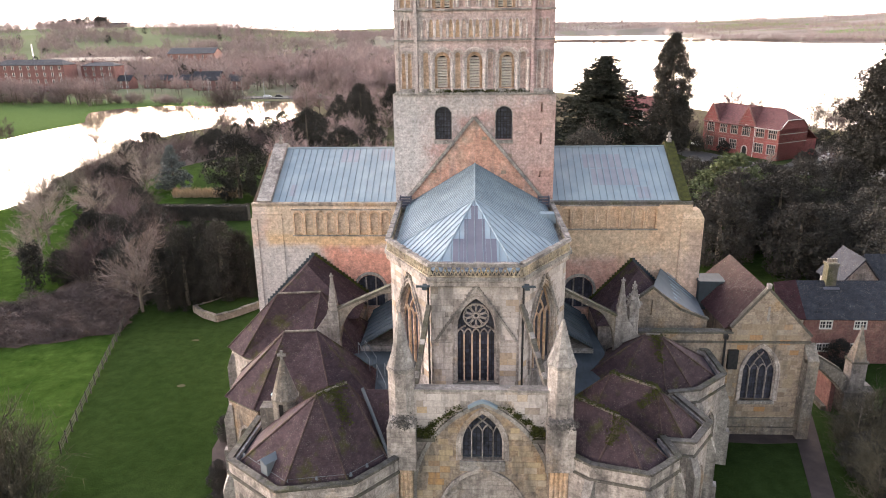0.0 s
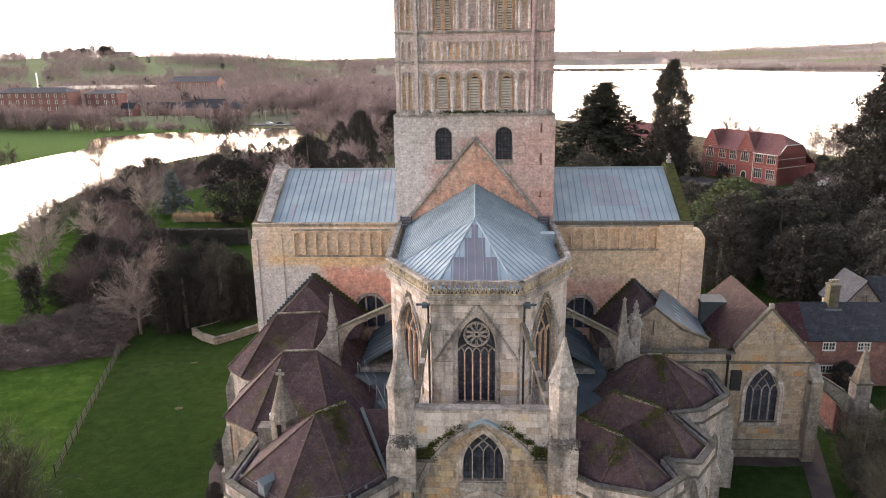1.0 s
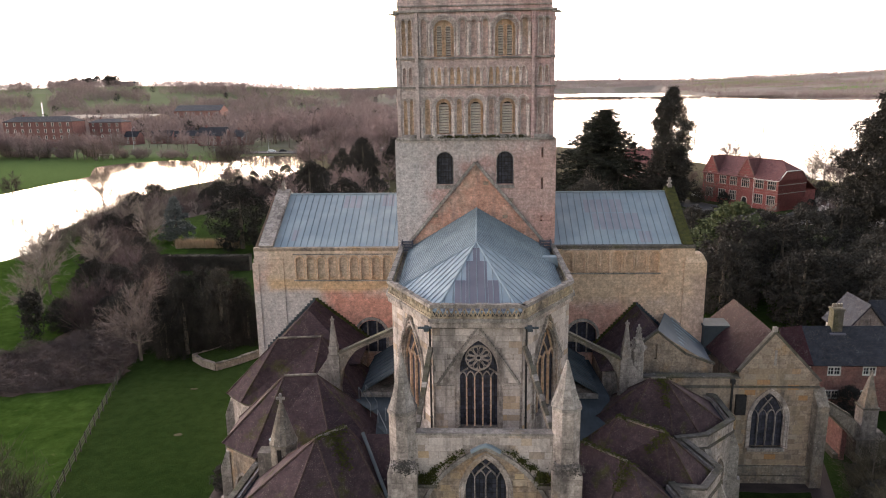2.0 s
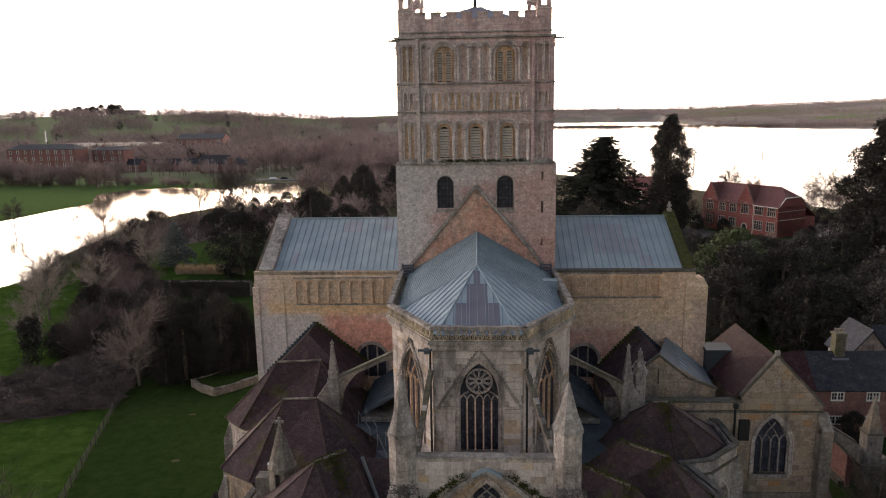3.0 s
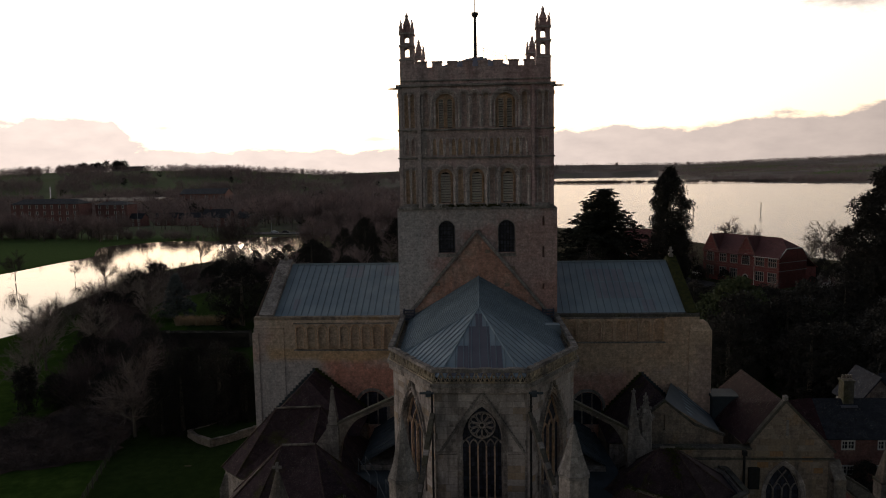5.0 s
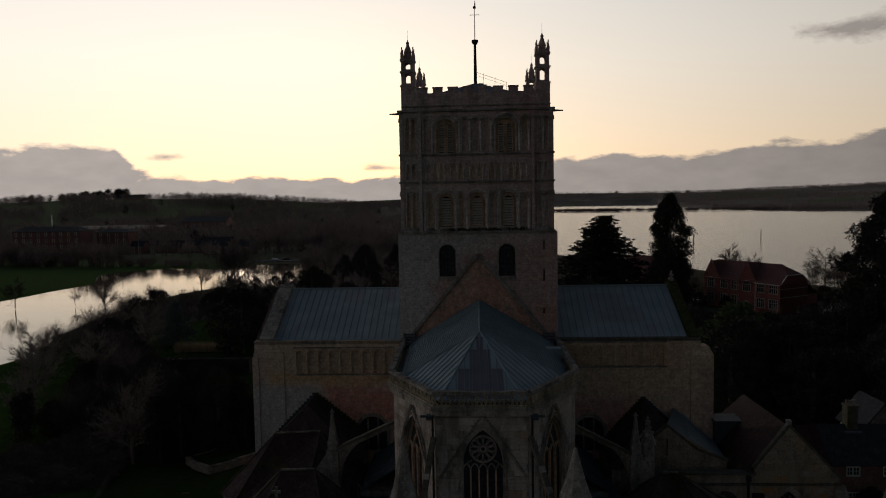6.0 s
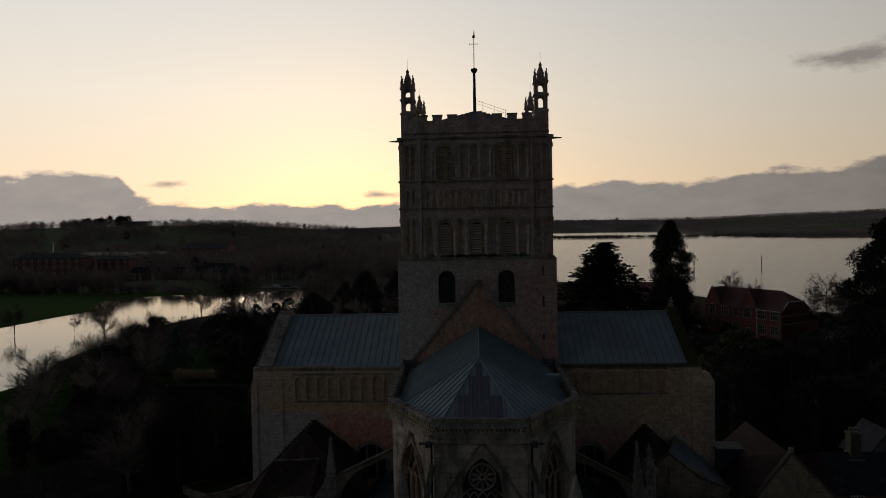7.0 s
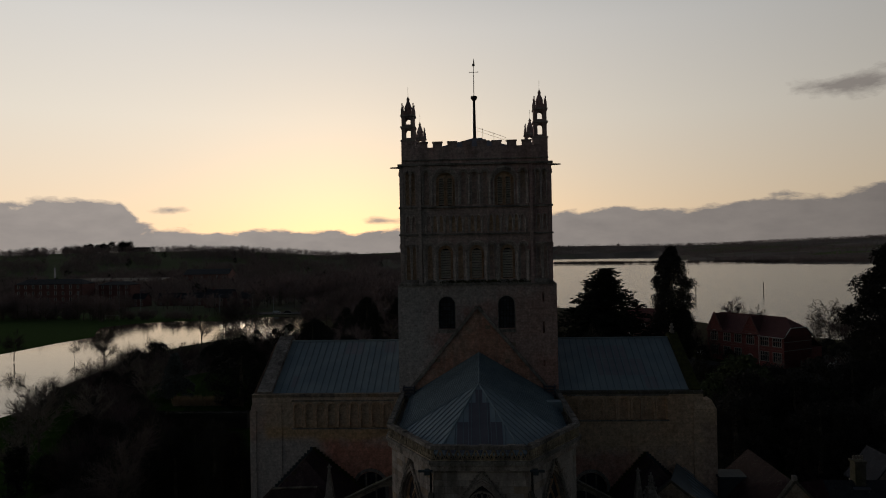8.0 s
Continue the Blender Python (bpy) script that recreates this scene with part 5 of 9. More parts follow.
big_arch = pointed(0.65, 0.1, 8.6, 10.85, 12, 0.78)
pierced(bm, big_arch, [(pointed(0.65, 6.8, 2.85, 10.3, 9, 0.85), 0.05, False), (pointed(0.65, 0.4, 5.6, 6.2, 9, 0.62), 0.05, False)], Matrix.Translation((0, FY - 0.05, 0)))
part("arch_infill", bm, STONE_WARM, amb, "ochre ashlar filling the lost chapel arch")
bm = bmesh.new()
band(bm, pointed(0.65, 0.1, 8.8, 10.95, 12, 0.78), 0.26, 0.2, am)
part("great_arch", bm, STONE_GREY, amb, "weathered great arch moulding")
bm = bmesh.new()
band(bm, pointed(0.65, 0.1, 5.6, 6.2, 12, 0.62), 0.25, 0.22, am)
part("lower_arch", bm, STONE, amb, "moulded head of the walled lower arch")
bm = bmesh.new()
bar(bm, [(-0.25, 10.72), (0.3, 11.05), (0.65, 11.15), (1.0, 11.05), (1.55, 10.72)], 0.14, 0.3, am, y0=-0.3)
part("lead_flashing", bm, LEAD, amb, "pale lead flashing over the arch point")
rnd = random.Random(8)
bm = bmesh.new()
for k in range(70):
    s = rnd.choice((-1, 1))
    f = rnd.random() ** 0.8
    tuft(bm, (0.65 + s * (1.3 + f * 2.3), FY - 0.18, 10.85 - f * 1.75), (0.13, 0.05, 0.09), 14, 0.12, rnd, -0.1)
tagged(part("arch_ivy", bm, MOSS, amb), "green ivy creeping over the great arch", kind="stuff")
# added flat, coloured dark for the shaded gap, and the passage round the choir
deck = bmesh.new()
vs = [(-5.2, FY + 0.3), (6.2, FY + 0.3), (9.8, -16.5), (11.0, -8.5), (10.5, -0.6), (-9.8, -0.6), (-10.5, -8.5), (-9.2, -16.5)]
prism(deck, vs, 6.9, 7.75, 0.98)
part("lead_deck", deck, LEAD_GUTTER, amb, "added flat coloured dark for the shaded gap round the choir")


for side, xw, xo in ((-1, -6.55, -9.4), (1, 6.85, 9.8)):
    bm = bmesh.new()
    slab(bm, [(xw, -1.5, 10.1), (xw, -9.2, 10.1), (xo, -9.2, 8.3), (xo, -1.5, 8.3)], 0.12)
    slope = part("lead_slope", bm, LEAD_GUTTER, amb, "dull lead lean-to over the side passage")
    for k in range(9):
        bm = bmesh.new()
        y = -1.7 - k * 0.9
        beam(bm, (xw, y, 10.12), (xo, y, 8.32), 0.05, 5)
        part("lead_roll", bm, LEAD_GUTTER, slope)
    bm = bmesh.new()
    box(bm, min(xw, xo), max(xw, xo), -9.1, -1.5, 6.5, 8.2)
    part("passage_wall", bm, STONE_GREY, amb)


def pier(px, py, zb, zs, zt, half, parent, label):
    """A buttress pier with an octagonal spired pinnacle."""
    bm = bmesh.new()
    box(bm, px - half - 0.12, px + half + 0.12, py - half - 0.5, py + half + 0.1, 6.6, 9.6)
    box(bm, px - half - 0.12, px + half + 0.12, py - half - 0.5, py + half + 0.1, 9.6, 10.1, taper=0.18)
    prism(bm, ring(px, py, half * 1.12, 8, math.pi / 8), 9.6, zs, 1.0)
    body = part("pier", bm, STONE, parent, label)
    bm = bmesh.new()
    prism(bm, ring(px, py, half * 1.22, 8, math.pi / 8), zs - 0.1, zs + 0.12, 1.0)
    prism(bm, ring(px, py, half * 1.15, 8, math.pi / 8), zs + 0.12, zs + 0.9, 0.72)
    prism(bm, ring(px, py, half * 0.8, 8, math.pi / 8), zs + 0.9, zt, 0.12)
    part("spire", bm, STONE_GREY, body, "weathered octagonal pinnacle spire")
    rnd = random.Random(int(px * 10))
    bm = bmesh.new()
    for k in range(26):
        tuft(bm, (px + rnd.uniform(-0.75, 0.75), py - half - 0.4 + rnd.uniform(-0.1, 0.25), 9.85 + rnd.uniform(-0.1, 0.3)), (0.16, 0.12, 0.14), 22, 0.13, rnd, 0.2)
    tagged(part("dead_growth", bm, DRY, body), "grey dry growth on the pier offset", kind="stuff")
    bm = bmesh.new()
    box(bm, px - half + 0.15, px + half - 0.15, py - half - 0.1, py + 0.4, 0, 6.6)
    part("pier_core", bm, STONE_WARM, body)
    for k in range(4):
        bm = bmesh.new()
        beam(bm, (px - half + 0.35 + k * (2 * half - 0.7) / 3, py - half - 0.15, 0), (px - half + 0.35 + k * (2 * half - 0.7) / 3, py - half - 0.15, 6.6), 0.16, 8)
        part("engaged_shaft", bm, STONE_NICHE, body, "ochre engaged shaft")


def flyer(a, b, thick, parent, deep=0.62):
    """A sloping buttress arch from the wall at a down to its pier at b."""
    a, b = Vector(a), Vector(b)
    run = Vector((b.x - a.x, b.y - a.y, 0))
    L = run.length
    m = Matrix.Translation((a.x, a.y, 0)) @ Matrix.Rotation(math.atan2(run.y, run.x), 4, "Z") @ Matrix.Translation((0, -thick / 2, 0))
    n = 12
    up = [(L * i / n, a.z + (b.z - a.z) * i / n) for i in range(n + 1)]
    lo = []
    z_end = b.z - 3.2 * L / 4.5
    for i in range(n + 1):
        f = i / n
        lo.append((L * f, (a.z - deep) + (z_end - (a.z - deep)) * (1 - math.sqrt(max(0.0, 1 - f * f)))))
    bm = bmesh.new()
    for y in (0.0, thick):
        U = [bm.verts.new(m @ Vector((x, y, z))) for x, z in up]
        D = [bm.verts.new(m @ Vector((x, y, min(z, z2 - 0.3)))) for (x, z), (x2, z2) in zip(lo, up)]
        for i in range(n):
            bm.faces.new((U[i], U[i + 1], D[i + 1], D[i]))
    bm.verts.ensure_lookup_table()
    half_n = len(bm.verts) // 2
    V = list(bm.verts)
    for i in range(n):
        for off in (0, n + 1):
            bm.faces.new((V[off + i], V[off + i + 1], V[half_n + off + i + 1], V[half_n + off + i]))
    f = part("flying_buttress", bm, STONE_TUR, parent, "sloping flying buttress arch")
    bm = bmesh.new()
    bar(bm, up, 0.18, thick + 0.16, m @ Matrix.Translation((0, -0.08, 0.06)))
    part("buttress_coping", bm, STONE_COPE, f, "lichened sloping coping")


pier(-4.42, FY + 0.35, 0, 13.3, 16.9, 0.78, amb, "tall pale stone buttress pier")
pier(5.5, FY + 0.35, 0, 13.6, 16.5, 0.78, amb, "tall pale stone buttress pier")


def strut(a, b, seed):
    """A steep straight buttress with a ragged lichened back, from the wall at a to the deck at b."""
    a, b = Vector(a), Vector(b)
    rnd = random.Random(seed)
    d = (b - a).normalized()
    side = d.cross(Vector((0, 0, 1))).normalized()
    up = side.cross(d).normalized()
    m = Matrix((side, up, d)).transposed().to_4x4()
    m.translation = a
    L = (b - a).length
    body = part("raking_buttress", boxed(-0.12, 0.12, -0.32, 0.0, 0, L, m=m), STONE_TUR, amb, "steep lichened raking buttress")
    z = 0.0
    while z < L - 0.2:
        h = rnd.uniform(0.35, 0.6)
        part("cope_stone", boxed(-0.13 - rnd.uniform(0, 0.05), 0.13 + rnd.uniform(0, 0.05), 0.0, 0.04 + rnd.uniform(0, 0.08), z, min(z + h, L), m=m), STONE_COPE if rnd.random() < 0.75 else STONE_GREY, body)
        z += h + 0.02


strut((-2.95, -18.1, 15.6), (-3.75, FY + 0.9, 10.9), 3)
strut((3.3, -18.1, 15.7), (4.95, FY + 0.9, 10.9), 4)


def side_pier(px, py, zt, zs, parent):
    """A side buttress: a stepped pier with a slim finialled pinnacle."""
    bm = bmesh.new()
    out = -1 if px < 0 else 1
    box(bm, px - 0.45, px + 0.45, py - 0.4, py + 0.4, 6.5, zs)
    box(bm, px + (out * 0.45 if out > 0 else out * 1.5), px + (out * 1.5 if out > 0 else out * 0.45), py - 0.4, py + 0.4, 6.5, zs - 1.8)
    w0, w1 = px + out * 0.451, px + out * 1.5
    a3 = [bm.verts.new(p) for p in ((w0, py - 0.4, zs - 1.8), (w1, py - 0.4, zs - 1.8), (w0, py - 0.4, zs - 0.3))]
    b3 = [bm.verts.new(p) for p in ((w0, py + 0.4, zs - 1.8), (w1, py + 0.4, zs - 1.8), (w0, py + 0.4, zs - 0.3))]
    bm.faces.new(a3)
    bm.faces.new(b3[::-1])
    bm.faces.new((a3[1], b3[1], b3[2], a3[2]))
    body = part("side_pier", bm, STONE_GREY, parent, "stepped grey stone buttress pier")
    bm = bmesh.new()
    box(bm, px - 0.34, px + 0.34, py - 0.34, py + 0.34, zs, zs + 0.7)
    prism(bm, ring(px, py, 0.42, 4, math.pi / 4), zs + 0.7, zt - 0.35, 0.28)
    box(bm, px - 0.16, px + 0.16, py - 0.07, py + 0.07, zt - 0.32, zt - 0.18)
    prism(bm, ring(px, py, 0.1, 6), zt - 0.4, zt, 0.4)
    part("pinnacle", bm, STONE_GREY, body, "slim finialled pinnacle")


side_pier(-11.25, -10.0, 15.0, 11.9, amb)
side_pier(11.65, -10.0, 14.7, 11.6, amb)
flyer((-6.3, -10.6, 14.2), (-10.9, -10.0, 11.9), 0.5, amb)
flyer((7.0, -10.6, 13.9), (11.3, -10.0, 11.5), 0.5, amb)
bm = bmesh.new()
prism(bm, ring(12.75, -9.2, 0.5, 8), 9.0, 12.0, 0.95)
prism(bm, ring(12.75, -9.2, 0.6, 8), 12.0, 13.7, 0.1)
rnd = random.Random(2)
for k in range(22):
    a_, h_ = rnd.uniform(0, 6.28), rnd.random()
    r_ = 0.62 * (1 - h_) + 0.08
    box(bm, 12.75 + r_ * math.cos(a_) - 0.07, 12.75 + r_ * math.cos(a_) + 0.07, -9.2 + r_ * math.sin(a_) - 0.07, -9.2 + r_ * math.sin(a_) + 0.07, 12.0 + 1.6 * h_, 12.15 + 1.6 * h_)
box(bm, 12.58, 12.92, -9.27, -9.13, 13.7, 13.85)
box(bm, 12.69, 12.81, -9.26, -9.14, 13.6, 14.1)
part("crocketed_pinnacle", bm, STONE_GREY, amb, "dark crocketed pinnacle")

# ---- chapels of the chevet ----


cope_rnd = random.Random(31)


def moss_streak(ob, a, b, n, seed, wide=0.35):
    """Lumps of moss spreading down a slope from a to b."""
    rnd = random.Random(seed)
    bm = bmesh.new()
    a, b = Vector(a), Vector(b)
    side = (b - a).cross(Vector((0, 0, 1))).normalized()
    for k in range(n):
        f = rnd.random() ** 1.6
        p = a.lerp(b, f) + side * rnd.gauss(0, wide * (1.0 - 0.55 * f))
        tuft(bm, (p.x, p.y, p.z + 0.03), (0.06, 0.06, 0.02), 7, 0.1, rnd, 0.3)
    tagged(part("moss_streak", bm, MOSS, ob), "yellow-green moss spreading down from the ridge", kind="stuff")


def chapel(label, eaves, ridge, ze, zr, windows=True, seen=(), wall_mat=None, mossy=True, group="chapels of the chevet", open_eaves=False):
    """A polygonal chapel: eaves loop, two ridge ends, parapet, gutter, tiled roof."""
    cx, cy = sum(p[0] for p in eaves) / len(eaves), sum(p[1] for p in eaves) / len(eaves)
    ob = thing("chapel", (cx, cy, 0), label, "chapel", group)
    wall_mat = wall_mat or STONE
    rp = [Vector((*r, zr)) for r in ridge]
    n = len(eaves)

    def grow(p, d):
        v = Vector((p[0] - cx, p[1] - cy))
        return (p[0] + v.normalized().x * d, p[1] + v.normalized().y * d)

    eaves_in = [grow(p, -0.25) for p in eaves]
    out = [grow(p, -0.15 if open_eaves else 0.3) for p in eaves]
    if open_eaves:
        eaves_in = [grow(p, 0.15) for p in eaves]
    near = [min(range(2), key=lambda r: (rp[r].x - p[0]) ** 2 + (rp[r].y - p[1]) ** 2) for p in eaves_in]
    for i in range(n):
        j = (i + 1) % n
        p, q = eaves_in[i], eaves_in[j]
        loop = [(p[0], p[1], ze - 0.15), (q[0], q[1], ze - 0.15), rp[near[j]]]
        bm = bmesh.new()
        if near[i] != near[j]:
            a4 = [Vector(loop[0]), Vector(loop[1]), rp[near[j]], rp[near[i]]]
            slab(bm, [a4[0], a4[1], a4[2]], 0.12)
            slab(bm, [a4[0], a4[2], a4[3]], 0.12)
        else:
            slab(bm, loop, 0.12)
        part("roof_slope", bm, TILE, ob, "dark purple-brown stone tiles with lichen")
    for i in range(n):
        bm = bmesh.new()
        e = eaves_in[i]
        beam(bm, (e[0], e[1], ze - 0.12), rp[near[i]] - Vector((0, 0, 0.02)), 0.075, 6)
        part("hip", bm, TILE_HIP, ob, "paler lichened hip tiles")
    bm = bmesh.new()
    beam(bm, rp[0] + Vector((0, 0, 0.02)), rp[1] + Vector((0, 0, 0.02)), 0.09, 6)
    part("ridge", bm, STONE_TUR if mossy else TILE, ob, "lichened stone ridge")
    for i in range(n):
        j = (i + 1) % n
        if seen and i not in seen:
            continue
        m, L = wall_frame(out[i], out[j])
        if L < 0.5:
            continue
        bm = bmesh.new()
        holes = []
        top = ze - 0.05 if open_eaves else ze + 0.25
        if windows and L > 2.6:
            holes = [(pointed(L / 2, 1.8, min(1.9, L * 0.45), 5.3, 7), 0.25, False)]
        pierced(bm, [(0, 0), (L, 0), (L, top), (0, top)], holes, m)
        box(bm, 0, L, 0.3, 0.45, 0, top - 0.05, m=m)
        part("wall", bm, wall_mat, ob)
        if holes:
            tracery(m, ob, L / 2, 1.8, min(1.9, L * 0.45), 5.3, 3, False, 0.18, "pointed chapel window")
        if open_eaves:
            part("eaves_board", boxed(0, L, -0.1, 0.05, ze - 0.42, ze - 0.3, m=m), STONE_COPE, ob)
        else:
            u = 0.0
            while u < L - 0.05:
                e_ = min(u + cope_rnd.uniform(0.6, 1.0), L)
                part("cope_stone", boxed(u + 0.006, e_ - 0.006, -0.12, 0.3, ze + 0.25, ze + 0.38 + cope_rnd.uniform(0, 0.04), m=m), STONE_COPE, ob, "dark lichened coping stone")
                u = e_
            part("string_course", boxed(-0.04, L + 0.04, -0.12, 0.1, ze - 0.75 - 0.005 * i, ze - 0.6 + 0.005 * i, m=m), STONE_COPE, ob)
            gut = bmesh.new()
            g0, g1, h0, h1 = grow(out[i], -0.3), grow(out[j], -0.3), eaves_in[i], eaves_in[j]
            slab(gut, [(g0[0], g0[1], ze - 0.12), (g1[0], g1[1], ze - 0.12), (h1[0], h1[1], ze - 0.1), (h0[0], h0[1], ze - 0.1)], 0.05)
            part("gutter", gut, LEAD_GUTTER, ob)
        v = Vector((out[i][0] - cx, out[i][1] - cy)).normalized()
        bt = bmesh.new()
        bm_m = Matrix.Translation((out[i][0], out[i][1], 0)) @ Matrix.Rotation(math.atan2(v.y, v.x), 4, "Z")
        box(bt, -0.2, 0.75, -0.32, 0.32, 0, 3.0, m=bm_m)
        box(bt, -0.2, 0.5, -0.3, 0.3, 3.0, ze - 1.9, m=bm_m)
        q8 = [bt.verts.new(bm_m @ Vector(p)) for p in ((-0.2, -0.3, ze - 1.9), (0.5, -0.3, ze - 1.9), (0.5, 0.3, ze - 1.9), (-0.2, 0.3, ze - 1.9), (-0.2, -0.3, ze - 0.7), (0.05, -0.3, ze - 0.7), (0.05, 0.3, ze - 0.7), (-0.2, 0.3, ze - 0.7))]
        for f8 in ((0, 1, 5, 4), (1, 2, 6, 5), (2, 3, 7, 6), (4, 5, 6, 7)):
            bt.faces.new([q8[w8] for w8 in f8])
        part("buttress", bt, STONE_GREY, ob)
    return ob


chapel_a = chapel("large polygonal chapel with steep brown tiled roof", [(-15.07, -24.2), (-11.35, -27.1), (-7.2, -26.3), (-4.95, -23.8), (-5.8, -19.2), (-10.5, -17.2), (-14.7, -19.4)], [(-9.5, -23.85), (-7.95, -22.3)], 7.3, 12.0, seen=(0, 1, 2, 6), wall_mat=STONE)
chapel("chapel with hipped brown tiled roof and ochre wall", [(-18.3, -16.1), (-15.6, -17.9), (-9.5, -19.5), (-6.9, -17.0), (-7.4, -12.3), (-12.0, -10.6), (-18.4, -12.2)], [(-13.75, -15.3), (-11.45, -15.1)], 7.5, 12.3, seen=(0, 6, 5), wall_mat=STONE_WARM, open_eaves=True)
chapel("chapel with hipped brown tiled roof by the transept", [(-21.0, -7.7), (-19.2, -9.4), (-13.5, -11.5), (-9.3, -9.5), (-9.5, -3.0), (-14.0, -1.5), (-20.5, -2.5)], [(-16.3, -7.9), (-12.8, -7.5)], 7.5, 12.4, seen=(0, 1, 6), wall_mat=STONE, open_eaves=True)
chapel_d = chapel("low chapel with mossy ridged brown tiled roof", [(5.95, -22.9), (7.45, -24.2), (10.5, -25.1), (12.65, -23.3), (12.2, -21.2), (9.5, -18.4), (6.2, -19.6)], [(6.8, -20.5), (9.2, -22.9)], 7.4, 10.15, seen=(0, 1, 2, 3))
chapel_e = chapel("angled chapel with mossy ridged brown tiled roof", [(12.45, -21.3), (14.1, -21.6), (15.8, -19.3), (14.6, -15.6), (10.5, -14.0), (6.8, -15.8), (7.6, -19.3)], [(9.45, -18.2), (12.05, -20.3)], 7.4, 10.75, seen=(0, 1, 2))
chapel_f = chapel("broad chapel with hipped brown tiled roof and lead gutter", [(14.2, -15.3), (16.45, -14.8), (19.0, -12.5), (19.0, -8.7), (17.3, -6.4), (11.0, -7.5), (8.6, -12.0), (10.0, -15.5)], [(12.7, -13.8), (13.7, -13.8)], 7.5, 11.6, seen=(0, 1, 2, 3))


wire_pts = [(-14.6, -23.8, 7.75), (-11.2, -26.5, 7.75), (-7.4, -25.8, 7.75), (-5.5, -23.9, 7.9)]
for a, b in zip(wire_pts, wire_pts[1:]):
    bm = bmesh.new()
    beam(bm, a, b, 0.015, 4)
    part("conductor_wire", bm, LEAD_MID, chapel_a)
    for f in (0.05, 0.5):
        p = Vector(a).lerp(Vector(b), f)
        part("wire_clip", boxed(p.x - 0.09, p.x + 0.09, p.y - 0.09, p.y + 0.09, p.z - 0.2, p.z + 0.03, taper=0.04), LEAD_MID, chapel_a, "small pale wire clip")
moss_streak(chapel_a, (-8.6, -23.0, 12.0), (-7.6, -24.2, 10.0), 130, 1, 0.4)
moss_streak(chapel_a, (-9.5, -23.85, 12.0), (-8.0, -22.4, 12.1), 60, 5, 0.15)
moss_streak(chapel_d, (9.2, -22.9, 10.2), (8.4, -23.6, 8.6), 120, 2, 0.4)
moss_streak(chapel_d, (6.8, -20.5, 10.2), (9.2, -22.9, 10.25), 90, 6, 0.15)
moss_streak(chapel_e, (12.0, -20.2, 10.8), (10.9, -20.6, 9.4), 130, 3, 0.4)
moss_streak(chapel_e, (9.45, -18.2, 10.8), (12.05, -20.3, 10.85), 80, 7, 0.15)
moss_streak(chapel_f, (13.4, -13.9, 11.6), (13.7, -14.9, 9.8), 110, 4, 0.3)


def wall_chapel(x0, xc, x1, zl, zc, zr, depth, label):
    """A gabled roof that runs out from the transept wall and is hipped at its end."""
    ob = thing("chapel_roof_block", ((x0 + x1) / 2, -depth / 2, 0), label, "chapel", "transept chapels")
    bm = bmesh.new()
    ridge_end = -depth * 0.55
    slab(bm, [(xc, -0.5, zc), (x0, -0.5, zl), (x0, -depth, zl), (xc, ridge_end, zc)], 0.12)
    part("roof_slope", bm, TILE, ob, "dark purple-brown stone tiles")
    bm = bmesh.new()
    slab(bm, [(xc, -0.5, zc), (x1, -0.5, zr), (x1, -depth, zr), (xc, ridge_end, zc)], 0.12)
    part("roof_slope", bm, TILE, ob)
    bm = bmesh.new()
    zl2 = min(zl, zr)
    slab(bm, [(xc, ridge_end, zc), (x0, -depth, zl), (x1, -depth, zr)], 0.12)
    part("roof_slope", bm, TILE, ob)
    for x, z in ((x0, zl), (x1, zr)):
        n = 18
        for i in range(n):
            f0, f1 = i / n, (i + 1) / n
            xa, xb = xc + (x - xc) * f0, xc + (x - xc) * f1
            zt = zc + (z - zc) * f0 + 0.16
            part("flashing_step", boxed(min(xa, xb), max(xa, xb), -0.72, -0.51, zt - 0.42, zt), LEAD_GUTTER if (x < xc) == (xc < 0) else MOSS, ob, "small stepped flashing against the wall")
    bm = bmesh.new()
    prism(bm, [(x0 + 0.2, -0.5), (x1 - 0.2, -0.5), (x1 - 0.2, -depth + 0.2), (x0 + 0.2, -depth + 0.2)], 0, zl2 - 0.15)
    part("wall", bm, STONE, ob)


wall_chapel(-19.6, -14.8, -9.9, 8.6, 13.45, 9.6, 6.5, "steep tiled chapel roof against the south transept")
wall_chapel(10.5, 14.4, 18.2, 8.8, 13.0, 9.4, 6.0, "steep tiled chapel roof against the north transept")

# stair turret with stone spire between the chapels
tur = thing("stair_turret", (-12.5, -20.6, 0), "small octagonal stair turret with stone cone roof", "turret")
bm = bmesh.new()
prism(bm, ring(-12.5, -20.6, 0.86, 8, math.pi / 8), 0, 10.0)
part("body", bm, STONE_TUR, tur)
bm = bmesh.new()
prism(bm, ring(-12.5, -20.6, 0.93, 12), 9.95, 10.1, 1.0)
prism(bm, ring(-12.5, -20.6, 0.87, 12), 10.1, 12.75, 0.12)
part("cone_roof", bm, STONE_TUR, tur, "lichened stone cone roof")
bm = bmesh.new()
box(bm, -12.58, -12.42, -20.68, -20.52, 12.6, 13.35)
box(bm, -12.78, -12.22, -20.66, -20.54, 12.95, 13.12)
part("finial", bm, STONE_GREY, tur)
# near-black block on the turret wall, the shade of a narrow doorway
part("slit", boxed(-12.72, -12.46, -21.44, -21.2, 8.6, 9.8), UNLIT, tur, "dark narrow doorway")
part("parapet_block", boxed(-14.2, -13.3, -20.9, -20.0, 7.5, 9.3), STONE_TUR, tur)
bm = bmesh.new()
beam(bm, (-13.4, -20.4, 10.0), (-13.1, -20.9, 10.15), 0.14, 6)
part("lead_spout", bm, LEAD, tur)

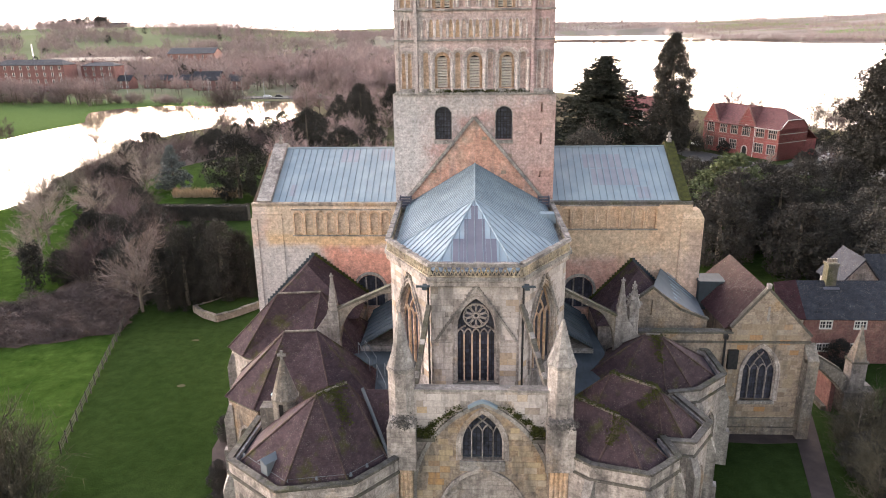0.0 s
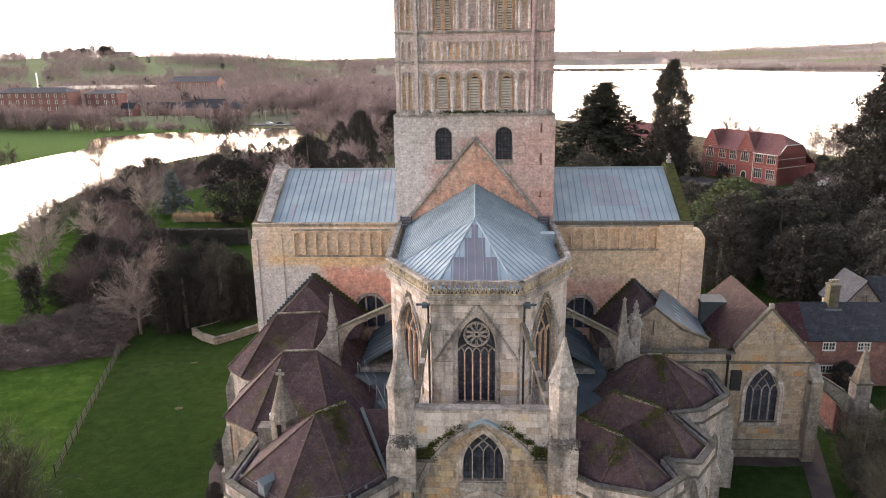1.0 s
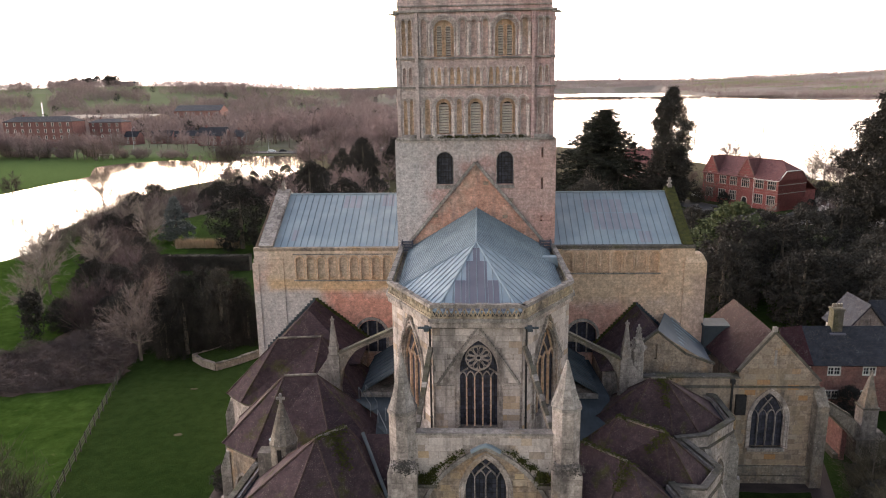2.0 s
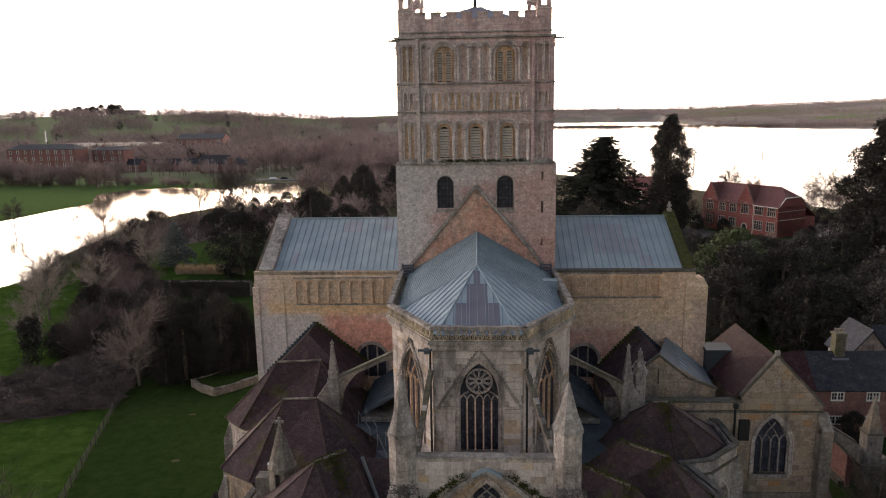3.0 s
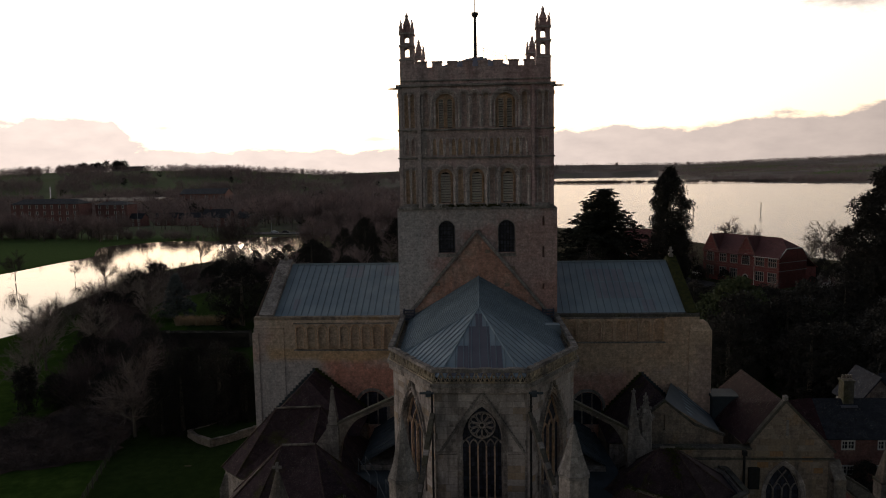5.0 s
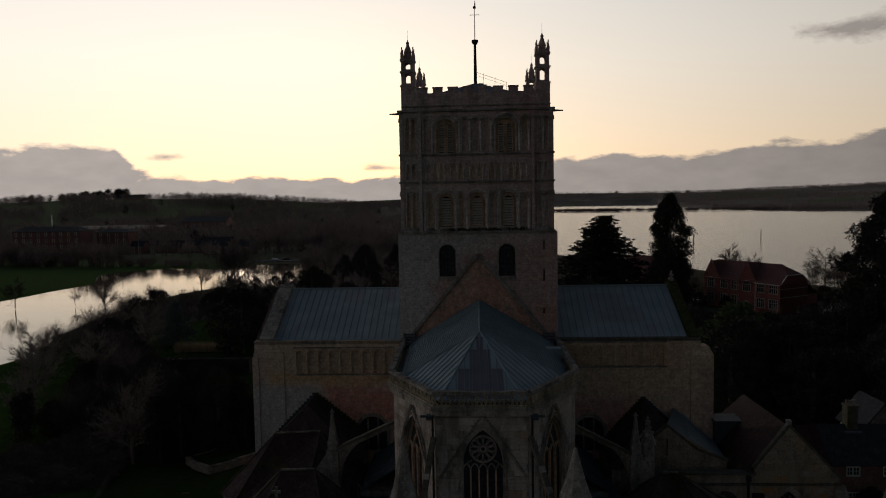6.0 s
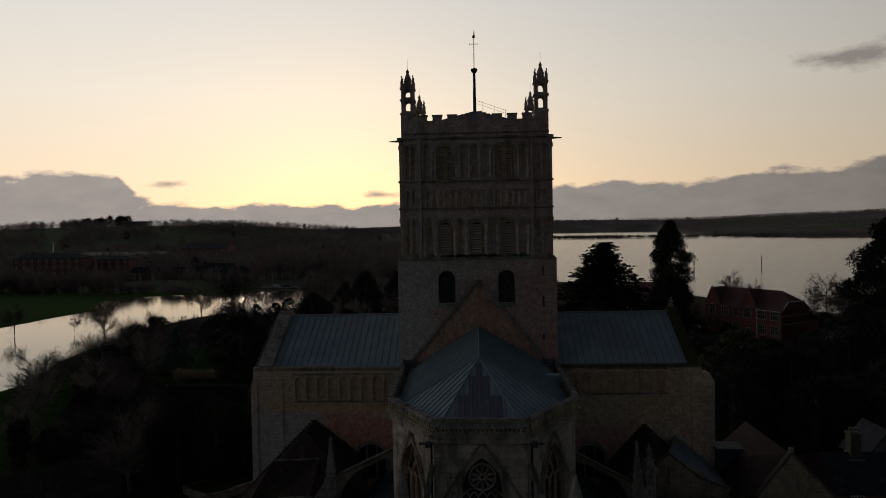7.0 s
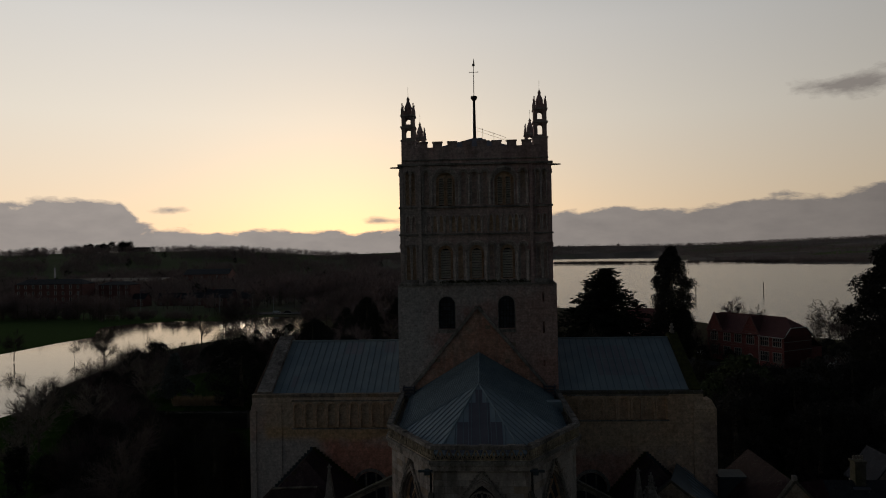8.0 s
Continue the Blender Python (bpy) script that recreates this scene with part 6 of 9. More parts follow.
# lead ventilator on the big chapel roof
vent = thing("roof_ventilator", (-12.1, -25.6, 8.0), "pale lead dormer ventilator on the tiled roof", "ventilator")
m = Matrix.Translation((-12.35, -25.3, 8.0)) @ Matrix.Rotation(radians(-38), 4, "Z")
bm = bmesh.new()
box(bm, -0.32, 0.32, -0.45, 1.2, -0.5, 0.42, m=m)
part("hood", bm, LEAD_MID, vent)
bm = bmesh.new()
slab(bm, [m @ Vector(p) for p in ((-0.4, -0.6, 0.38), (0, -0.6, 0.68), (0, 1.35, 0.68), (-0.4, 1.15, 0.38))], 0.06)
slab(bm, [m @ Vector(p) for p in ((0.4, -0.6, 0.38), (0, -0.6, 0.68), (0, 1.35, 0.68), (0.4, 1.15, 0.38))], 0.06)
part("cap", bm, LEAD_MID, vent)
# lead valley against the chapel and rails over the gutters
fl = thing("lead_valley", (-5.8, -22, 7), "pale lead valley strip between roof and pier", "flashing")
bm = bmesh.new()
beam(bm, (-7.2, -21.0, 10.9), (-5.2, -23.6, 7.4), 0.12, 6)
part("strip", bm, LEAD_MID, fl)
lean = thing("lean_to_roof", (-6.2, -20.5, 0), "small tiled lean-to beside the pier", "roof")
bm = bmesh.new()
slab(bm, [(-7.4, -20.6, 10.6), (-5.2, -20.6, 10.6), (-5.1, -23.2, 7.4), (-5.6, -23.2, 7.4)], 0.12)
part("roof_slope", bm, TILE, lean)
bm = bmesh.new()
prism(bm, [(-7.3, -20.5), (-5.2, -20.5), (-5.2, -22.9), (-5.6, -22.9)], 0, 7.2)
part("wall", bm, STONE, lean)
for lx, ly, lz, turn in ((-8.6, -12.8, 9.4, -50), (-6.6, -16.6, 9.4, -60)):
    rail = thing("access_ladder", (lx, ly, lz), "bent grey metal handrail over a lead walkway", "handrail", "roof handrails")
    m = Matrix.Translation((lx, ly, lz)) @ Matrix.Rotation(radians(turn), 4, "Z")
    for s in (-0.3, 0.3):
        for p, q in (((0, s, 0), (0, s, 1.0)), ((0, s, 1.0), (1.6, s, 0.2)), ((1.6, s, -0.8), (1.6, s, 0.2))):
            bm = bmesh.new()
            beam(bm, m @ Vector(p), m @ Vector(q), 0.025, 5)
            part("rail", bm, LEAD_MID, rail)
    bm = bmesh.new()
    box(bm, 0, 1.7, -0.3, 0.3, -0.35, -0.28, m=m)
    part("tread", bm, LEAD_GUTTER, rail)

# ---- vestry and north range ----
VY = -8.2
vest = thing("vestry", (24, -4, 0), "gabled ochre stone vestry with pointed window", "church wing")
bm = bmesh.new()
vm = Matrix.Translation((0, VY, 0))
vl = pointed(23.7, 3.1, 2.75, 8.0, 9, 0.85)
pierced(bm, [(21.1, 0), (27.45, 0), (27.45, 9.0), (23.65, 13.05), (21.1, 9.7)], [(vl, 0.35, False)], vm)
part("gable_wall", bm, STONE_WARM, vest)
tracery(vm, vest, 23.7, 3.1, 2.75, 8.0, 4, False, 0.28, "four-light pointed vestry window", STONE_GREY)
bm = bmesh.new()
box(bm, 21.1, 27.45, VY + 0.35, VY + 0.5, 0, 2.9)
box(bm, 21.1, 27.45, -7.6, 1.5, 0, 8.9)
part("rear_mass", bm, STONE_WARM, vest)
part("string_course", boxed(13.2, 27.5, VY - 0.14, VY + 0.05, 8.4, 8.56), STONE_COPE, vest)
part("plinth", boxed(21.0, 27.5, VY - 0.2, VY + 0.1, 0, 1.5), STONE_TUR, vest)
part("plinth", boxed(21.0, 27.55, VY - 0.35, VY + 0.1, 0, 0.7), STONE_TUR, vest)
bm = bmesh.new()
slab(bm, [(20.4, VY - 1.5, 0.03), (24, VY - 1.75, 0.03), (28.6, VY - 1.4, 0.03), (28.8, VY, 0.03), (20.4, VY, 0.03)], 0.06)
tagged(part("soil", bm, PATH_MAT, None), "bare brown soil strip at the vestry foot", "ground", kind="structure")
bm = bmesh.new()
slab(bm, [(-21.9, -9.2, 0.03), (-21.8, -12.0, 0.03), (-20.3, -16.2, 0.03), (-19.2, -18.6, 0.03), (-17.5, -18.6, 0.03), (-18.5, -12.0, 0.03), (-20.4, -9.2, 0.03)], 0.06)
tagged(part("soil", bm, PATH_MAT, None), "bare brown soil strip at the chapel foot", "ground", kind="structure")
part("sill", boxed(22.2, 25.2, VY - 0.15, VY + 0.2, 2.8, 3.1), STONE_GREY, vest)
for px in (27.5,):
    bm = bmesh.new()
    box(bm, px - 0.45, px + 0.45, VY - 1.0, VY + 0.6, 0, 7.2)
    slab(bm, [(px - 0.45, VY - 1.0, 7.2), (px + 0.45, VY - 1.0, 7.2), (px + 0.45, VY + 0.1, 8.4), (px - 0.45, VY + 0.1, 8.4)], 0.6)
    part("corner_buttress", bm, STONE_TUR, vest, "dark-topped corner buttress")
bm = bmesh.new()
slab(bm, [(23.65, VY + 0.3, 13.0), (20.6, VY + 0.3, 9.55), (20.6, 3.0, 9.0), (24.4, 3.0, 12.4)], 0.14)
part("roof_slope", bm, TILE_MAROON, vest, "maroon clay tiled roof")
bm = bmesh.new()
slab(bm, [(23.65, VY + 0.3, 13.0), (27.6, VY + 0.3, 8.9), (27.9, 3.0, 8.6), (24.4, 3.0, 12.4)], 0.14)
part("roof_slope", bm, TILE_MAROON, vest)
for x, z in ((21.0, 9.75), (27.55, 9.0)):
    bm = bmesh.new()
    bar(bm, [(23.65, 13.12), (x, z)], 0.2, 0.45, Matrix.Translation((0, VY - 0.06, 0)))
    part("gable_coping", bm, STONE_COPE, vest)
bm = bmesh.new()
box(bm, 23.5, 23.8, VY - 0.05, VY + 0.3, 13.05, 13.5)
part("finial", bm, STONE_GREY, vest)
part("niche", boxed(23.75, 23.95, VY - 0.02, VY + 0.1, 10.3, 11.6), STONE_GREY, vest, "narrow gable loop")
# the long low wall between the chapels and the vestry, with its own gable behind
part("link_wall", boxed(13.2, 21.1, VY, VY + 0.6, 0, 9.2), STONE_WARM, vest)
part("link_coping", boxed(13.2, 21.2, VY - 0.1, VY + 0.7, 9.2, 9.36), STONE_COPE, vest)
bm = bmesh.new()
pierced(bm, [(13.0, 8.0), (19.7, 8.0), (19.7, 9.5), (15.0, 12.35), (13.0, 10.7)], [([(14.85, 10.0), (15.05, 10.0), (15.05, 11.3), (14.85, 11.3)], 0.2, True)], Matrix.Translation((0, -6.2, 0)))
part("inner_gable", bm, STONE_WARM, vest, "ochre gable with a slit behind the wall")
bm = bmesh.new()
bar(bm, [(12.9, 10.75), (15.0, 12.45), (17.4, 10.5), (19.8, 9.6)], 0.2, 0.4, Matrix.Translation((0, -6.3, 0)))
part("gable_coping", bm, STONE_COPE, vest)
bm = bmesh.new()
slab(bm, [(15.0, -6.0, 12.3), (19.8, -6.0, 9.4), (20.4, -0.6, 9.4), (17.0, -0.6, 12.2)], 0.1)
lr = part("lead_slope", bm, LEAD_MID, vest, "grey lead roof slope")
rolls(lr, "lead_roll", LEAD, (17.0, -6.0, 11.1), (20.4, -0.6, 9.45), (17.0, -6.0, 11.1), (17.6, -0.6, 11.8), 0.9, 0.04)
bm = bmesh.new()
box(bm, 20.4, 22.5, -1.4, 0.4, 8.5, 11.1)
box(bm, 20.3, 22.7, -1.6, 0.6, 11.1, 11.3)
part("lead_house", bm, LEAD_GUTTER, vest, "square lead-clad roof hatch")
bm = bmesh.new()
beam(bm, (20.6, VY - 0.15, 4.0), (20.6, VY - 0.15, 9.0), 0.09, 6)
box(bm, 20.45, 20.75, VY - 0.35, VY, 8.8, 9.2)
part("rain_pipe", bm, IRON, vest)
# black block set on the wall in place of an opening's shade
part("dark_opening", boxed(20.95, 21.75, VY - 0.3, VY - 0.02, 6.1, 7.8), IRON, vest, "black block standing for the dark of a wall opening")

# ---- brick cottage range ----
cot = thing("cottage", (40, 8, 0), "pink brick cottage with slate roof and stone chimney", "house")
CY = 5.0
bm = bmesh.new()
wins = []
for cx in (35.5, 38.9):
    for v in (1.35, 3.85):
        wins.append((cx, v))
cm = Matrix.Translation((0, CY, 0))
pierced(bm, [(33.4, 0), (47, 0), (47, 5.1), (33.4, 5.1)], [([(a - 0.6, v), (a + 0.6, v), (a + 0.6, v + 0.85), (a - 0.6, v + 0.85)], 0.15, False) for a, v in wins] + [([(42.2, 2.0), (43.6, 2.0), (43.6, 4.2), (42.2, 4.2)], 0.15, False)], cm)
box(bm, 33.4, 47, CY + 0.16, 11.0, 0, 5.0)
part("wall", bm, BRICK_PINK, cot)
for a, v, hw, hh in [(a, v, 0.6, 0.85) for a, v in wins] + [(42.9, 2.0, 0.7, 2.2)]:
    fr = bmesh.new()
    bar(fr, [(a - hw, v), (a + hw, v), (a + hw, v + hh), (a - hw, v + hh)], 0.16, 0.12, cm, True, -0.04)
    wn = part("window", fr, PAINT, cot, "white-framed casement window")
    part("pane", boxed(a - hw, a + hw, 0.1, 0.13, v, v + hh, m=cm), PANE, wn)
    part("mullion", boxed(a - 0.05, a + 0.05, 0.0, 0.1, v, v + hh, m=cm), PAINT, wn)
    for q in (-0.5, 0.5):
        part("glazing_bar", boxed(a + q * hw - 0.02, a + q * hw + 0.02, 0.04, 0.1, v, v + hh, m=cm), PAINT, wn)
    part("glazing_bar", boxed(a - hw, a + hw, 0.04, 0.1, v + hh / 2 - 0.02, v + hh / 2 + 0.02, m=cm), PAINT, wn)
bm = bmesh.new()
slab(bm, [(33.2, CY - 0.3, 4.95), (47, CY - 0.3, 4.95), (47, 8.0, 7.95), (33.2, 8.0, 7.95)], 0.14)
part("roof", bm, SLATE, cot, "blue-grey slate roof")
bm = bmesh.new()
slab(bm, [(33.2, 11.3, 4.95), (47, 11.3, 4.95), (47, 8.0, 7.95), (33.2, 8.0, 7.95)], 0.14)
part("roof", bm, SLATE, cot)
bm = bmesh.new()
slab(bm, [(33.3, CY - 0.4, 5.0), (33.3, 8.0, 8.0), (31.2, 8.4, 7.6), (31.0, CY + 0.2, 5.0)], 0.14)
part("red_roof", bm, TILE_MAROON, cot, "red clay tiled end roof")
part("end_wall", boxed(31.0, 33.4, CY + 0.3, 10.5, 0, 5.0), STONE_GREY, cot)
bm = bmesh.new()
box(bm, 36.15, 37.15, 7.5, 8.5, 7.0, 9.7)
box(bm, 36.07, 37.23, 7.42, 8.58, 9.7, 9.9)
ch = part("chimney", bm, STONE_COPE, cot, "square stone chimney stack")
part("flashing", boxed(35.85, 37.45, 7.2, 7.4, 7.15, 7.42), LEAD_DARK, ch)
for k in range(4):
    bm = bmesh.new()
    prism(bm, ring(36.25 + 0.27 * k, 8.0, 0.12, 8), 10.0, 10.35, 0.85)
    part("chimney_pot", bm, STONE_TUR, ch)
far_c = thing("cottage", (46, 19, 0), "rendered gabled house with slate roof behind", "house")
bm = bmesh.new()
pierced(bm, [(42.0, 0), (46.8, 0), (46.8, 4.6), (44.4, 7.6), (42.0, 4.6)], [([(44.0, 5.0), (44.8, 5.0), (44.8, 6.1), (44.0, 6.1)], 0.2, True)], Matrix.Translation((0, 16.0, 0)))
box(bm, 42.1, 46.7, 16.3, 20.5, 0, 4.5)
box(bm, 46.7, 56, 17.0, 21.0, 0, 4.4)
part("wall", bm, STONE_GREY, far_c)
for s_ in (-1, 1):
    bm = bmesh.new()
    slab(bm, [(44.4, 15.6, 7.75), (44.4 + s_ * 2.7, 15.6, 4.4), (44.4 + s_ * 2.7, 20.9, 4.4), (44.4, 20.9, 7.75)], 0.15)
    part("roof", bm, SLATE, far_c)
for y_ in (16.6, 21.4):
    bm = bmesh.new()
    slab(bm, [(46.0, y_, 4.3), (56, y_, 4.3), (56, 19.0, 7.3), (46.0, 19.0, 7.3)], 0.15)
    part("roof", bm, SLATE, far_c)
# passage beside the vestry: half arch down to a spired pier, brick wall and steps behind it
half_arch = thing("flying_buttress", (31, -5.3, 0), "lichened stone half arch from vestry to spired pier", "buttress")
ga, gb = Vector((27.4, -6.3, 0)), Vector((33.1, -4.3, 0))
soffit = [(0.0, 6.0), (0.15, 5.75), (0.3, 5.3), (0.45, 4.7), (0.6, 3.9), (0.75, 3.05), (0.88, 2.2), (1.0, 1.3)]
crown = [(1.0, 3.0), (0.83, 4.1), (0.5, 5.4), (0.0, 7.1)]
bm = bmesh.new()
slab(bm, [ga.lerp(gb, u) + Vector((0, 0, z)) for u, z in soffit + crown], 0.5)
part("arch_wall", bm, STONE_TUR, half_arch)
for (u0, z0), (u1, z1) in zip(soffit, soffit[1:]):
    bm = bmesh.new()
    beam(bm, ga.lerp(gb, u0) + Vector((0.06, -0.16, z0 + 0.06)), ga.lerp(gb, u1) + Vector((0.06, -0.16, z1 + 0.06)), 0.14, 6)
    part("arch_stone", bm, STONE_GREY, half_arch, "pale arch moulding")
for (u0, z0), (u1, z1) in zip(crown, crown[1:]):
    for n in range(4):
        a, b = ga.lerp(gb, u0) + Vector((-0.08, 0.2, z0)), ga.lerp(gb, u1) + Vector((-0.08, 0.2, z1))
        bm = bmesh.new()
        beam(bm, a.lerp(b, n / 4 + 0.01), a.lerp(b, n / 4 + 0.24), 0.36, 4)
        part("cope_stone", bm, STONE_COPE, half_arch, "dark lichened coping stone")
brick_wall = thing("passage_wall", (33, -2, 0), "red brick wall along the stepped passage", "wall")
part("wall", boxed(31.7, 32.1, -4.6, 2.6, 0, 3.0), BRICK_DULL, brick_wall)
part("coping", boxed(31.62, 32.18, -4.7, 2.6, 3.0, 3.12), STONE_COPE, brick_wall)
part("kerb", boxed(31.25, 31.7, -4.4, 1.0, 0, 0.42), STONE_COPE, brick_wall, "dark stone kerb at the wall foot")
steps = thing("passage_steps", (30.6, 0.6, 0), "dark stone steps climbing between the walls", "steps")
for n in range(5):
    part("step", boxed(28.4, 31.25, -0.6 + 0.32 * n, 2.6, 0.18 * n, 0.18 * (n + 1) - 0.01), STONE_COPE, steps)
spire = thing("stone_spirelet", (33.7, -4.4, 0), "lichened stone spirelet on a square rubble pier", "pinnacle")
part("rubble_base", boxed(32.7, 35.4, -5.1, -3.5, 0, 2.2), STONE_TUR, spire)
part("base_slope", boxed(32.7, 35.4, -5.1, -3.5, 2.2, 2.7, taper=0.35), STONE_TUR, spire)
part("pier", boxed(33.0, 34.3, -5.0, -3.8, 2.2, 5.0), STONE_GREY, spire)
part("string_course", boxed(32.92, 34.38, -5.08, -3.72, 4.95, 5.12), STONE_COPE, spire)
bm = bmesh.new()
prism(bm, ring(33.65, -4.4, 0.82, 4, math.pi / 4), 5.1, 8.1, 0.1)
part("spire", bm, STONE_TUR, spire)
bm = bmesh.new()
prism(bm, ring(33.65, -4.4, 0.16, 6), 7.95, 8.3, 0.6)
part("finial", bm, STONE_TUR, spire)

# ---- plants ----


def mesh_of(name, verts, tris, mat):
    """A mesh of loose triangles from arrays."""
    me = bpy.data.meshes.new(name)
    n, k = len(verts), len(tris)
    me.vertices.add(n)
    me.vertices.foreach_set("co", np.asarray(verts, np.float32).ravel())
    me.loops.add(3 * k)
    me.loops.foreach_set("vertex_index", np.asarray(tris, np.int32).ravel())
    me.polygons.add(k)
    me.polygons.foreach_set("loop_start", np.arange(0, 3 * k, 3, dtype=np.int32))
    me.update(calc_edges=True)
    me.materials.append(mat)
    return me


def blades(base, tip, width, rng):
    """Slim triangles from base to tip, turned at random about their length."""
    d = tip - base
    side = np.cross(d, rng.normal(size=d.shape))
    side /= np.linalg.norm(side, axis=1, keepdims=True) + 1e-9
    w = np.asarray(width).reshape(-1, 1) / 2
    v = np.stack([base - side * w, base + side * w, tip], 1).reshape(-1, 3)
    return v, np.arange(len(v)).reshape(-1, 3)


def leaf_cloud(centres, radius, size, per, rng, flat=1.0, up=0.0):
    """Clumps of small leaf triangles round many centres."""
    c = np.repeat(np.asarray(centres), per, 0)
    r = np.repeat(np.broadcast_to(radius, len(centres)), per)[:, None]
    off = rng.normal(size=c.shape)
    off /= np.linalg.norm(off, axis=1, keepdims=True) + 1e-9
    off *= rng.random((len(c), 1)) ** 0.45 * r
    off[:, 2] *= flat
    p = c + off
    aim = off / (np.linalg.norm(off, axis=1, keepdims=True) + 1e-9) + rng.normal(size=c.shape) * 0.6
    aim[:, 2] = aim[:, 2] * max(flat, 0.35) + up
    aim /= np.linalg.norm(aim, axis=1, keepdims=True) + 1e-9
    s = size * rng.uniform(0.6, 1.4, (len(c), 1))
    return blades(p - aim * s * 0.5, p + aim * s, (s * 0.7).ravel(), rng)


def joined(sets):
    vs, ts, n = [], [], 0
    for v, t in sets:
        vs.append(v)
        ts.append(t + n)
        n += len(v)
    return np.concatenate(vs), np.concatenate(ts)


def bare_meshes(seed, h, spread, twigs, mat_t, stems=1, droop=0.0, fine=1.0):
    """Trunk with limbs, and a fine crown of branches and twigs, as two meshes with the foot at 0."""
    rng = np.random.default_rng(seed)
    rnd = random.Random(seed)
    bm = bmesh.new()
    limbs = []
    for s in range(stems):
        if stems == 1:
            tip = Vector((rnd.uniform(-0.06, 0.06) * h, rnd.uniform(-0.06, 0.06) * h, h * 0.8))
            mid = tip * 0.45 + Vector((rnd.uniform(-0.02, 0.02) * h, 0, 0))
            beam(bm, (0, 0, -0.3), mid, h * 0.02, 6, h * 0.014)
            beam(bm, mid, tip, h * 0.014, 5, h * 0.003)
            for k in range(16):
                f = rnd.uniform(0.22, 0.98)
                p = Vector((0, 0, 0)).lerp(mid, f / 0.45) if f < 0.45 else mid.lerp(tip, (f - 0.45) / 0.55)
                a = rnd.uniform(0, 2 * math.pi)
                L = h * (0.5 - 0.26 * f) * rnd.uniform(0.75, 1.15)
                d = Vector((math.cos(a) * spread, math.sin(a) * spread, 0.55 + 0.75 * f)).normalized()
                limbs.append((p, p + d * L, h * 0.008 * (1.25 - f)))
        else:
            a = rnd.uniform(0, 2 * math.pi)
            q = rnd.random() ** 0.6
            d = Vector((math.cos(a) * spread * q, math.sin(a) * spread * q, 1.0)).normalized()
            p = Vector((math.cos(a) * 0.3 * q, math.sin(a) * 0.3 * q, -0.2))
            limbs.append((p, p + d * h * rnd.uniform(0.65, 1.0) * (1.0 - 0.2 * q), h * 0.006))
    for p, e, r in limbs:
        beam(bm, p, e, r, 4, r * 0.25)
    trunk = bpy.data.meshes.new("trunk")
    bm.to_mesh(trunk)
    bm.free()
    trunk.materials.append(BARK)
    p = np.array([tuple(l[0]) for l in limbs])
    e = np.array([tuple(l[1]) for l in limbs])
    sets = []

    def shoots(p, e, per, lo, ratio, bend, width):
        n = len(p)
        f = lo + (1 - lo) * rng.random((n * per, 1))
        P, E = np.repeat(p, per, 0), np.repeat(e, per, 0)
        L = np.linalg.norm(E - P, axis=1, keepdims=True)
        d = (E - P) / (L + 1e-9) + rng.normal(size=P.shape) * bend
        d[:, 2] += 0.18 - droop
        d /= np.linalg.norm(d, axis=1, keepdims=True)
        b = P + (E - P) * f
        t = b + d * L * ratio * rng.uniform(0.55, 1.3, (n * per, 1))
        t[:, 2] = np.maximum(t[:, 2], 0.1)
        sets.append(blades(b, t, np.full(n * per, width), rng))
        return b, t

    one = max(4, int(twigs / len(limbs) / 34))
    b1, t1 = shoots(p, e, one, 0.2, 0.5, 0.5, h * 0.012 * fine)
    b2, t2 = shoots(b1, t1, 4, 0.15, 0.55, 0.55, h * 0.0085 * fine)
    b3, t3 = shoots(b2, t2, 2, 0.2, 0.65, 0.6, h * 0.0068 * fine)
    v, t = joined(sets)
    return trunk, mesh_of("crown", v, t, mat_t)


def plant(name, trunk, crown, x, y, label, category, group="", scale=1.0, turn=0.0, z=0.0):
    ob = thing(name, (x, y, z), label, category, group)
    ob.rotation_euler = (0, 0, turn)
    ob.scale = (scale, scale, scale)
    for nm, me in (("trunk", trunk), ("crown", crown)):
        if me is not None:
            o = new(nm, me)
            o.parent = ob
    return ob


def trunk_only(h, r):
    bm = bmesh.new()
    beam(bm, (0, 0, -0.3), (0, 0, h * 0.5), r, 7, r * 0.7)
    beam(bm, (0, 0, h * 0.5), (0, 0, h * 0.95), r * 0.7, 6, r * 0.12)
    me = bpy.data.meshes.new("trunk")
    bm.to_mesh(me)
    bm.free()
    me.materials.append(BARK)
    return me


def evergreen_crown(seed, h, profile, clumps, size, mat, low=0.08, gaps=0.0, per=22, flat=1.0, rad=0.085, up=0.0):
    """A crown of clumps inside a profile of radius over height, with gaps where a noise runs low."""
    rng = np.random.default_rng(seed)
    cs, rs = [], []
    while len(cs) < clumps:
        f = low + (1 - low) * rng.random()
        R = profile(f) * h
        a = rng.random() * 2 * math.pi
        q = R * rng.random() ** 0.35
        p = Vector((q * math.cos(a), q * math.sin(a), f * h))
        if gaps and noise.noise(p * (3.2 / h * 2.4) + Vector((seed, 0, 0))) < gaps:
            continue
        lump = 1.0 + 0.28 * noise.noise(p * (6.0 / h) + Vector((0, seed, 3)))
        cs.append((p.x * lump, p.y * lump, p.z))
        rs.append(h * rad * rng.uniform(0.6, 1.25))
    v, t = leaf_cloud(np.array(cs), np.array(rs), size, per, rng, flat, up)
    return mesh_of("crown", v, t, mat)


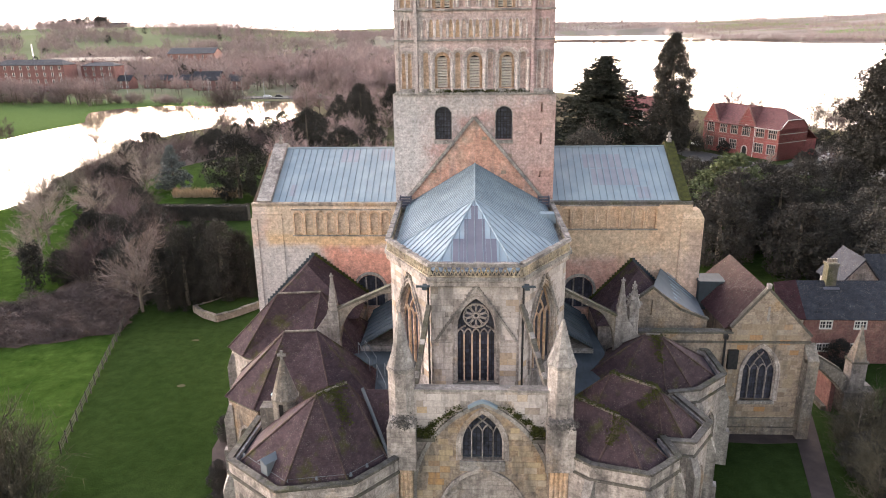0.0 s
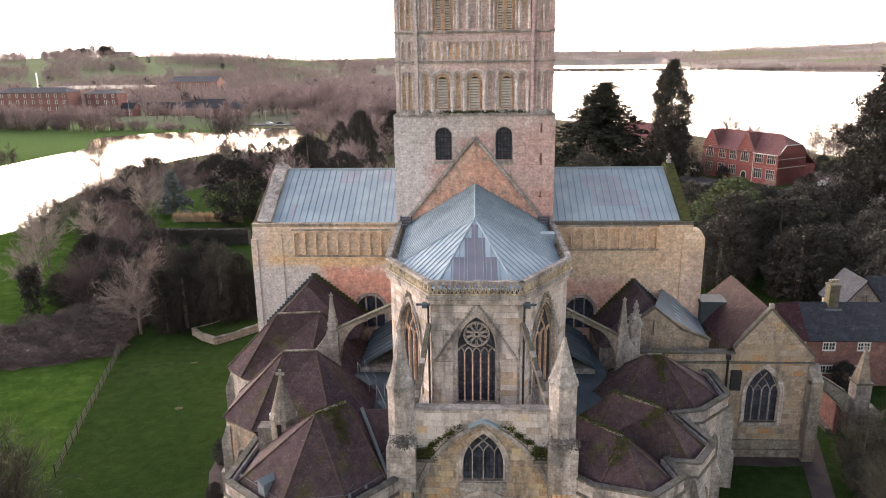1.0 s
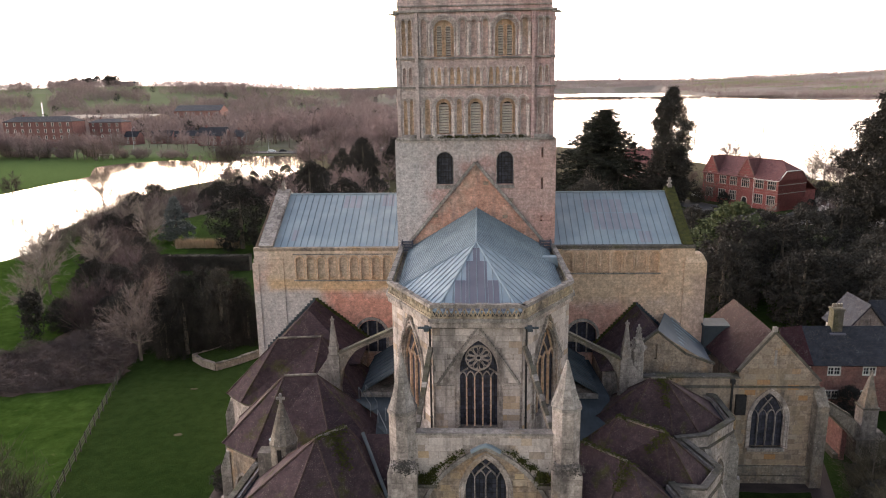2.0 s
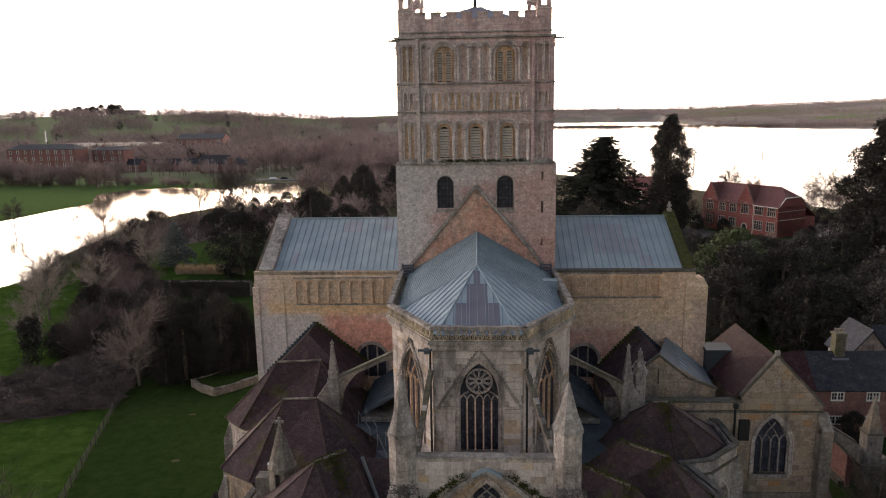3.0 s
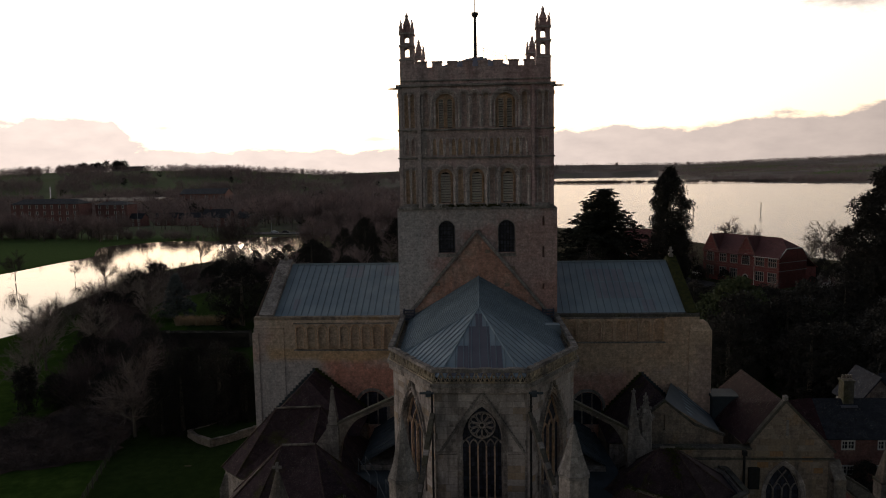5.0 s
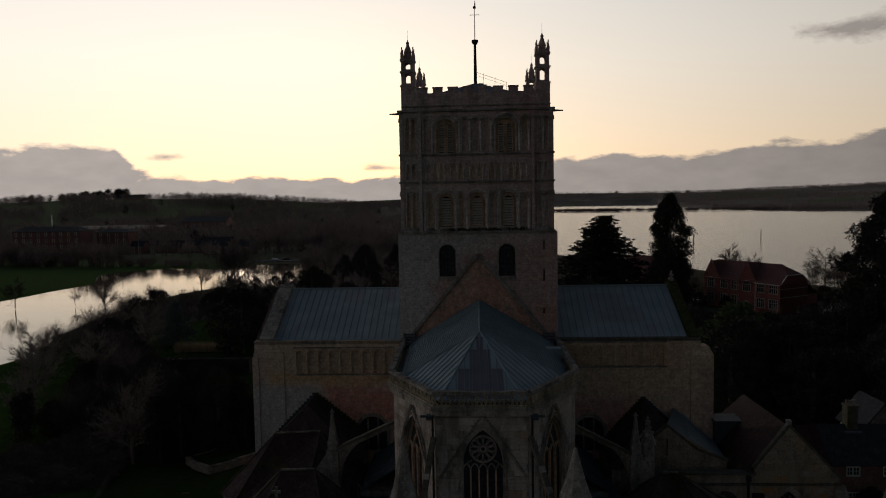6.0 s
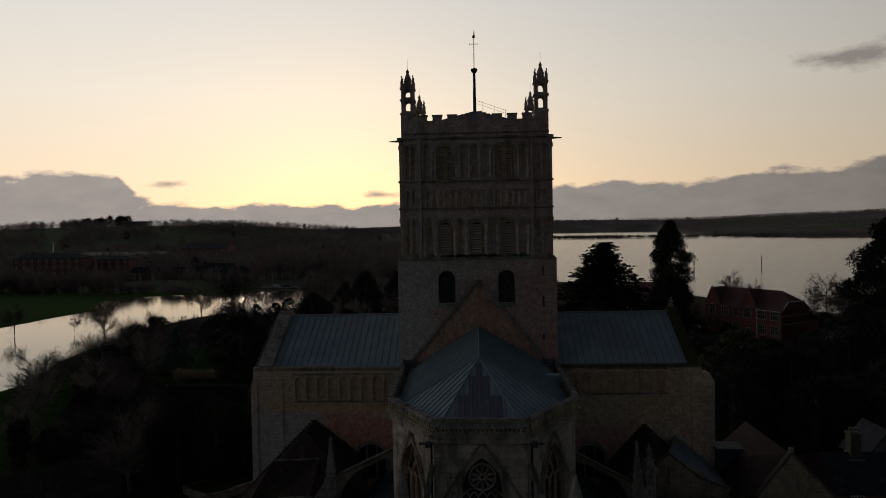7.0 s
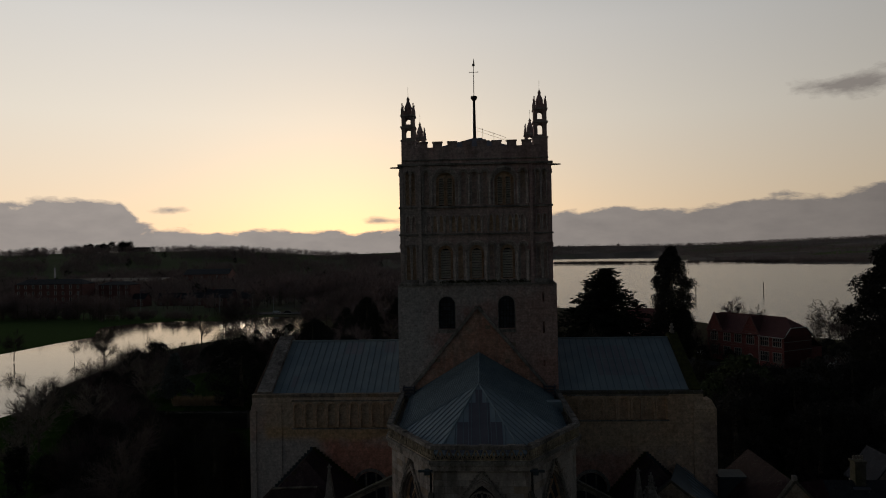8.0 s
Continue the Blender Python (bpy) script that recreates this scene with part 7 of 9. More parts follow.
def tiers_crown(seed, h, wide, mat, boughs=120):
    """A cedar's crown: drooping flat boughs of needles, long below and short above."""
    rng = np.random.default_rng(seed)
    cs, rs = [], []
    for k in range(boughs):
        f = 0.05 + 0.93 * rng.random() ** 0.95
        a = rng.random() * 2 * math.pi
        reach = wide * (1.03 - f) ** 0.8 * rng.uniform(0.55, 1.15) * (1.0 + 0.25 * math.sin(2 * a + seed))
        n = max(3, int(reach / 0.6))
        for i in range(n):
            q = reach * (i + 1) / n
            cs.append((q * math.cos(a) + rng.normal() * 0.45, q * math.sin(a) + rng.normal() * 0.45, f * h + 0.16 * q - 0.018 * q * q + rng.normal() * 0.2))
            rs.append(rng.uniform(0.55, 1.15) * (1.0 - 0.35 * i / n))
    v, t = leaf_cloud(np.array(cs), np.array(rs), 0.34, 26, rng, 0.34, 0.1)
    return mesh_of("crown", v, t, mat)


# named trees by the river, lawn and hall
cedar_low = tiers_crown(5, 22, 13.0, CEDAR, 240)
plant("cedar_tree", trunk_only(21, 0.5), cedar_low, 31.5, 139, "dark lower cedar with level boughs", "tree", "cedars")
cedar = plant("cedar_tree", trunk_only(25, 0.6), tiers_crown(3, 26, 17.5, CEDAR, 460), 35.5, 138, "dark spreading cedar with level boughs", "tree", "cedars")
seq_me = evergreen_crown(7, 31, lambda f: float(np.interp(f, (0.0, 0.2, 0.45, 0.68, 0.8, 0.88, 0.96, 1.0), (0.15, 0.185, 0.18, 0.185, 0.15, 0.09, 0.045, 0.01))) * (0.93 + 0.13 * math.sin(f * 38.0)), 900, 0.36, YEW, 0.04, -0.24, 46, 1.0, 0.04)
plant("redwood_tree", trunk_only(31, 0.9), seq_me, 51.2, 127, "tall dark giant redwood with gappy crown", "tree", "redwoods")
big_me = evergreen_crown(17, 29, lambda f: float(np.interp(f, (0.0, 0.35, 0.6, 0.8, 0.93, 1.0), (0.35, 0.40, 0.33, 0.23, 0.13, 0.03))) * (0.9 + 0.16 * math.sin(f * 29.0)), 1700, 0.4, YEW, 0.03, -0.26, 40, 1.0, 0.045)
plant("redwood_tree", trunk_only(29, 0.9), big_me, 88.5, 88, "broad dark redwood beside the brick hall", "tree", "redwoods", 1.1)
yew_me = [evergreen_crown(21 + k, 12, lambda f: 0.5 * math.sin(math.pi * min(1, (f * 0.86 + 0.12))) ** 0.7, 300, 0.25, YEW, 0.05, -0.3, 52, 0.9, 0.085) for k in range(3)]
yew_tr = trunk_only(12, 0.45)
for k, (x, y, s) in enumerate(((52.5, 50, 1.05), (61, 56, 1.0), (57, 38, 0.9), (48, 32, 0.82), (66, 44, 1.15), (45, 70, 0.78), (56, 68, 0.7), (38, 62, 0.9), (75, 52, 1.2), (48, 84, 0.4), (33, 78, 0.9), (24, 92, 1.0), (60, 26, 0.8), (40, 44, 1.0), (46, 43, 1.0), (35, 36, 0.85), (44, 31, 0.85), (53, 27, 0.9), (31, 44, 0.75), (50, 60, 0.88), (28, 60, 0.8), (64, 36, 1.0), (72, 34, 1.0))):
    plant("yew_tree", yew_tr, yew_me[k % 3], x, y, "dense dark evergreen yew beyond the transept", "tree", "yews north of the church", s, k * 1.3)
pine_me = evergreen_crown(29, 12, lambda f: 0.58 * math.sin(math.pi * min(1, (f * 0.8 + 0.18))) ** 0.8, 330, 0.32, PINE, 0.2, -0.12, 30, 0.55, 0.08)
plant("pine_tree", yew_tr, pine_me, 42.8, 54, "spreading green pine beyond the transept", "tree", "", 1.08)
up_me = [evergreen_crown(41 + k, 12, lambda f: 0.36 * math.sin(math.pi * min(1, (f * 0.74 + 0.22))) ** 0.8, 300, 0.14, YEW, 0.02, -0.45, 90, 1.5, 0.07, 0.5) for k in range(2)]
for k, (x, y, s) in enumerate(((-38.6, 18.4, 0.45), (-36.6, 19.6, 0.66), (-34.4, 21.4, 0.56), (-32.6, 21.6, 0.84), (-30.4, 23.0, 0.7), (-28.4, 24.8, 0.46), (-35.8, 23.5, 0.82), (-40.4, 20.8, 0.6), (-33.4, 24.6, 0.6), (-38.2, 23.0, 0.76), (-31.4, 20.6, 0.4), (-29.4, 22.0, 0.52))):
    plant("yew_tree", yew_tr, up_me[k % 2], x, y, "dark upright yew on the lawn edge", "tree", "yews on the south lawn", s, k * 2.1)
plant("holm_oak", yew_tr, yew_me[1], -49.5, 79, "dark oval evergreen on the garden lawn", "tree", "", 1.12, 0.4)
spr_me = evergreen_crown(55, 9.5, lambda f: 0.46 * (1.02 - f) ** 0.8, 300, 0.34, SPRUCE, 0.06, -0.3, 22, 0.7, 0.07)
plant("blue_spruce", trunk_only(9.5, 0.25), spr_me, -67.5, 88, "pale blue-green spruce among bare shrubs", "tree")

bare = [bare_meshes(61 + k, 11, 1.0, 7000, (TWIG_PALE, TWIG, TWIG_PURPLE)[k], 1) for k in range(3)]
# copies of the bare trees with haze-paled twigs for the distance
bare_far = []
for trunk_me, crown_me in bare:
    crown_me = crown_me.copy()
    crown_me.materials[0] = TWIG_HAZED
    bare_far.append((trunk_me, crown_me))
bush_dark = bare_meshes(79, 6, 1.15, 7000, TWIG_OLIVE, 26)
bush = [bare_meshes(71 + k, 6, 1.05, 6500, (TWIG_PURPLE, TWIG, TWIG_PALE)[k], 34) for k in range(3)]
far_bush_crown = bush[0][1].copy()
far_bush_crown.materials[0] = TWIG_HAZED
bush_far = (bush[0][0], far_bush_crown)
willow_me = bare_meshes(81, 12, 1.2, 9000, TWIG_PALE, 1, 0.45)
lawn_tree = bare_meshes(64, 11, 1.25, 15000, TWIG, 1, 0.0, 0.55)
plant("bare_tree", *lawn_tree, -41.6, 17.4, "pale leafless tree on the lawn edge", "tree", "bare trees", 0.98)
for k, (x, y, s, v) in enumerate(((-66, 36, 0.9, 0), (-71, 46, 1.0, 0), (-63, 29, 0.7, 0), (-96, 172, 1.05, 1), (-88, 180, 0.7, 2), (-145, 146, 0.78, 2), (-128, 150, 0.4, 1), (-106, 128, 0.85, 1), (-97, 66, 0.85, 0), (-92, 60, 0.7, 0), (-104, 152, 0.55, 2), (92, 198, 1.15, 2), (100, 196, 0.85, 2), (112, 176, 0.7, 1), (62, 176, 1.1, 1), (30, 190, 0.95, 0), (22, 180, 0.8, 2), (127, 190, 0.8, 1), (38, -11, 0.7, 0), (41, -8, 0.75, 2))):
    plant("bare_tree", *bare[v], x, y, "leafless winter tree with fine twigs", "tree", "bare trees", s, k * 1.7)
for k, (x, y, s, v) in enumerate(((-35, -18.5, 1.0, 2), (-38.5, -17, 1.0, 1), (-36, -23, 1.0, 2), (-40, -20, 1.1, 1), (-36, -16.5, 0.85, 2), (-33.5, -20.5, 0.85, 1), (-31.5, -22.0, 0.75, 2), (-37.5, -21, 0.9, 2), (29.5, -13, 0.5, 1), (31.0, -10, 0.5, 2), (33, -10, 0.7, 2), (35, -9, 0.7, 2), (31.5, -12.5, 0.6, 1), (30, -19, 0.8, 2), (34, -15, 0.85, 1), (37, -13, 0.9, 2))):
    plant("bare_shrub", *bush_dark, x, y, "tangled leafless shrub beside the church lawn", "shrub", "shrubs on the lawn", s, k * 2.3)
for k, (x, y, s) in enumerate(((36.5, 3.4, 0.27), (-17.9, -19.6, 0.2), (-17.6, -22.2, 0.22), (30, -14, 0.3), (33, -17, 0.4), (36.5, -14, 0.45), (30.5, -19.5, 0.4), (28.2, -21.5, 0.3), (39, -10, 0.45), (36, -18, 0.4), (35, -11.5, 0.3), (-19.5, 1.5, 0.22), (31.2, -8.2, 0.14), (32.6, -7.4, 0.13), (31.6, -10.4, 0.2), (34.2, -8.4, 0.2), (31.3, -12.8, 0.2), (29.8, -15.2, 0.16), (33.4, -12.4, 0.26), (-20.9, -10.4, 0.19), (-19.6, -16.9, 0.13), (-20.0, -15.4, 0.11))):
    plant("evergreen_shrub", None, yew_me[k % 3], x, y, "small dark evergreen bush at a wall foot", "shrub", "wall foot bushes", s, k * 1.1)
plant("willow_tree", *willow_me, 104, 152, "pale leafless weeping willow by the flood", "tree", "willows by the flood", 1.25)
plant("willow_tree", *willow_me, 113, 156, "pale leafless weeping willow by the flood", "tree", "willows by the flood", 1.1, 2.0)

for k in range(26):
    f = k / 25
    x, y = -93 - 16 * f + 3.0 * math.sin(k * 2.1), 66 + 82 * f + 2.0 * math.sin(k * 1.3)
    plant("bare_shrub", *bush[(2, 1, 0)[k % 3]], x + 5, y, "pale leafless shrub on the flood bank", "shrub", "flood bank shrubs", 0.5 + 0.35 * abs(math.sin(k * 1.7)), k * 1.9)
for k, (x, y, s) in enumerate(((86, 128, 0.3), (92, 124, 0.35), (97, 131, 0.4), (100, 125, 0.55), (84, 116, 0.3), (80, 112, 0.3), (94, 138, 0.35), (104, 134, 0.5), (99, 142, 0.4), (108, 128, 0.6), (61, 134, 0.35), (67, 130, 0.3), (58, 140, 0.45))):
    plant("evergreen_shrub", None, yew_me[k % 3], x, y, "dark evergreen shrub beside the brick hall", "shrub", "shrubs by the hall", s, k * 1.4)
for k, (x, y, s, v) in enumerate(((82, 150, 0.95, 0), (86, 152, 0.8, 2), (100, 152, 0.7, 0), (104, 146, 0.9, 2), (109, 149, 1.0, 0), (113, 143, 1.0, 2), (117, 150, 0.9, 0), (62, 146, 0.9, 1), (71, 108, 0.4, 0), (84, 108, 0.45, 2), (88, 112, 0.4, 0))):
    plant("bare_tree", *bare[v], x, y, "pale leafless tree beside the brick hall", "tree", "bare trees", s, k * 1.5)
path_crown = lawn_tree[1].copy()
path_crown.materials[0] = TWIG_OLIVE
path_tree = (lawn_tree[0], path_crown)
for k in range(22):
    x, y = 31.5 + 2.1 * (k % 6) + 0.8 * math.sin(k * 3.1), -25 + 3.4 * (k // 6) + 1.2 * math.sin(k * 1.9)
    plant("evergreen_shrub", None, yew_me[k % 3], x + 0.35 * (y + 25), y, "dark evergreen bush beyond the path", "shrub", "bushes by the path", 0.2 + 0.12 * abs(math.sin(k * 2.7)), k * 1.3)
for k, (x, y, s, v) in enumerate(((31.5, -20.5, 0.5, 0), (33.0, -17, 0.5, 0), (30.2, -16.2, 0.45, 2), (30.6, -11.5, 0.42, 0), (28.3, -18.6, 0.4, 0), (38.5, -19, 0.65, 0), (36.5, -15.5, 0.65, 2), (34.8, -22, 0.6, 0), (40, -13, 0.7, 0))):
    plant("bare_tree", *path_tree, x, y, "olive lichened leafless tree over the path", "tree", "bare trees by the path", s * 1.15, k * 2.2)
rs = random.Random(14)
SCRUB = [(-73, 64), (-62, 42), (-56, 22), (-45, 15), (-43, 27), (-52, 46), (-63, 58), (-64, 72), (-76, 86), (-82, 100), (-74, 122), (-62, 142), (-48, 150), (-40, 185), (-60, 194), (-88, 176), (-95, 150), (-93, 120), (-88, 92)]
placed = []
tries = 0
while len(placed) < 170 and tries < 9000:
    tries += 1
    x, y = rs.uniform(-104, -40), rs.uniform(12, 200)
    hit, near = inside(np.array([x]), np.array([y]), SCRUB)
    gap = 3.0 if y < 60 else 4.0
    if not hit[0] or any((x - a) ** 2 + (y - b) ** 2 < gap * gap for a, b in placed):
        continue
    if y < 27 and x < -44:
        continue
    placed.append((x, y))
    r = rs.random()
    if r < 0.33:
        plant("evergreen_shrub", None, yew_me[rs.randrange(3)], x, y, "dark evergreen shrub in the thicket", "shrub", "thicket shrubs", rs.uniform(0.3, 0.6), rs.uniform(0, 6))
    elif r < 0.5:
        plant("bare_tree", *bare[rs.randrange(3)], x, y, "leafless winter tree with fine twigs", "tree", "bare trees", rs.uniform(0.55, 0.9) * (0.6 if y > 120 else 1.0), rs.uniform(0, 6))
    else:
        plant("bare_shrub", *bush[rs.choice((0, 0, 1, 2))], x, y, "purple-brown leafless shrub in the thicket", "shrub", "thicket shrubs", rs.uniform(0.6, 1.15) * (0.75 if y > 120 else 1.0), rs.uniform(0, 6))
for k in range(34):
    x, y = rs.uniform(-52, -8), rs.uniform(96, 215)
    if rs.random() < 0.14:
        plant("yew_tree", yew_tr, yew_me[rs.randrange(3)], x, y, "dense dark evergreen behind the tower", "tree", "trees west of the church", rs.uniform(0.6, 1.1), rs.uniform(0, 6))
    else:
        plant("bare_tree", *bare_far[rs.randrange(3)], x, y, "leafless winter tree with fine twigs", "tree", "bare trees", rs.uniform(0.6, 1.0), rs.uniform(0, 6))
for k in range(16):
    x, y = rs.uniform(12, 66), rs.uniform(120, 205)
    if rs.random() < 0.5:
        plant("evergreen_shrub", None, yew_me[rs.randrange(3)], x, y, "dark evergreen shrub behind the church", "shrub", "shrubs west of the church", rs.uniform(0.4, 0.75), rs.uniform(0, 6))
    else:
        plant("bare_shrub", *bush[rs.randrange(3)], x, y, "leafless shrub behind the church", "shrub", "shrubs west of the church", rs.uniform(0.8, 1.3), rs.uniform(0, 6))
for k in range(46):
    x, y = -76 + 50 * rs.random(), 206 + 122 * rs.random()
    wet, rim_gap = inside(np.array([x]), np.array([y]), FLOOD_WEST)
    if wet[0] or rim_gap[0] < 3:
        continue
    plant("bare_tree", *bare_far[k % 3], x, y, "leafless winter tree at the end of the flood", "tree", "trees at the flood end", rs.uniform(0.6, 1.25), rs.uniform(0, 6))
for k, (x, y, sc) in enumerate(((-47, 178, 1.0), (-41, 186, 1.25), (-36, 172, 0.9), (-44, 196, 1.1), (-30, 190, 1.2))):
    plant("yew_tree", yew_tr, up_me[k % 2], x, y, "dark upright evergreen behind the tower", "tree", "evergreens west of the church", sc, k * 1.7)
for k, (x, y, sc) in enumerate(((-34, -22, 0.3), (-36.5, -20, 0.35), (-39, -22, 0.4), (-37, -24.5, 0.4), (-41, -18, 0.4), (-33, -24.5, 0.28))):
    plant("evergreen_shrub", None, yew_me[k % 3], x, y, "dark low bush among bare shrubs", "shrub", "shrubs on the lawn", sc, k * 1.5)
plant("ivy_stump", None, evergreen_crown(91, 7, lambda f: 0.16, 90, 0.26, YEW, 0.05, -0.4, 26, 1.2, 0.1), -59.5, 24, "ivy-clad dark stump in the thicket", "shrub")

# bramble thicket, hedge, plume grass
rng = np.random.default_rng(5)


def scatter(poly, count, rng):
    xs, ys = zip(*poly)
    out = np.zeros((0, 2))
    while len(out) < count:
        p = np.stack([rng.uniform(min(xs), max(xs), count), rng.uniform(min(ys), max(ys), count)], 1)
        hit, _ = inside(p[:, 0], p[:, 1], poly)
        out = np.concatenate([out, p[hit]])
    return out[:count]


BRAMBLE = [(-60, 5.5), (-52.5, 6.7), (-46, 9), (-41.2, 11), (-42, 15), (-43, 27), (-52, 28), (-58, 20), (-67, 13)]
bp = scatter(BRAMBLE, 30000, rng)
hb = 1.0 + 0.8 * np.sin(bp[:, 0] * 0.7 + np.sin(bp[:, 1])) * np.sin(bp[:, 1] * 0.9) + 0.4 * np.sin(bp[:, 0] * 2.3) * np.sin(bp[:, 1] * 1.9)
bb = np.concatenate([bp, (rng.random((len(bp), 1)) * np.clip(hb, 0.25, 2.2)[:, None])], 1)
bt = bb + rng.normal(size=bb.shape) * (0.5, 0.5, 0.28) + (0, 0, 0.2)
v, t = blades(bb, bt, np.full(len(bb), 0.07), rng)
bramble = part("bramble_thicket", mesh_of("bramble_thicket", v, t, BRAMBLE_MAT), BRAMBLE_MAT, None)
tagged(bramble, "brown tangled bramble thicket along the lawn", "thicket", kind="stuff")


def ragged(poly, step, amount, rnd):
    """The loop cut short and shaken, for an uneven natural edge."""
    out = []
    for (x0, y0), (x1, y1) in zip(poly, poly[1:] + poly[:1]):
        n = max(1, round(math.hypot(x1 - x0, y1 - y0) / step))
        for i in range(n):
            out.append((x0 + (x1 - x0) * i / n + rnd.uniform(-amount, amount), y0 + (y1 - y0) * i / n + rnd.uniform(-amount, amount)))
    return out


for loop, up, text in ((SCRUB, 0.03, "brown leaf litter under the bare thicket"), (BRAMBLE, 0.045, "brown litter under the bramble")):
    lit = bmesh.new()
    prism(lit, ragged(loop, 1.2, 0.55, rs), -0.2, up)
    tagged(part("thicket_floor", lit, LITTER, None), text, "ground", kind="structure")
hedge = thing("hedge", (-51.5, 61.5, 0), "long clipped dark green hedge", "hedge")
part("inner_mass", boxed(-61, -42, 60.8, 62.2, 0, 2.75), YEW, hedge)
hp = np.stack([rng.uniform(-61.2, -41.8, 5200), rng.uniform(60.6, 62.4, 5200), rng.uniform(0.05, 2.95, 5200)], 1)
keep = (hp[:, 1] < 60.9) | (hp[:, 2] > 2.6)
v, t = leaf_cloud(hp[keep], 0.12, 0.16, 4, rng)
part("foliage", mesh_of("foliage", v, t, YEW), YEW, hedge)
for k in range(7):
    x = -63.5 + k * 2.1
    pl = thing("plume_grass", (x, 80 + (k % 2) * 0.6, 0), "clump of tan plume grass on the lawn", "grass clump", "plume grasses")
    n = 420
    b = np.stack([x + rng.normal(size=n) * 0.35, 80 + rng.normal(size=n) * 0.35, np.zeros(n)], 1)
    d = np.stack([rng.normal(size=n) * 0.55, rng.normal(size=n) * 0.55, rng.uniform(0.9, 2.3, n)], 1)
    v, t = blades(b, b + d, np.full(n, 0.13), rng)
    part("stems", mesh_of("stems", v, t, PLUME), PLUME, pl)

# far woods: many small bare crowns


def woods(name, pts, hmin, hmax, mat, label, rng, per=34, dens=0.8):
    h = rng.uniform(hmin, hmax, len(pts))
    zg = land_height(pts[:, 0], pts[:, 1])
    ok = zg > -0.55
    pts, h, zg = pts[ok], h[ok], zg[ok]
    c = np.repeat(np.concatenate([pts, zg[:, None]], 1), per, 0)
    hh = np.repeat(h, per)
    a, f = rng.random(len(c)) * 2 * math.pi, rng.random(len(c))
    R = hh * 0.34 * np.sin(np.pi * np.clip(f * 0.85 + 0.12, 0, 1)) ** 0.7 * rng.random(len(c)) ** 0.4
    b = c + np.stack([R * np.cos(a), R * np.sin(a), hh * (0.12 + 0.8 * f)], 1)
    d = np.stack([np.cos(a) * 0.5, np.sin(a) * 0.5, 0.75 * np.ones(len(c))], 1) + rng.normal(size=c.shape) * 0.4
    ln = (hh * 0.2 * rng.uniform(0.6, 1.3, len(c)))[:, None]
    v1, t1 = blades(b, b + d * ln, hh * 0.045 * dens, rng)
    base = np.concatenate([pts, zg[:, None]], 1)
    v2, t2 = blades(base, base + np.stack([0 * h, 0 * h, h * 0.75], 1), h * 0.05, rng)
    v, t = joined([(v1, t1), (v2, t2)])
    ob = part(name, mesh_of(name, v, t, mat), mat, None)
    tagged(ob, label, "woodland", kind="stuff")


left_zone = [(-420, 402), (-225, 400), (-190, 392), (-140, 386), (-120, 352), (-60, 345), (-30, 380), (-45, 600), (-100, 820), (-160, 1000), (-170, 1250), (-950, 1250), (-700, 700)]
fw = scatter(left_zone, 8200, rng)
open_ground = np.sin(fw[:, 0] * 0.012 + 1.0) * np.sin(fw[:, 1] * 0.009) + 0.3 * np.sin(fw[:, 0] * 0.03)
clump = np.sin(fw[:, 0] * 0.021 + 2.0 * np.sin(fw[:, 1] * 0.013)) * np.sin(fw[:, 1] * 0.031 + 0.6)
hill = (fw[:, 1] > 780) & (fw[:, 0] < -190)
off_drive = np.abs(fw[:, 0] / (fw[:, 1] + 61) - math.tan(-0.566)) > 0.012
fw = fw[off_drive & np.where(hill, clump > 0.02, ((open_ground < 0.35) & (rng.random(len(fw)) < 0.85)) | (fw[:, 1] < 600))]
woods("far_woods", fw[::2], 8, 15, TWIG_FAR_HAZED_DARK, "brown leafless far woods on low hills", rng, 60)
woods("far_woods", fw[1::2], 8, 16, TWIG_FAR_HAZED, "grey leafless far woods on low hills", rng, 60)
for k, (x, y, s, v) in enumerate(((-114, 254, 2.2, 0), (-109, 257, 2.0, 1), (-119, 255, 1.9, 0))):
    plant("bare_shrub", *bush[v], x, y, "broad brown leafless willow bush standing in flood", "shrub", "flooded bushes", s, k * 1.9, -0.6)
for k in range(150):
    f = rs.random()
    if k < 46:
        f *= 0.62
        x, y, s = -262 + 120 * f + rs.uniform(-4, 4), 300 + rs.uniform(-14, 8) - 22 * f, rs.uniform(0.7, 1.25)
    elif k < 92:
        x, y, s = -112 + 62 * f, 332 + rs.uniform(0, 70), rs.uniform(0.9, 1.5)
    elif k < 120:
        x, y, s = -72 + 52 * f, 265 + rs.uniform(0, 130), rs.uniform(1.0, 1.6)
    else:
        x, y, s = -140 + 60 * f, 352 + rs.uniform(0, 50), rs.uniform(1.2, 1.9)
    turn = rs.uniform(0, 6)
    wet, rim_gap = inside(np.array([x]), np.array([y]), FLOOD_WEST)
    if wet[0] or rim_gap[0] < 5:
        continue
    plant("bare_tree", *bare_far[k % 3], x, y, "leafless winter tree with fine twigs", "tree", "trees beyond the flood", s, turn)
for k in range(52):
    f = rs.random()
    plant("bare_shrub", *bush_far, -268 + 128 * f, 303 - 22 * f + rs.uniform(-6, 4), "brown leafless hedge shrub along the playing field", "shrub", "playing field hedge", rs.uniform(0.6, 1.0), rs.uniform(0, 6))
for k, (x, y, s) in enumerate(((-82.8, 366, 1.2), (-78, 372, 1.0))):
    plant("willow_tree", *willow_me, x, y, "orange-brown leafless willow near the caravans", "tree", "far willows", s, k * 2.0)
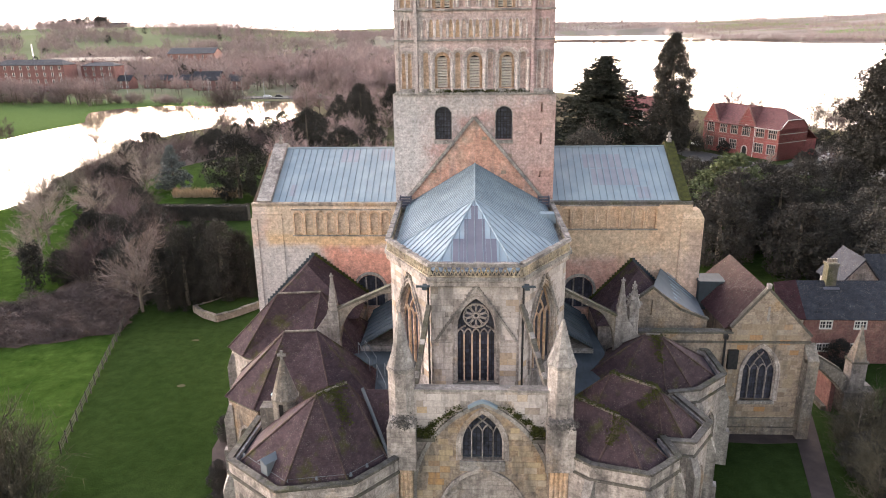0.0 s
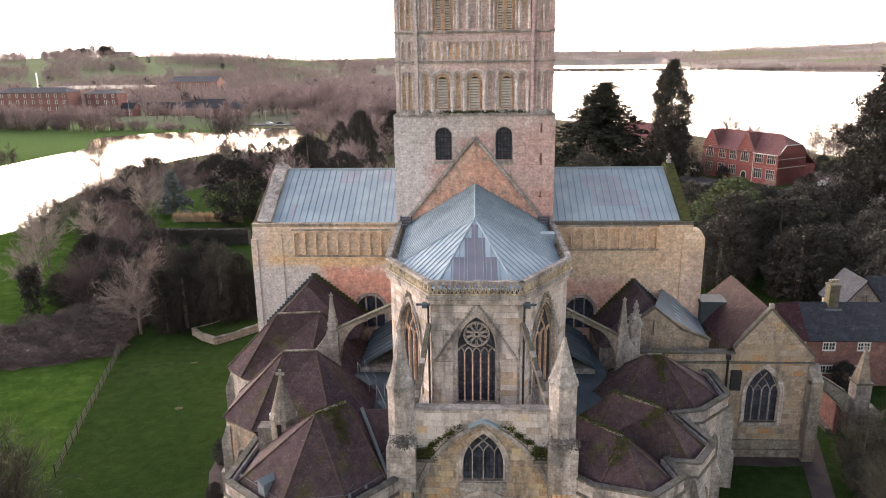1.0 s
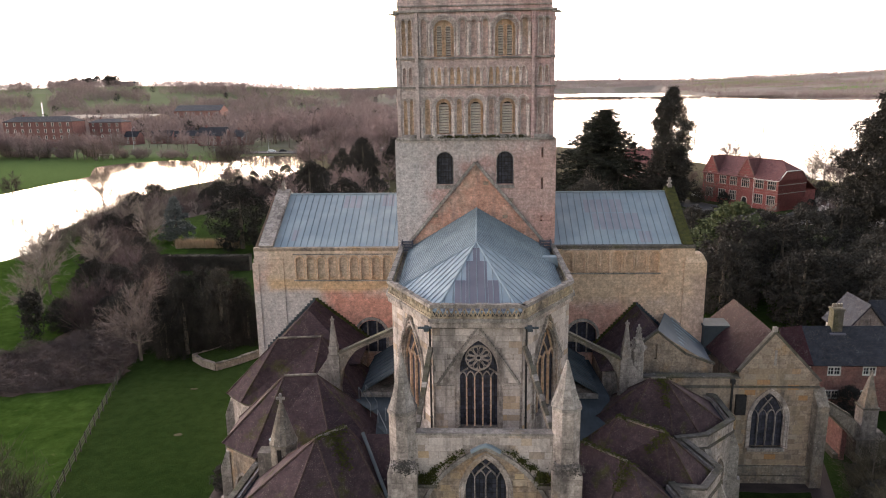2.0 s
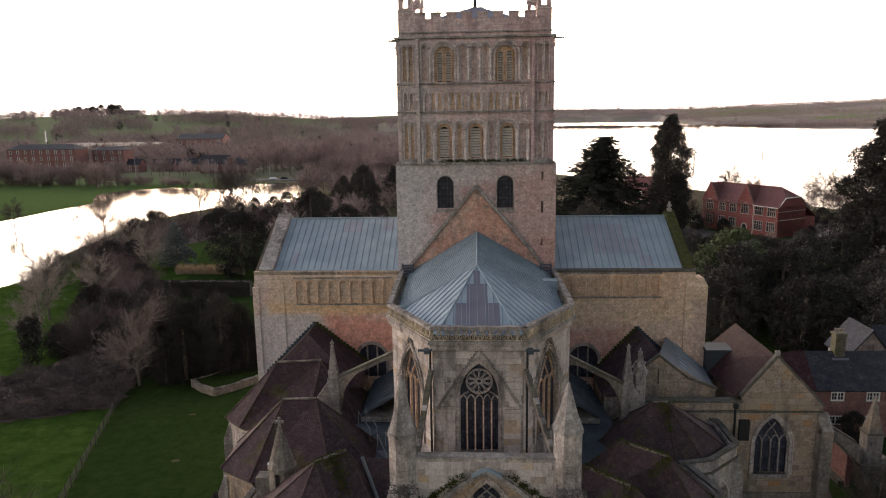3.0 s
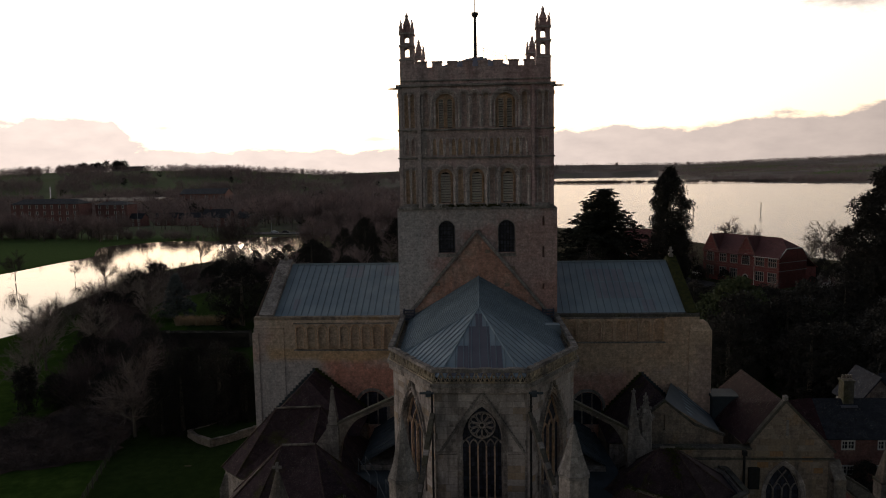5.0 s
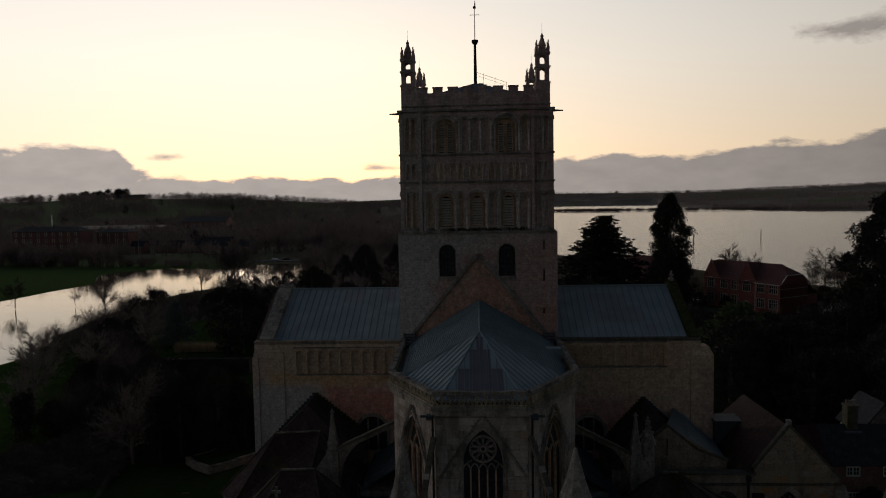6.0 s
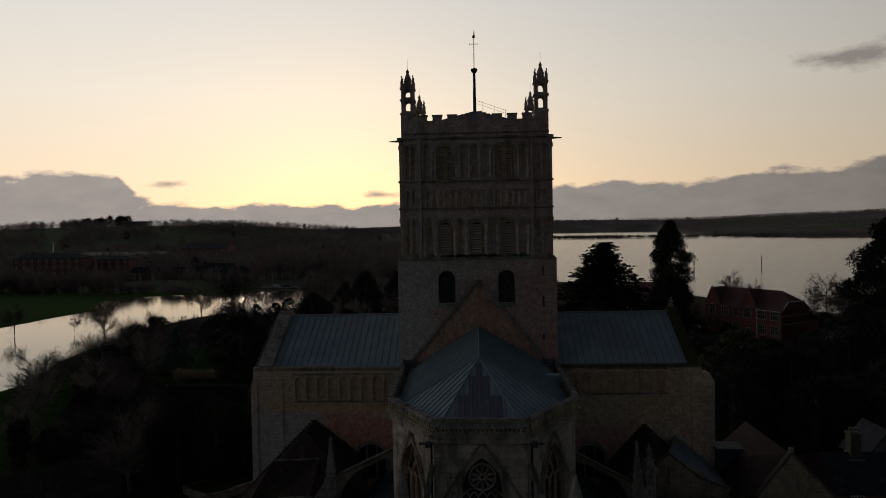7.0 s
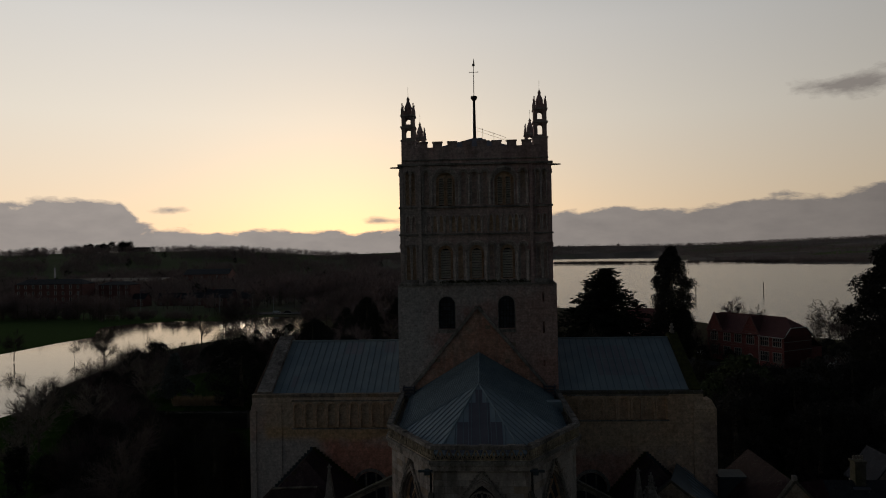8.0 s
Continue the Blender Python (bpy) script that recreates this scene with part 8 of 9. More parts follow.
for k in range(60):
    f = (k + rs.random()) / 60
    x, y = -318 + 190 * f, 332 + rs.uniform(-14, 26)
    if inside(np.array([x]), np.array([y]), FLOOD_WEST)[0][0]:
        continue
    plant("bare_tree", *bare_far[k % 3], x, y, "leafless winter tree before the brick houses", "tree", "trees by the playing field", rs.uniform(0.55, 1.05), rs.uniform(0, 6))
dark = scatter(left_zone, 420, rng)
dark = dark[(dark[:, 1] < 700) | (rng.random(len(dark)) < 0.08)]
woods("far_evergreens", dark, 8, 14, YEW, "dark evergreens scattered in far woods", rng, 90, 1.4)
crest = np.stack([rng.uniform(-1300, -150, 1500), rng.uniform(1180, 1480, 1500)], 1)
woods("far_woods", crest, 6, 13, TWIG_FAR_HAZED_DARK, "leafless trees along the hill crest", rng, 60)
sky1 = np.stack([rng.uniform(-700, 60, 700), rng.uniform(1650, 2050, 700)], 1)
woods("far_woods", sky1, 10, 18, TWIG_FAR_HAZED_DARK, "leafless trees along the western skyline", rng, 40, 1.4)
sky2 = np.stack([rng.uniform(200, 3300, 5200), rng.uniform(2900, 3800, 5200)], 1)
woods("far_woods", sky2, 8, 15, TWIG_FAR_HAZED, "leafless trees along the far northern skyline", rng, 16, 2.4)
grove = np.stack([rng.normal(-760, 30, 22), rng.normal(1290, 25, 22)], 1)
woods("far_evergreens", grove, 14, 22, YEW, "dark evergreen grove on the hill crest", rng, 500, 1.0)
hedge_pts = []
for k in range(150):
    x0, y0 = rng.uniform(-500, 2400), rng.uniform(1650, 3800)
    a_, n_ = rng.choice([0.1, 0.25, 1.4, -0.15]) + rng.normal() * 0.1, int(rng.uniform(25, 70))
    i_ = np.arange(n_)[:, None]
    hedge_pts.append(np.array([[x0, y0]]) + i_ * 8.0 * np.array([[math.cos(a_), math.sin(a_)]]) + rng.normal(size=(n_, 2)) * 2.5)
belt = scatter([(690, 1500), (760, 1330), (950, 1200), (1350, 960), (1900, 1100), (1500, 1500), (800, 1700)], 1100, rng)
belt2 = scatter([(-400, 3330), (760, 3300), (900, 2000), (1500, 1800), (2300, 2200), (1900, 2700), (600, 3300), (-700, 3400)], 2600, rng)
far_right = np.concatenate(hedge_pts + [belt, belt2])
woods("far_woods", far_right, 8, 15, TWIG_FAR_HAZED, "grey leafless hedgerow trees beyond the flood", rng, 22, 1.6)
shore = []
for k in range(260):
    f = rng.random()
    seg = [(640, 1900), (630, 1515), (668, 1345), (745, 1280), (900, 1165), (1300, 900)]
    i = min(int(f * 5), 4)
    g = f * 5 - i
    shore.append((seg[i][0] * (1 - g) + seg[i + 1][0] * g + rng.normal() * 10, seg[i][1] * (1 - g) + seg[i + 1][1] * g + 12 + abs(rng.normal()) * 16))
woods("far_woods", np.array(shore), 7, 14, TWIG_FAR_HAZED_DARK, "leafless trees along the flooded bank", rng, 40, 1.3)
isl_x = np.concatenate([rng.uniform(150, 640, 210), rng.uniform(180, 330, 60), rng.uniform(640, 900, 60)])
isl = np.stack([isl_x, 1640 - 0.42 * (isl_x - 300) + rng.normal(size=len(isl_x)) * 18], 1)
h = rng.uniform(7, 12, len(isl))
# trees standing in the flood
rngw = np.random.default_rng(9)
c = np.repeat(np.concatenate([isl, np.full((len(isl), 1), WATER_Z)], 1), 40, 0)
v, t = blades(c + rngw.normal(size=c.shape) * (3, 3, 1.5) + (0, 0, 3), c + rngw.normal(size=c.shape) * (4, 4, 2) + (0, 0, 7), np.full(len(c), 0.6), rngw)
tagged(part("drowned_trees", mesh_of("drowned_trees", v, t, TWIG), TWIG, None), "leafless trees standing in flood water", "woodland", kind="stuff")

# ---- fence and low wall on the lawn ----
fence = thing("post_fence", (-38, 2, 0), "dark slim post and rail fence across grass", "fence")
f0, f1 = Vector((-34.2, -13.0, 0)), Vector((-41.9, 13.6, 0))
for k in range(17):
    p = f0.lerp(f1, k / 16)
    bm = bmesh.new()
    box(bm, p.x - 0.045, p.x + 0.045, p.y - 0.045, p.y + 0.045, -0.2, 1.15)
    box(bm, p.x - 0.045, p.x + 0.045, p.y - 0.045, p.y + 0.045, 1.15, 1.21, taper=0.03)
    part("post", bm, WOOD_DARK, fence)
for z in (0.4, 0.72, 1.02):
    for k in range(16):
        bm = bmesh.new()
        beam(bm, f0.lerp(f1, k / 16) + Vector((0, 0, z)), f0.lerp(f1, (k + 1) / 16) + Vector((0, 0, z)), 0.036, 4)
        part("rail", bm, WOOD_DARK, fence)
lw = thing("garden_wall", (-31, 17, 0), "low rubble stone wall retaining a raised lawn", "wall")
rnd = random.Random(6)
terrace = [(-34.9, 17.4), (-33.0, 15.6), (-31.0, 14.4), (-29.0, 16.4), (-27.2, 18.8), (-24.6, 22.2), (-21.4, 24.2)]
for (x0, y0), (x1, y1) in zip(terrace, terrace[1:]):
    m, L = wall_frame((x0, y0), (x1, y1))
    part("wall_length", boxed(0, L, -0.12, 0.16, 0, 0.8, m=m), STONE_COPE, lw)
    for z in (0.0, 0.27, 0.54):
        u = -0.05
        while u < L - 0.15:
            wd = rnd.uniform(0.3, 0.6)
            part("wall_stone", boxed(u, min(u + wd, L), -0.17 - rnd.uniform(0, 0.05), 0.1, z + 0.01, z + 0.26, m=m), STONE_TUR, lw)
            u += wd + 0.03
    u = 0.0
    while u < L - 0.2:
        wd = rnd.uniform(0.35, 0.6)
        part("cope_stone", boxed(u, min(u + wd, L), -0.24, 0.2, 0.8, 0.86 + rnd.uniform(0, 0.1), m=m), STONE_TUR if rnd.random() < 0.6 else STONE_COPE, lw)
        u += wd + 0.03
kerb = [(-34.9, 17.5), (-33.4, 19.0), (-30.7, 22.7), (-29.3, 25.4)]
for (x0, y0), (x1, y1) in zip(kerb, kerb[1:]):
    m, L = wall_frame((x0, y0), (x1, y1))
    u = 0.0
    while u < L - 0.15:
        wd = rnd.uniform(0.3, 0.55)
        part("kerb_stone", boxed(u, min(u + wd, L), -0.12, 0.12, 0, 0.82 + rnd.uniform(0, 0.08), m=m), STONE_TUR, lw)
        u += wd + rnd.uniform(0.03, 0.2)
bm = bmesh.new()
prism(bm, [(-34.8, 17.45), (-33.0, 15.7), (-31.0, 14.5), (-29.0, 16.5), (-27.2, 18.9), (-24.6, 22.3), (-21.4, 24.3), (-22.0, 28.5), (-29.2, 25.3), (-30.7, 22.7), (-33.4, 18.9)], 0, 0.76)
tagged(part("lawn_terrace", bm, GROUND, None), "raised green lawn behind the rubble wall", "lawn", kind="structure")
mol = thing("bare_patch", (-28.9, -1.3, 0), "small bare earth mound on the lawn", "mound")
bm = bmesh.new()
bmesh.ops.create_icosphere(bm, subdivisions=2, radius=0.55, matrix=Matrix.Translation((-28.9, -1.3, 0)) @ Matrix.Diagonal((0.8, 0.55, 0.05, 1)))
part("earth", bm, WORN_TURF, mol)

patch = thing("bare_patch", (-31.6, 9.2, 0), "small bare earth mound on the lawn", "mound")
bm = bmesh.new()
bmesh.ops.create_icosphere(bm, subdivisions=2, radius=0.5, matrix=Matrix.Translation((-31.6, 9.2, 0)) @ Matrix.Diagonal((0.9, 0.45, 0.05, 1)))
part("earth", bm, WORN_TURF, patch)

# ---- the red brick hall ----
hall = thing("brick_hall", (76, 124, 0), "red brick two-storey hall with gables and tiled roof", "building")
hp0, hp1 = (64.3, 139.5), (76.6, 118.6)
hm, HL = wall_frame(hp0, hp1)
HD, HE, HR = 11.0, 8.1, 12.5
GABLES = (2.45, 14.25)
upper = [(2.45, "a", 2.5), (6.8, "w", 2.3), (10.4, "w", 2.3), (14.25, "a", 2.5), (18.6, "w", 2.6), (22.35, "w", 2.5)]
holes = []
for u, kind, wd in upper:
    q = wd / 2
    holes.append((round_arch(u, 5.3, wd, 8.2, 11) if kind == "a" else [(u - q, 5.4), (u + q, 5.4), (u + q, 7.6), (u - q, 7.6)], 0.25, False))
    if u == 14.25:
        holes.append((round_arch(u, 0.05, 1.7, 2.7, 9), 0.25, False))
    else:
        holes.append(([(u - q, 1.4), (u + q, 1.4), (u + q, 3.9), (u - q, 3.9)], 0.25, False))
bm = bmesh.new()
edge_loop = [(0, 0), (HL, 0), (HL, HE)]
for u in reversed(GABLES):
    edge_loop += [(u + 2.5, HE), (u + 2.5, HE + 0.3), (u, HR + 0.35), (max(u - 2.5, 0.05), HE + 0.3), (max(u - 2.5, 0.05), HE)]
pierced(bm, edge_loop[:-1] + [(0, HE)], holes, hm)
box(bm, 0, HL, 0.3, HD, 0, HE - 0.05, m=hm)
em, EL = wall_frame(hp1, tuple((hm @ Vector((HL, HD, 0))).xy))
pierced(bm, [(0, 0), (EL, 0), (EL, HE), (8.4, 10.1), (2.6, 10.1), (0, HE)], [], em)
part("wall", bm, BRICK_RED, hall)
for z in (4.4, 6.6):
    part("stone_band", boxed(0, EL, -0.05, 0.02, z, z + 0.16, m=em), FRAME_STONE, hall, "pale stone band in the brickwork")
for z in (4.5, 5.1, 6.5):
    part("stone_band", boxed(0, HL, -0.04, 0.02, z, z + 0.12, m=hm), BRICK_PINK, hall)
for u in GABLES:
    for z, half in ((8.55, 2.2), (9.35, 1.7), (10.2, 1.1)):
        part("stone_band", boxed(u - half, u + half, -0.05, 0.02, z, z + 0.12, m=hm), BRICK_PINK, hall)
    for s in (-1, 1):
        bm = bmesh.new()
        bar(bm, [(u + s * 2.6, HE + 0.2), (u, HR + 0.5)], 0.22, 0.4, hm, False, -0.1)
        part("gable_coping", bm, BRICK_PINK, hall)
    bm = bmesh.new()
    prism(bm, ring(u, 0.1, 0.16, 6), HR + 0.4, HR + 0.95, 0.3, hm)
    part("finial", bm, BRICK_RED, hall)
for pts, depth, blind in holes:
    u0, u1 = pts[0][0], pts[1][0]
    v0, v1 = pts[0][1], max(p[1] for p in pts)
    if v0 < 0.5:
        door = part("door", boxed(u0, u1, 0.18, 0.24, v0, v1, m=hm), IRON, hall, "dark double entrance door")
        bm = bmesh.new()
        band(bm, pts, 0.3, 0.08, hm)
        part("door_surround", bm, FRAME_STONE, door)
        continue
    fr = bmesh.new()
    bar(fr, [(x, z) for x, z in pts], 0.2, 0.12, hm, True, -0.06)
    wn = part("window", fr, FRAME_STONE, hall, "stone-framed mullioned window")
    pb = bmesh.new()
    pv = [pb.verts.new(hm @ Vector((x, 0.22, z))) for x, z in pts]
    pb.faces.new(pv)
    part("pane", pb, PANE, wn)
    for q in (0.25, 0.5, 0.75):
        part("mullion", boxed(u0 + (u1 - u0) * q - 0.035, u0 + (u1 - u0) * q + 0.035, 0.05, 0.2, v0, v1 - (0.35 if len(pts) > 4 else 0.05), m=hm), FRAME_STONE, wn)
    part("transom", boxed(u0, u1, 0.06, 0.2, v0 + (v1 - v0) * 0.6, v0 + (v1 - v0) * 0.6 + 0.1, m=hm), FRAME_STONE, wn)
H = lambda u, d, z: hm @ Vector((u, d, z))
for pts in ([(-0.3, -0.4, HE - 0.25), (HL + 0.3, -0.4, HE - 0.25), (HL + 0.3, 2.55, 10.15), (HL - 3.2, HD / 2, HR), (-0.3, HD / 2, HR)], [(-0.3, HD + 0.4, HE - 0.25), (HL + 0.3, HD + 0.4, HE - 0.25), (HL + 0.3, HD - 2.55, 10.15), (HL - 3.2, HD / 2, HR), (-0.3, HD / 2, HR)], [(HL + 0.3, 2.4, 10.05), (HL + 0.3, HD - 2.4, 10.05), (HL - 3.2, HD / 2, HR)]):
    bm = bmesh.new()
    slab(bm, [H(*p) for p in pts], 0.15)
    part("roof", bm, TILE_RED, hall, "red clay tiled roof")
for u in GABLES:
    for s in (-1, 1):
        bm = bmesh.new()
        slab(bm, [H(u + s * 2.6, 0.1, HE + 0.15), H(u, 0.1, HR + 0.3), H(u, HD / 2, HR + 0.3), H(u + s * 2.6, 0.6, HE + 0.15)], 0.14)
        part("gable_roof", bm, TILE_RED, hall)
bm = bmesh.new()
bar(bm, [(-0.05, HE - 0.2), (2.5, 10.2), (8.5, 10.2), (EL + 0.1, HE - 0.2)], 0.2, 0.2, em, False, -0.32)
part("bargeboard", bm, PAINT, hall, "white painted bargeboard")
bm = bmesh.new()
beam(bm, H(17.0, -0.12, 0), H(17.0, -0.12, HE), 0.08, 5)
part("rain_pipe", bm, PAINT, hall, "white rainwater pipe")
part("gutter", boxed(16.9, HL + 0.3, -0.5, -0.38, HE - 0.35, HE - 0.22, m=hm), PAINT, hall)
bm = bmesh.new()
beam(bm, H(-0.2, HD / 2, HR + 0.05), H(HL - 3.2, HD / 2, HR + 0.05), 0.14, 6)
part("ridge_tiles", bm, TILE_RED, hall)
rear = bmesh.new()
slab(rear, [H(HL - 9, HD, HE - 0.6), H(HL + 0.2, HD, HE - 0.6), H(HL + 0.2, HD + 4.5, 4.6), H(HL - 9, HD + 4.5, 4.6)], 0.15)
part("rear_roof", rear, TILE_RED, hall)
part("rear_wall", boxed(HL - 8.8, HL, HD, HD + 4.0, 0, 4.7, m=hm), BRICK_RED, hall)


def car(x, y, turn, mat, label):
    ob = thing("car", (x, y, 0), label, "car", "parked cars")
    m = pose(x, y, 0, 0, 0, turn)
    bm = bmesh.new()
    box(bm, -2.1, 2.1, -0.85, 0.85, 0.3, 0.85, m=m, taper=0.06)
    box(bm, -1.5, 1.1, -0.78, 0.78, 0.85, 1.42, m=m, taper=0.28)
    part("body", bm, mat, ob)
    for wx in (-1.3, 1.3):
        for wy in (-0.85, 0.85):
            bm = bmesh.new()
            beam(bm, m @ Vector((wx, wy - 0.08, 0.33)), m @ Vector((wx, wy + 0.08, 0.33)), 0.33, 10)
            part("wheel", bm, IRON, ob)


for k, (x, y, tr) in enumerate(((88.5, 119, 50), (91.5, 122, 50), (95, 126, 50), (96, 132, 60), (-112, 312, 5), (-106, 313, 5), (-52, 322, 20), (64, 143, 100))):
    car(x, y, tr, (PAINT, STEEL, IRON)[k % 3], ("white parked car on the tarmac", "silver parked car on the tarmac", "dark parked car on the tarmac")[k % 3])


def house(name, x, y, turn, wide, deep, eave, ridge, wall_mat, roof_mat, label, rows=2, ncol=4, z=0.0, category="house", group="", chim=True, hip=0.0):
    """A far house: walls, pitched roof, each window with its pane."""
    ob = thing(name, (x, y, z), label, category, group)
    m = pose(x, y, z, 0, 0, turn) @ Matrix.Translation((-wide / 2, 0, 0))
    bm = bmesh.new()
    holes = []
    sto = eave / rows
    for r in range(rows):
        for c in range(ncol):
            u = wide * (c + 0.5) / ncol
            ww = min(1.3, wide / ncol * 0.5)
            holes.append(([(u - ww / 2, r * sto + sto * 0.3), (u + ww / 2, r * sto + sto * 0.3), (u + ww / 2, r * sto + sto * 0.82), (u - ww / 2, r * sto + sto * 0.82)], 0.2, False))
    pierced(bm, [(0, -1), (wide, -1), (wide, eave), (0, eave)], holes, m)
    box(bm, 0, wide, 0.25, deep, -1, eave, m=m)
    for u in (0, wide):
        tri = [bm.verts.new(m @ Vector(p)) for p in ((u, 0, eave), (u, deep, eave), (u, deep / 2, ridge))]
        if not hip:
            bm.faces.new(tri)
    part("wall", bm, wall_mat, ob)
    for d in (-0.4, deep + 0.4):
        bm = bmesh.new()
        slab(bm, [m @ Vector(p) for p in ((-0.3, d, eave - 0.1), (wide + 0.3, d, eave - 0.1), (wide + 0.3 - hip, deep / 2, ridge), (-0.3 + hip, deep / 2, ridge))], 0.15)
        part("roof", bm, roof_mat, ob)
    if hip:
        for u, ur in ((-0.3, -0.3 + hip), (wide + 0.3, wide + 0.3 - hip)):
            bm = bmesh.new()
            slab(bm, [m @ Vector(p) for p in ((u, -0.4, eave - 0.1), (u, deep + 0.4, eave - 0.1), (ur, deep / 2, ridge))], 0.15)
            part("roof", bm, roof_mat, ob)
    for pts, dd, bl in holes:
        fr = bmesh.new()
        bar(fr, pts, 0.3, 0.1, m, True, -0.03)
        wn = part("window", fr, PAINT, ob)
        part("pane", boxed(pts[0][0], pts[1][0], 0.15, 0.18, pts[0][1], pts[2][1], m=m), PANE, wn)
    if chim:
        part("chimney", boxed(wide * 0.2, wide * 0.2 + 0.9, deep / 2 - 0.5, deep / 2 + 0.5, ridge - 0.6, ridge + 1.2, m=m), wall_mat, ob)
    return ob


house("school", -276, 366, -3, 46, 14, 16.0, 19.0, BRICK_DULL, SLATE, "long red brick four-storey school with white windows", 4, 9, 0.0, "school", hip=5.0)
house("school", -240, 380, -4, 22, 12, 14.5, 16.5, BRICK_DULL, SLATE, "brick school wing among bare trees", 4, 4, 0.0, "school", hip=4.0)
house("house", -164, 362, -6, 18, 9, 6.0, 11.2, BRICK_DULL, SLATE, "pink brick house beside the flood", 2, 4)
house("house", -148, 365, -20, 10, 8, 5.2, 9.4, BRICK_DULL, SLATE, "pink brick gabled house beside the flood", 2, 2)
for k, (x, y, wd) in enumerate(((-226, 380, 13), (-206, 384, 14), (-188, 380, 14), (-250, 420, 16), (-200, 425, 14))):
    house("house", x, y, (-8, 4, 10, -5, 3)[k], wd, 8, 5.0, 8.4, BRICK_DULL if k % 2 else BRICK_DULL, SLATE, "brick terraced house half hidden by trees", 2, 3, 0.0, "house", "houses by the playing field")
house("warehouse", -342, 560, -4, 96, 40, 11.0, 13.5, STONE_WARM, ROOF_TAN, "long low pale-roofed works building", 1, 8, float(land_height(np.array([-330.0]), np.array([560.0]))[0]), "works", chim=False)
house("warehouse", -272, 610, 6, 44, 30, 15.0, 20.0, BRICK_PINK, SLATE, "dark-roofed works with pale flues", 2, 6, float(land_height(np.array([-255.0]), np.array([610.0]))[0]), "works", chim=False)
house("house", 57, 186, -30, 13, 9, 5.6, 10.2, BRICK_PINK, TILE_RED, "red-roofed house behind the cedar", 2, 3)
house("house", -700, 1300, 0, 60, 14, 6, 10, STONE, SLATE, "pale house on the far hill crest", 2, 7, float(land_height(np.array([-700.0]), np.array([1300.0]))[0]), chim=False)
for k in range(4):
    house("caravan", -74 + k * 9.5, 396 + k * 3, (4, -6, 10, 2)[k], 8.0, 3.2, 2.6, 3.1, PAINT, PAINT, "white static caravan near the road", 1, 3, 0.0, "caravan", "caravans", chim=False)


def lamp_post(x, y, h):
    ob = thing("street_lamp", (x, y, 0), "slim grey street lamp post by the road", "street lamp", "street lamps")
    bm = bmesh.new()
    beam(bm, (x, y, -0.2), (x, y, h), 0.11, 6, 0.07)
    part("post", bm, STEEL, ob)
    bm = bmesh.new()
    beam(bm, (x, y, h), (x + 1.2, y, h + 0.25), 0.05, 5)
    box(bm, x + 1.0, x + 1.7, y - 0.12, y + 0.12, h + 0.18, h + 0.34)
    part("lantern", bm, STEEL, ob)


for x, y, hh in ((-146, 318, 10), (-128, 320, 10), (-116, 320, 9), (-197, 329, 13), (-210, 330, 12), (-66, 326, 10), (-150, 350, 10), (-232, 326, 13)):
    lamp_post(x, y, hh)
goal = thing("goalpost", (-188.5, 283, 0), "white football goal on the playing field", "goal")
for a, b in (((-192, 283, -0.5), (-192, 283, 2.4)), ((-185, 283, -0.5), (-185, 283, 2.4)), ((-192, 283, 2.4), (-185, 283, 2.4))):
    bm = bmesh.new()
    beam(bm, a, b, 0.08, 6)
    part("bar", bm, PAINT, goal)
for x, y, hh in ((187, 409, 8.5), (128, 360, 9.0)):
    ob = thing("utility_pole", (x, y, WATER_Z), "lone timber pole standing in the flood", "pole", "flooded poles")
    bm = bmesh.new()
    beam(bm, (x, y, -1.5), (x, y, hh), 0.3, 6, 0.24)
    part("pole", bm, BARK, ob)


# ---- single dressed stones on the nearest walls ----
unit = bmesh.new()
box(unit, -0.5, 0.5, -0.5, 0.5, -0.5, 0.5)
for e in list(unit.verts):
    if e.co.y < 0:
        e.co.x *= 0.985
        e.co.z *= 0.97
BLOCK_ME = {}
for nm, mt in (("pale", BLOCK), ("ochre", BLOCK_OCHRE), ("brown", BLOCK_BROWN_SHADED)):
    me = bpy.data.meshes.new("stone_block")
    unit.to_mesh(me)
    me.materials.append(mt)
    BLOCK_ME[nm] = me
unit.free()


def in_loop(x, z, loop):
    hit = False
    for i in range(len(loop)):
        (x0, z0), (x1, z1) = loop[i - 1], loop[i]
        if (z0 > z) != (z1 > z) and x < (x1 - x0) * (z - z0) / (z1 - z0) + x0:
            hit = not hit
    return hit


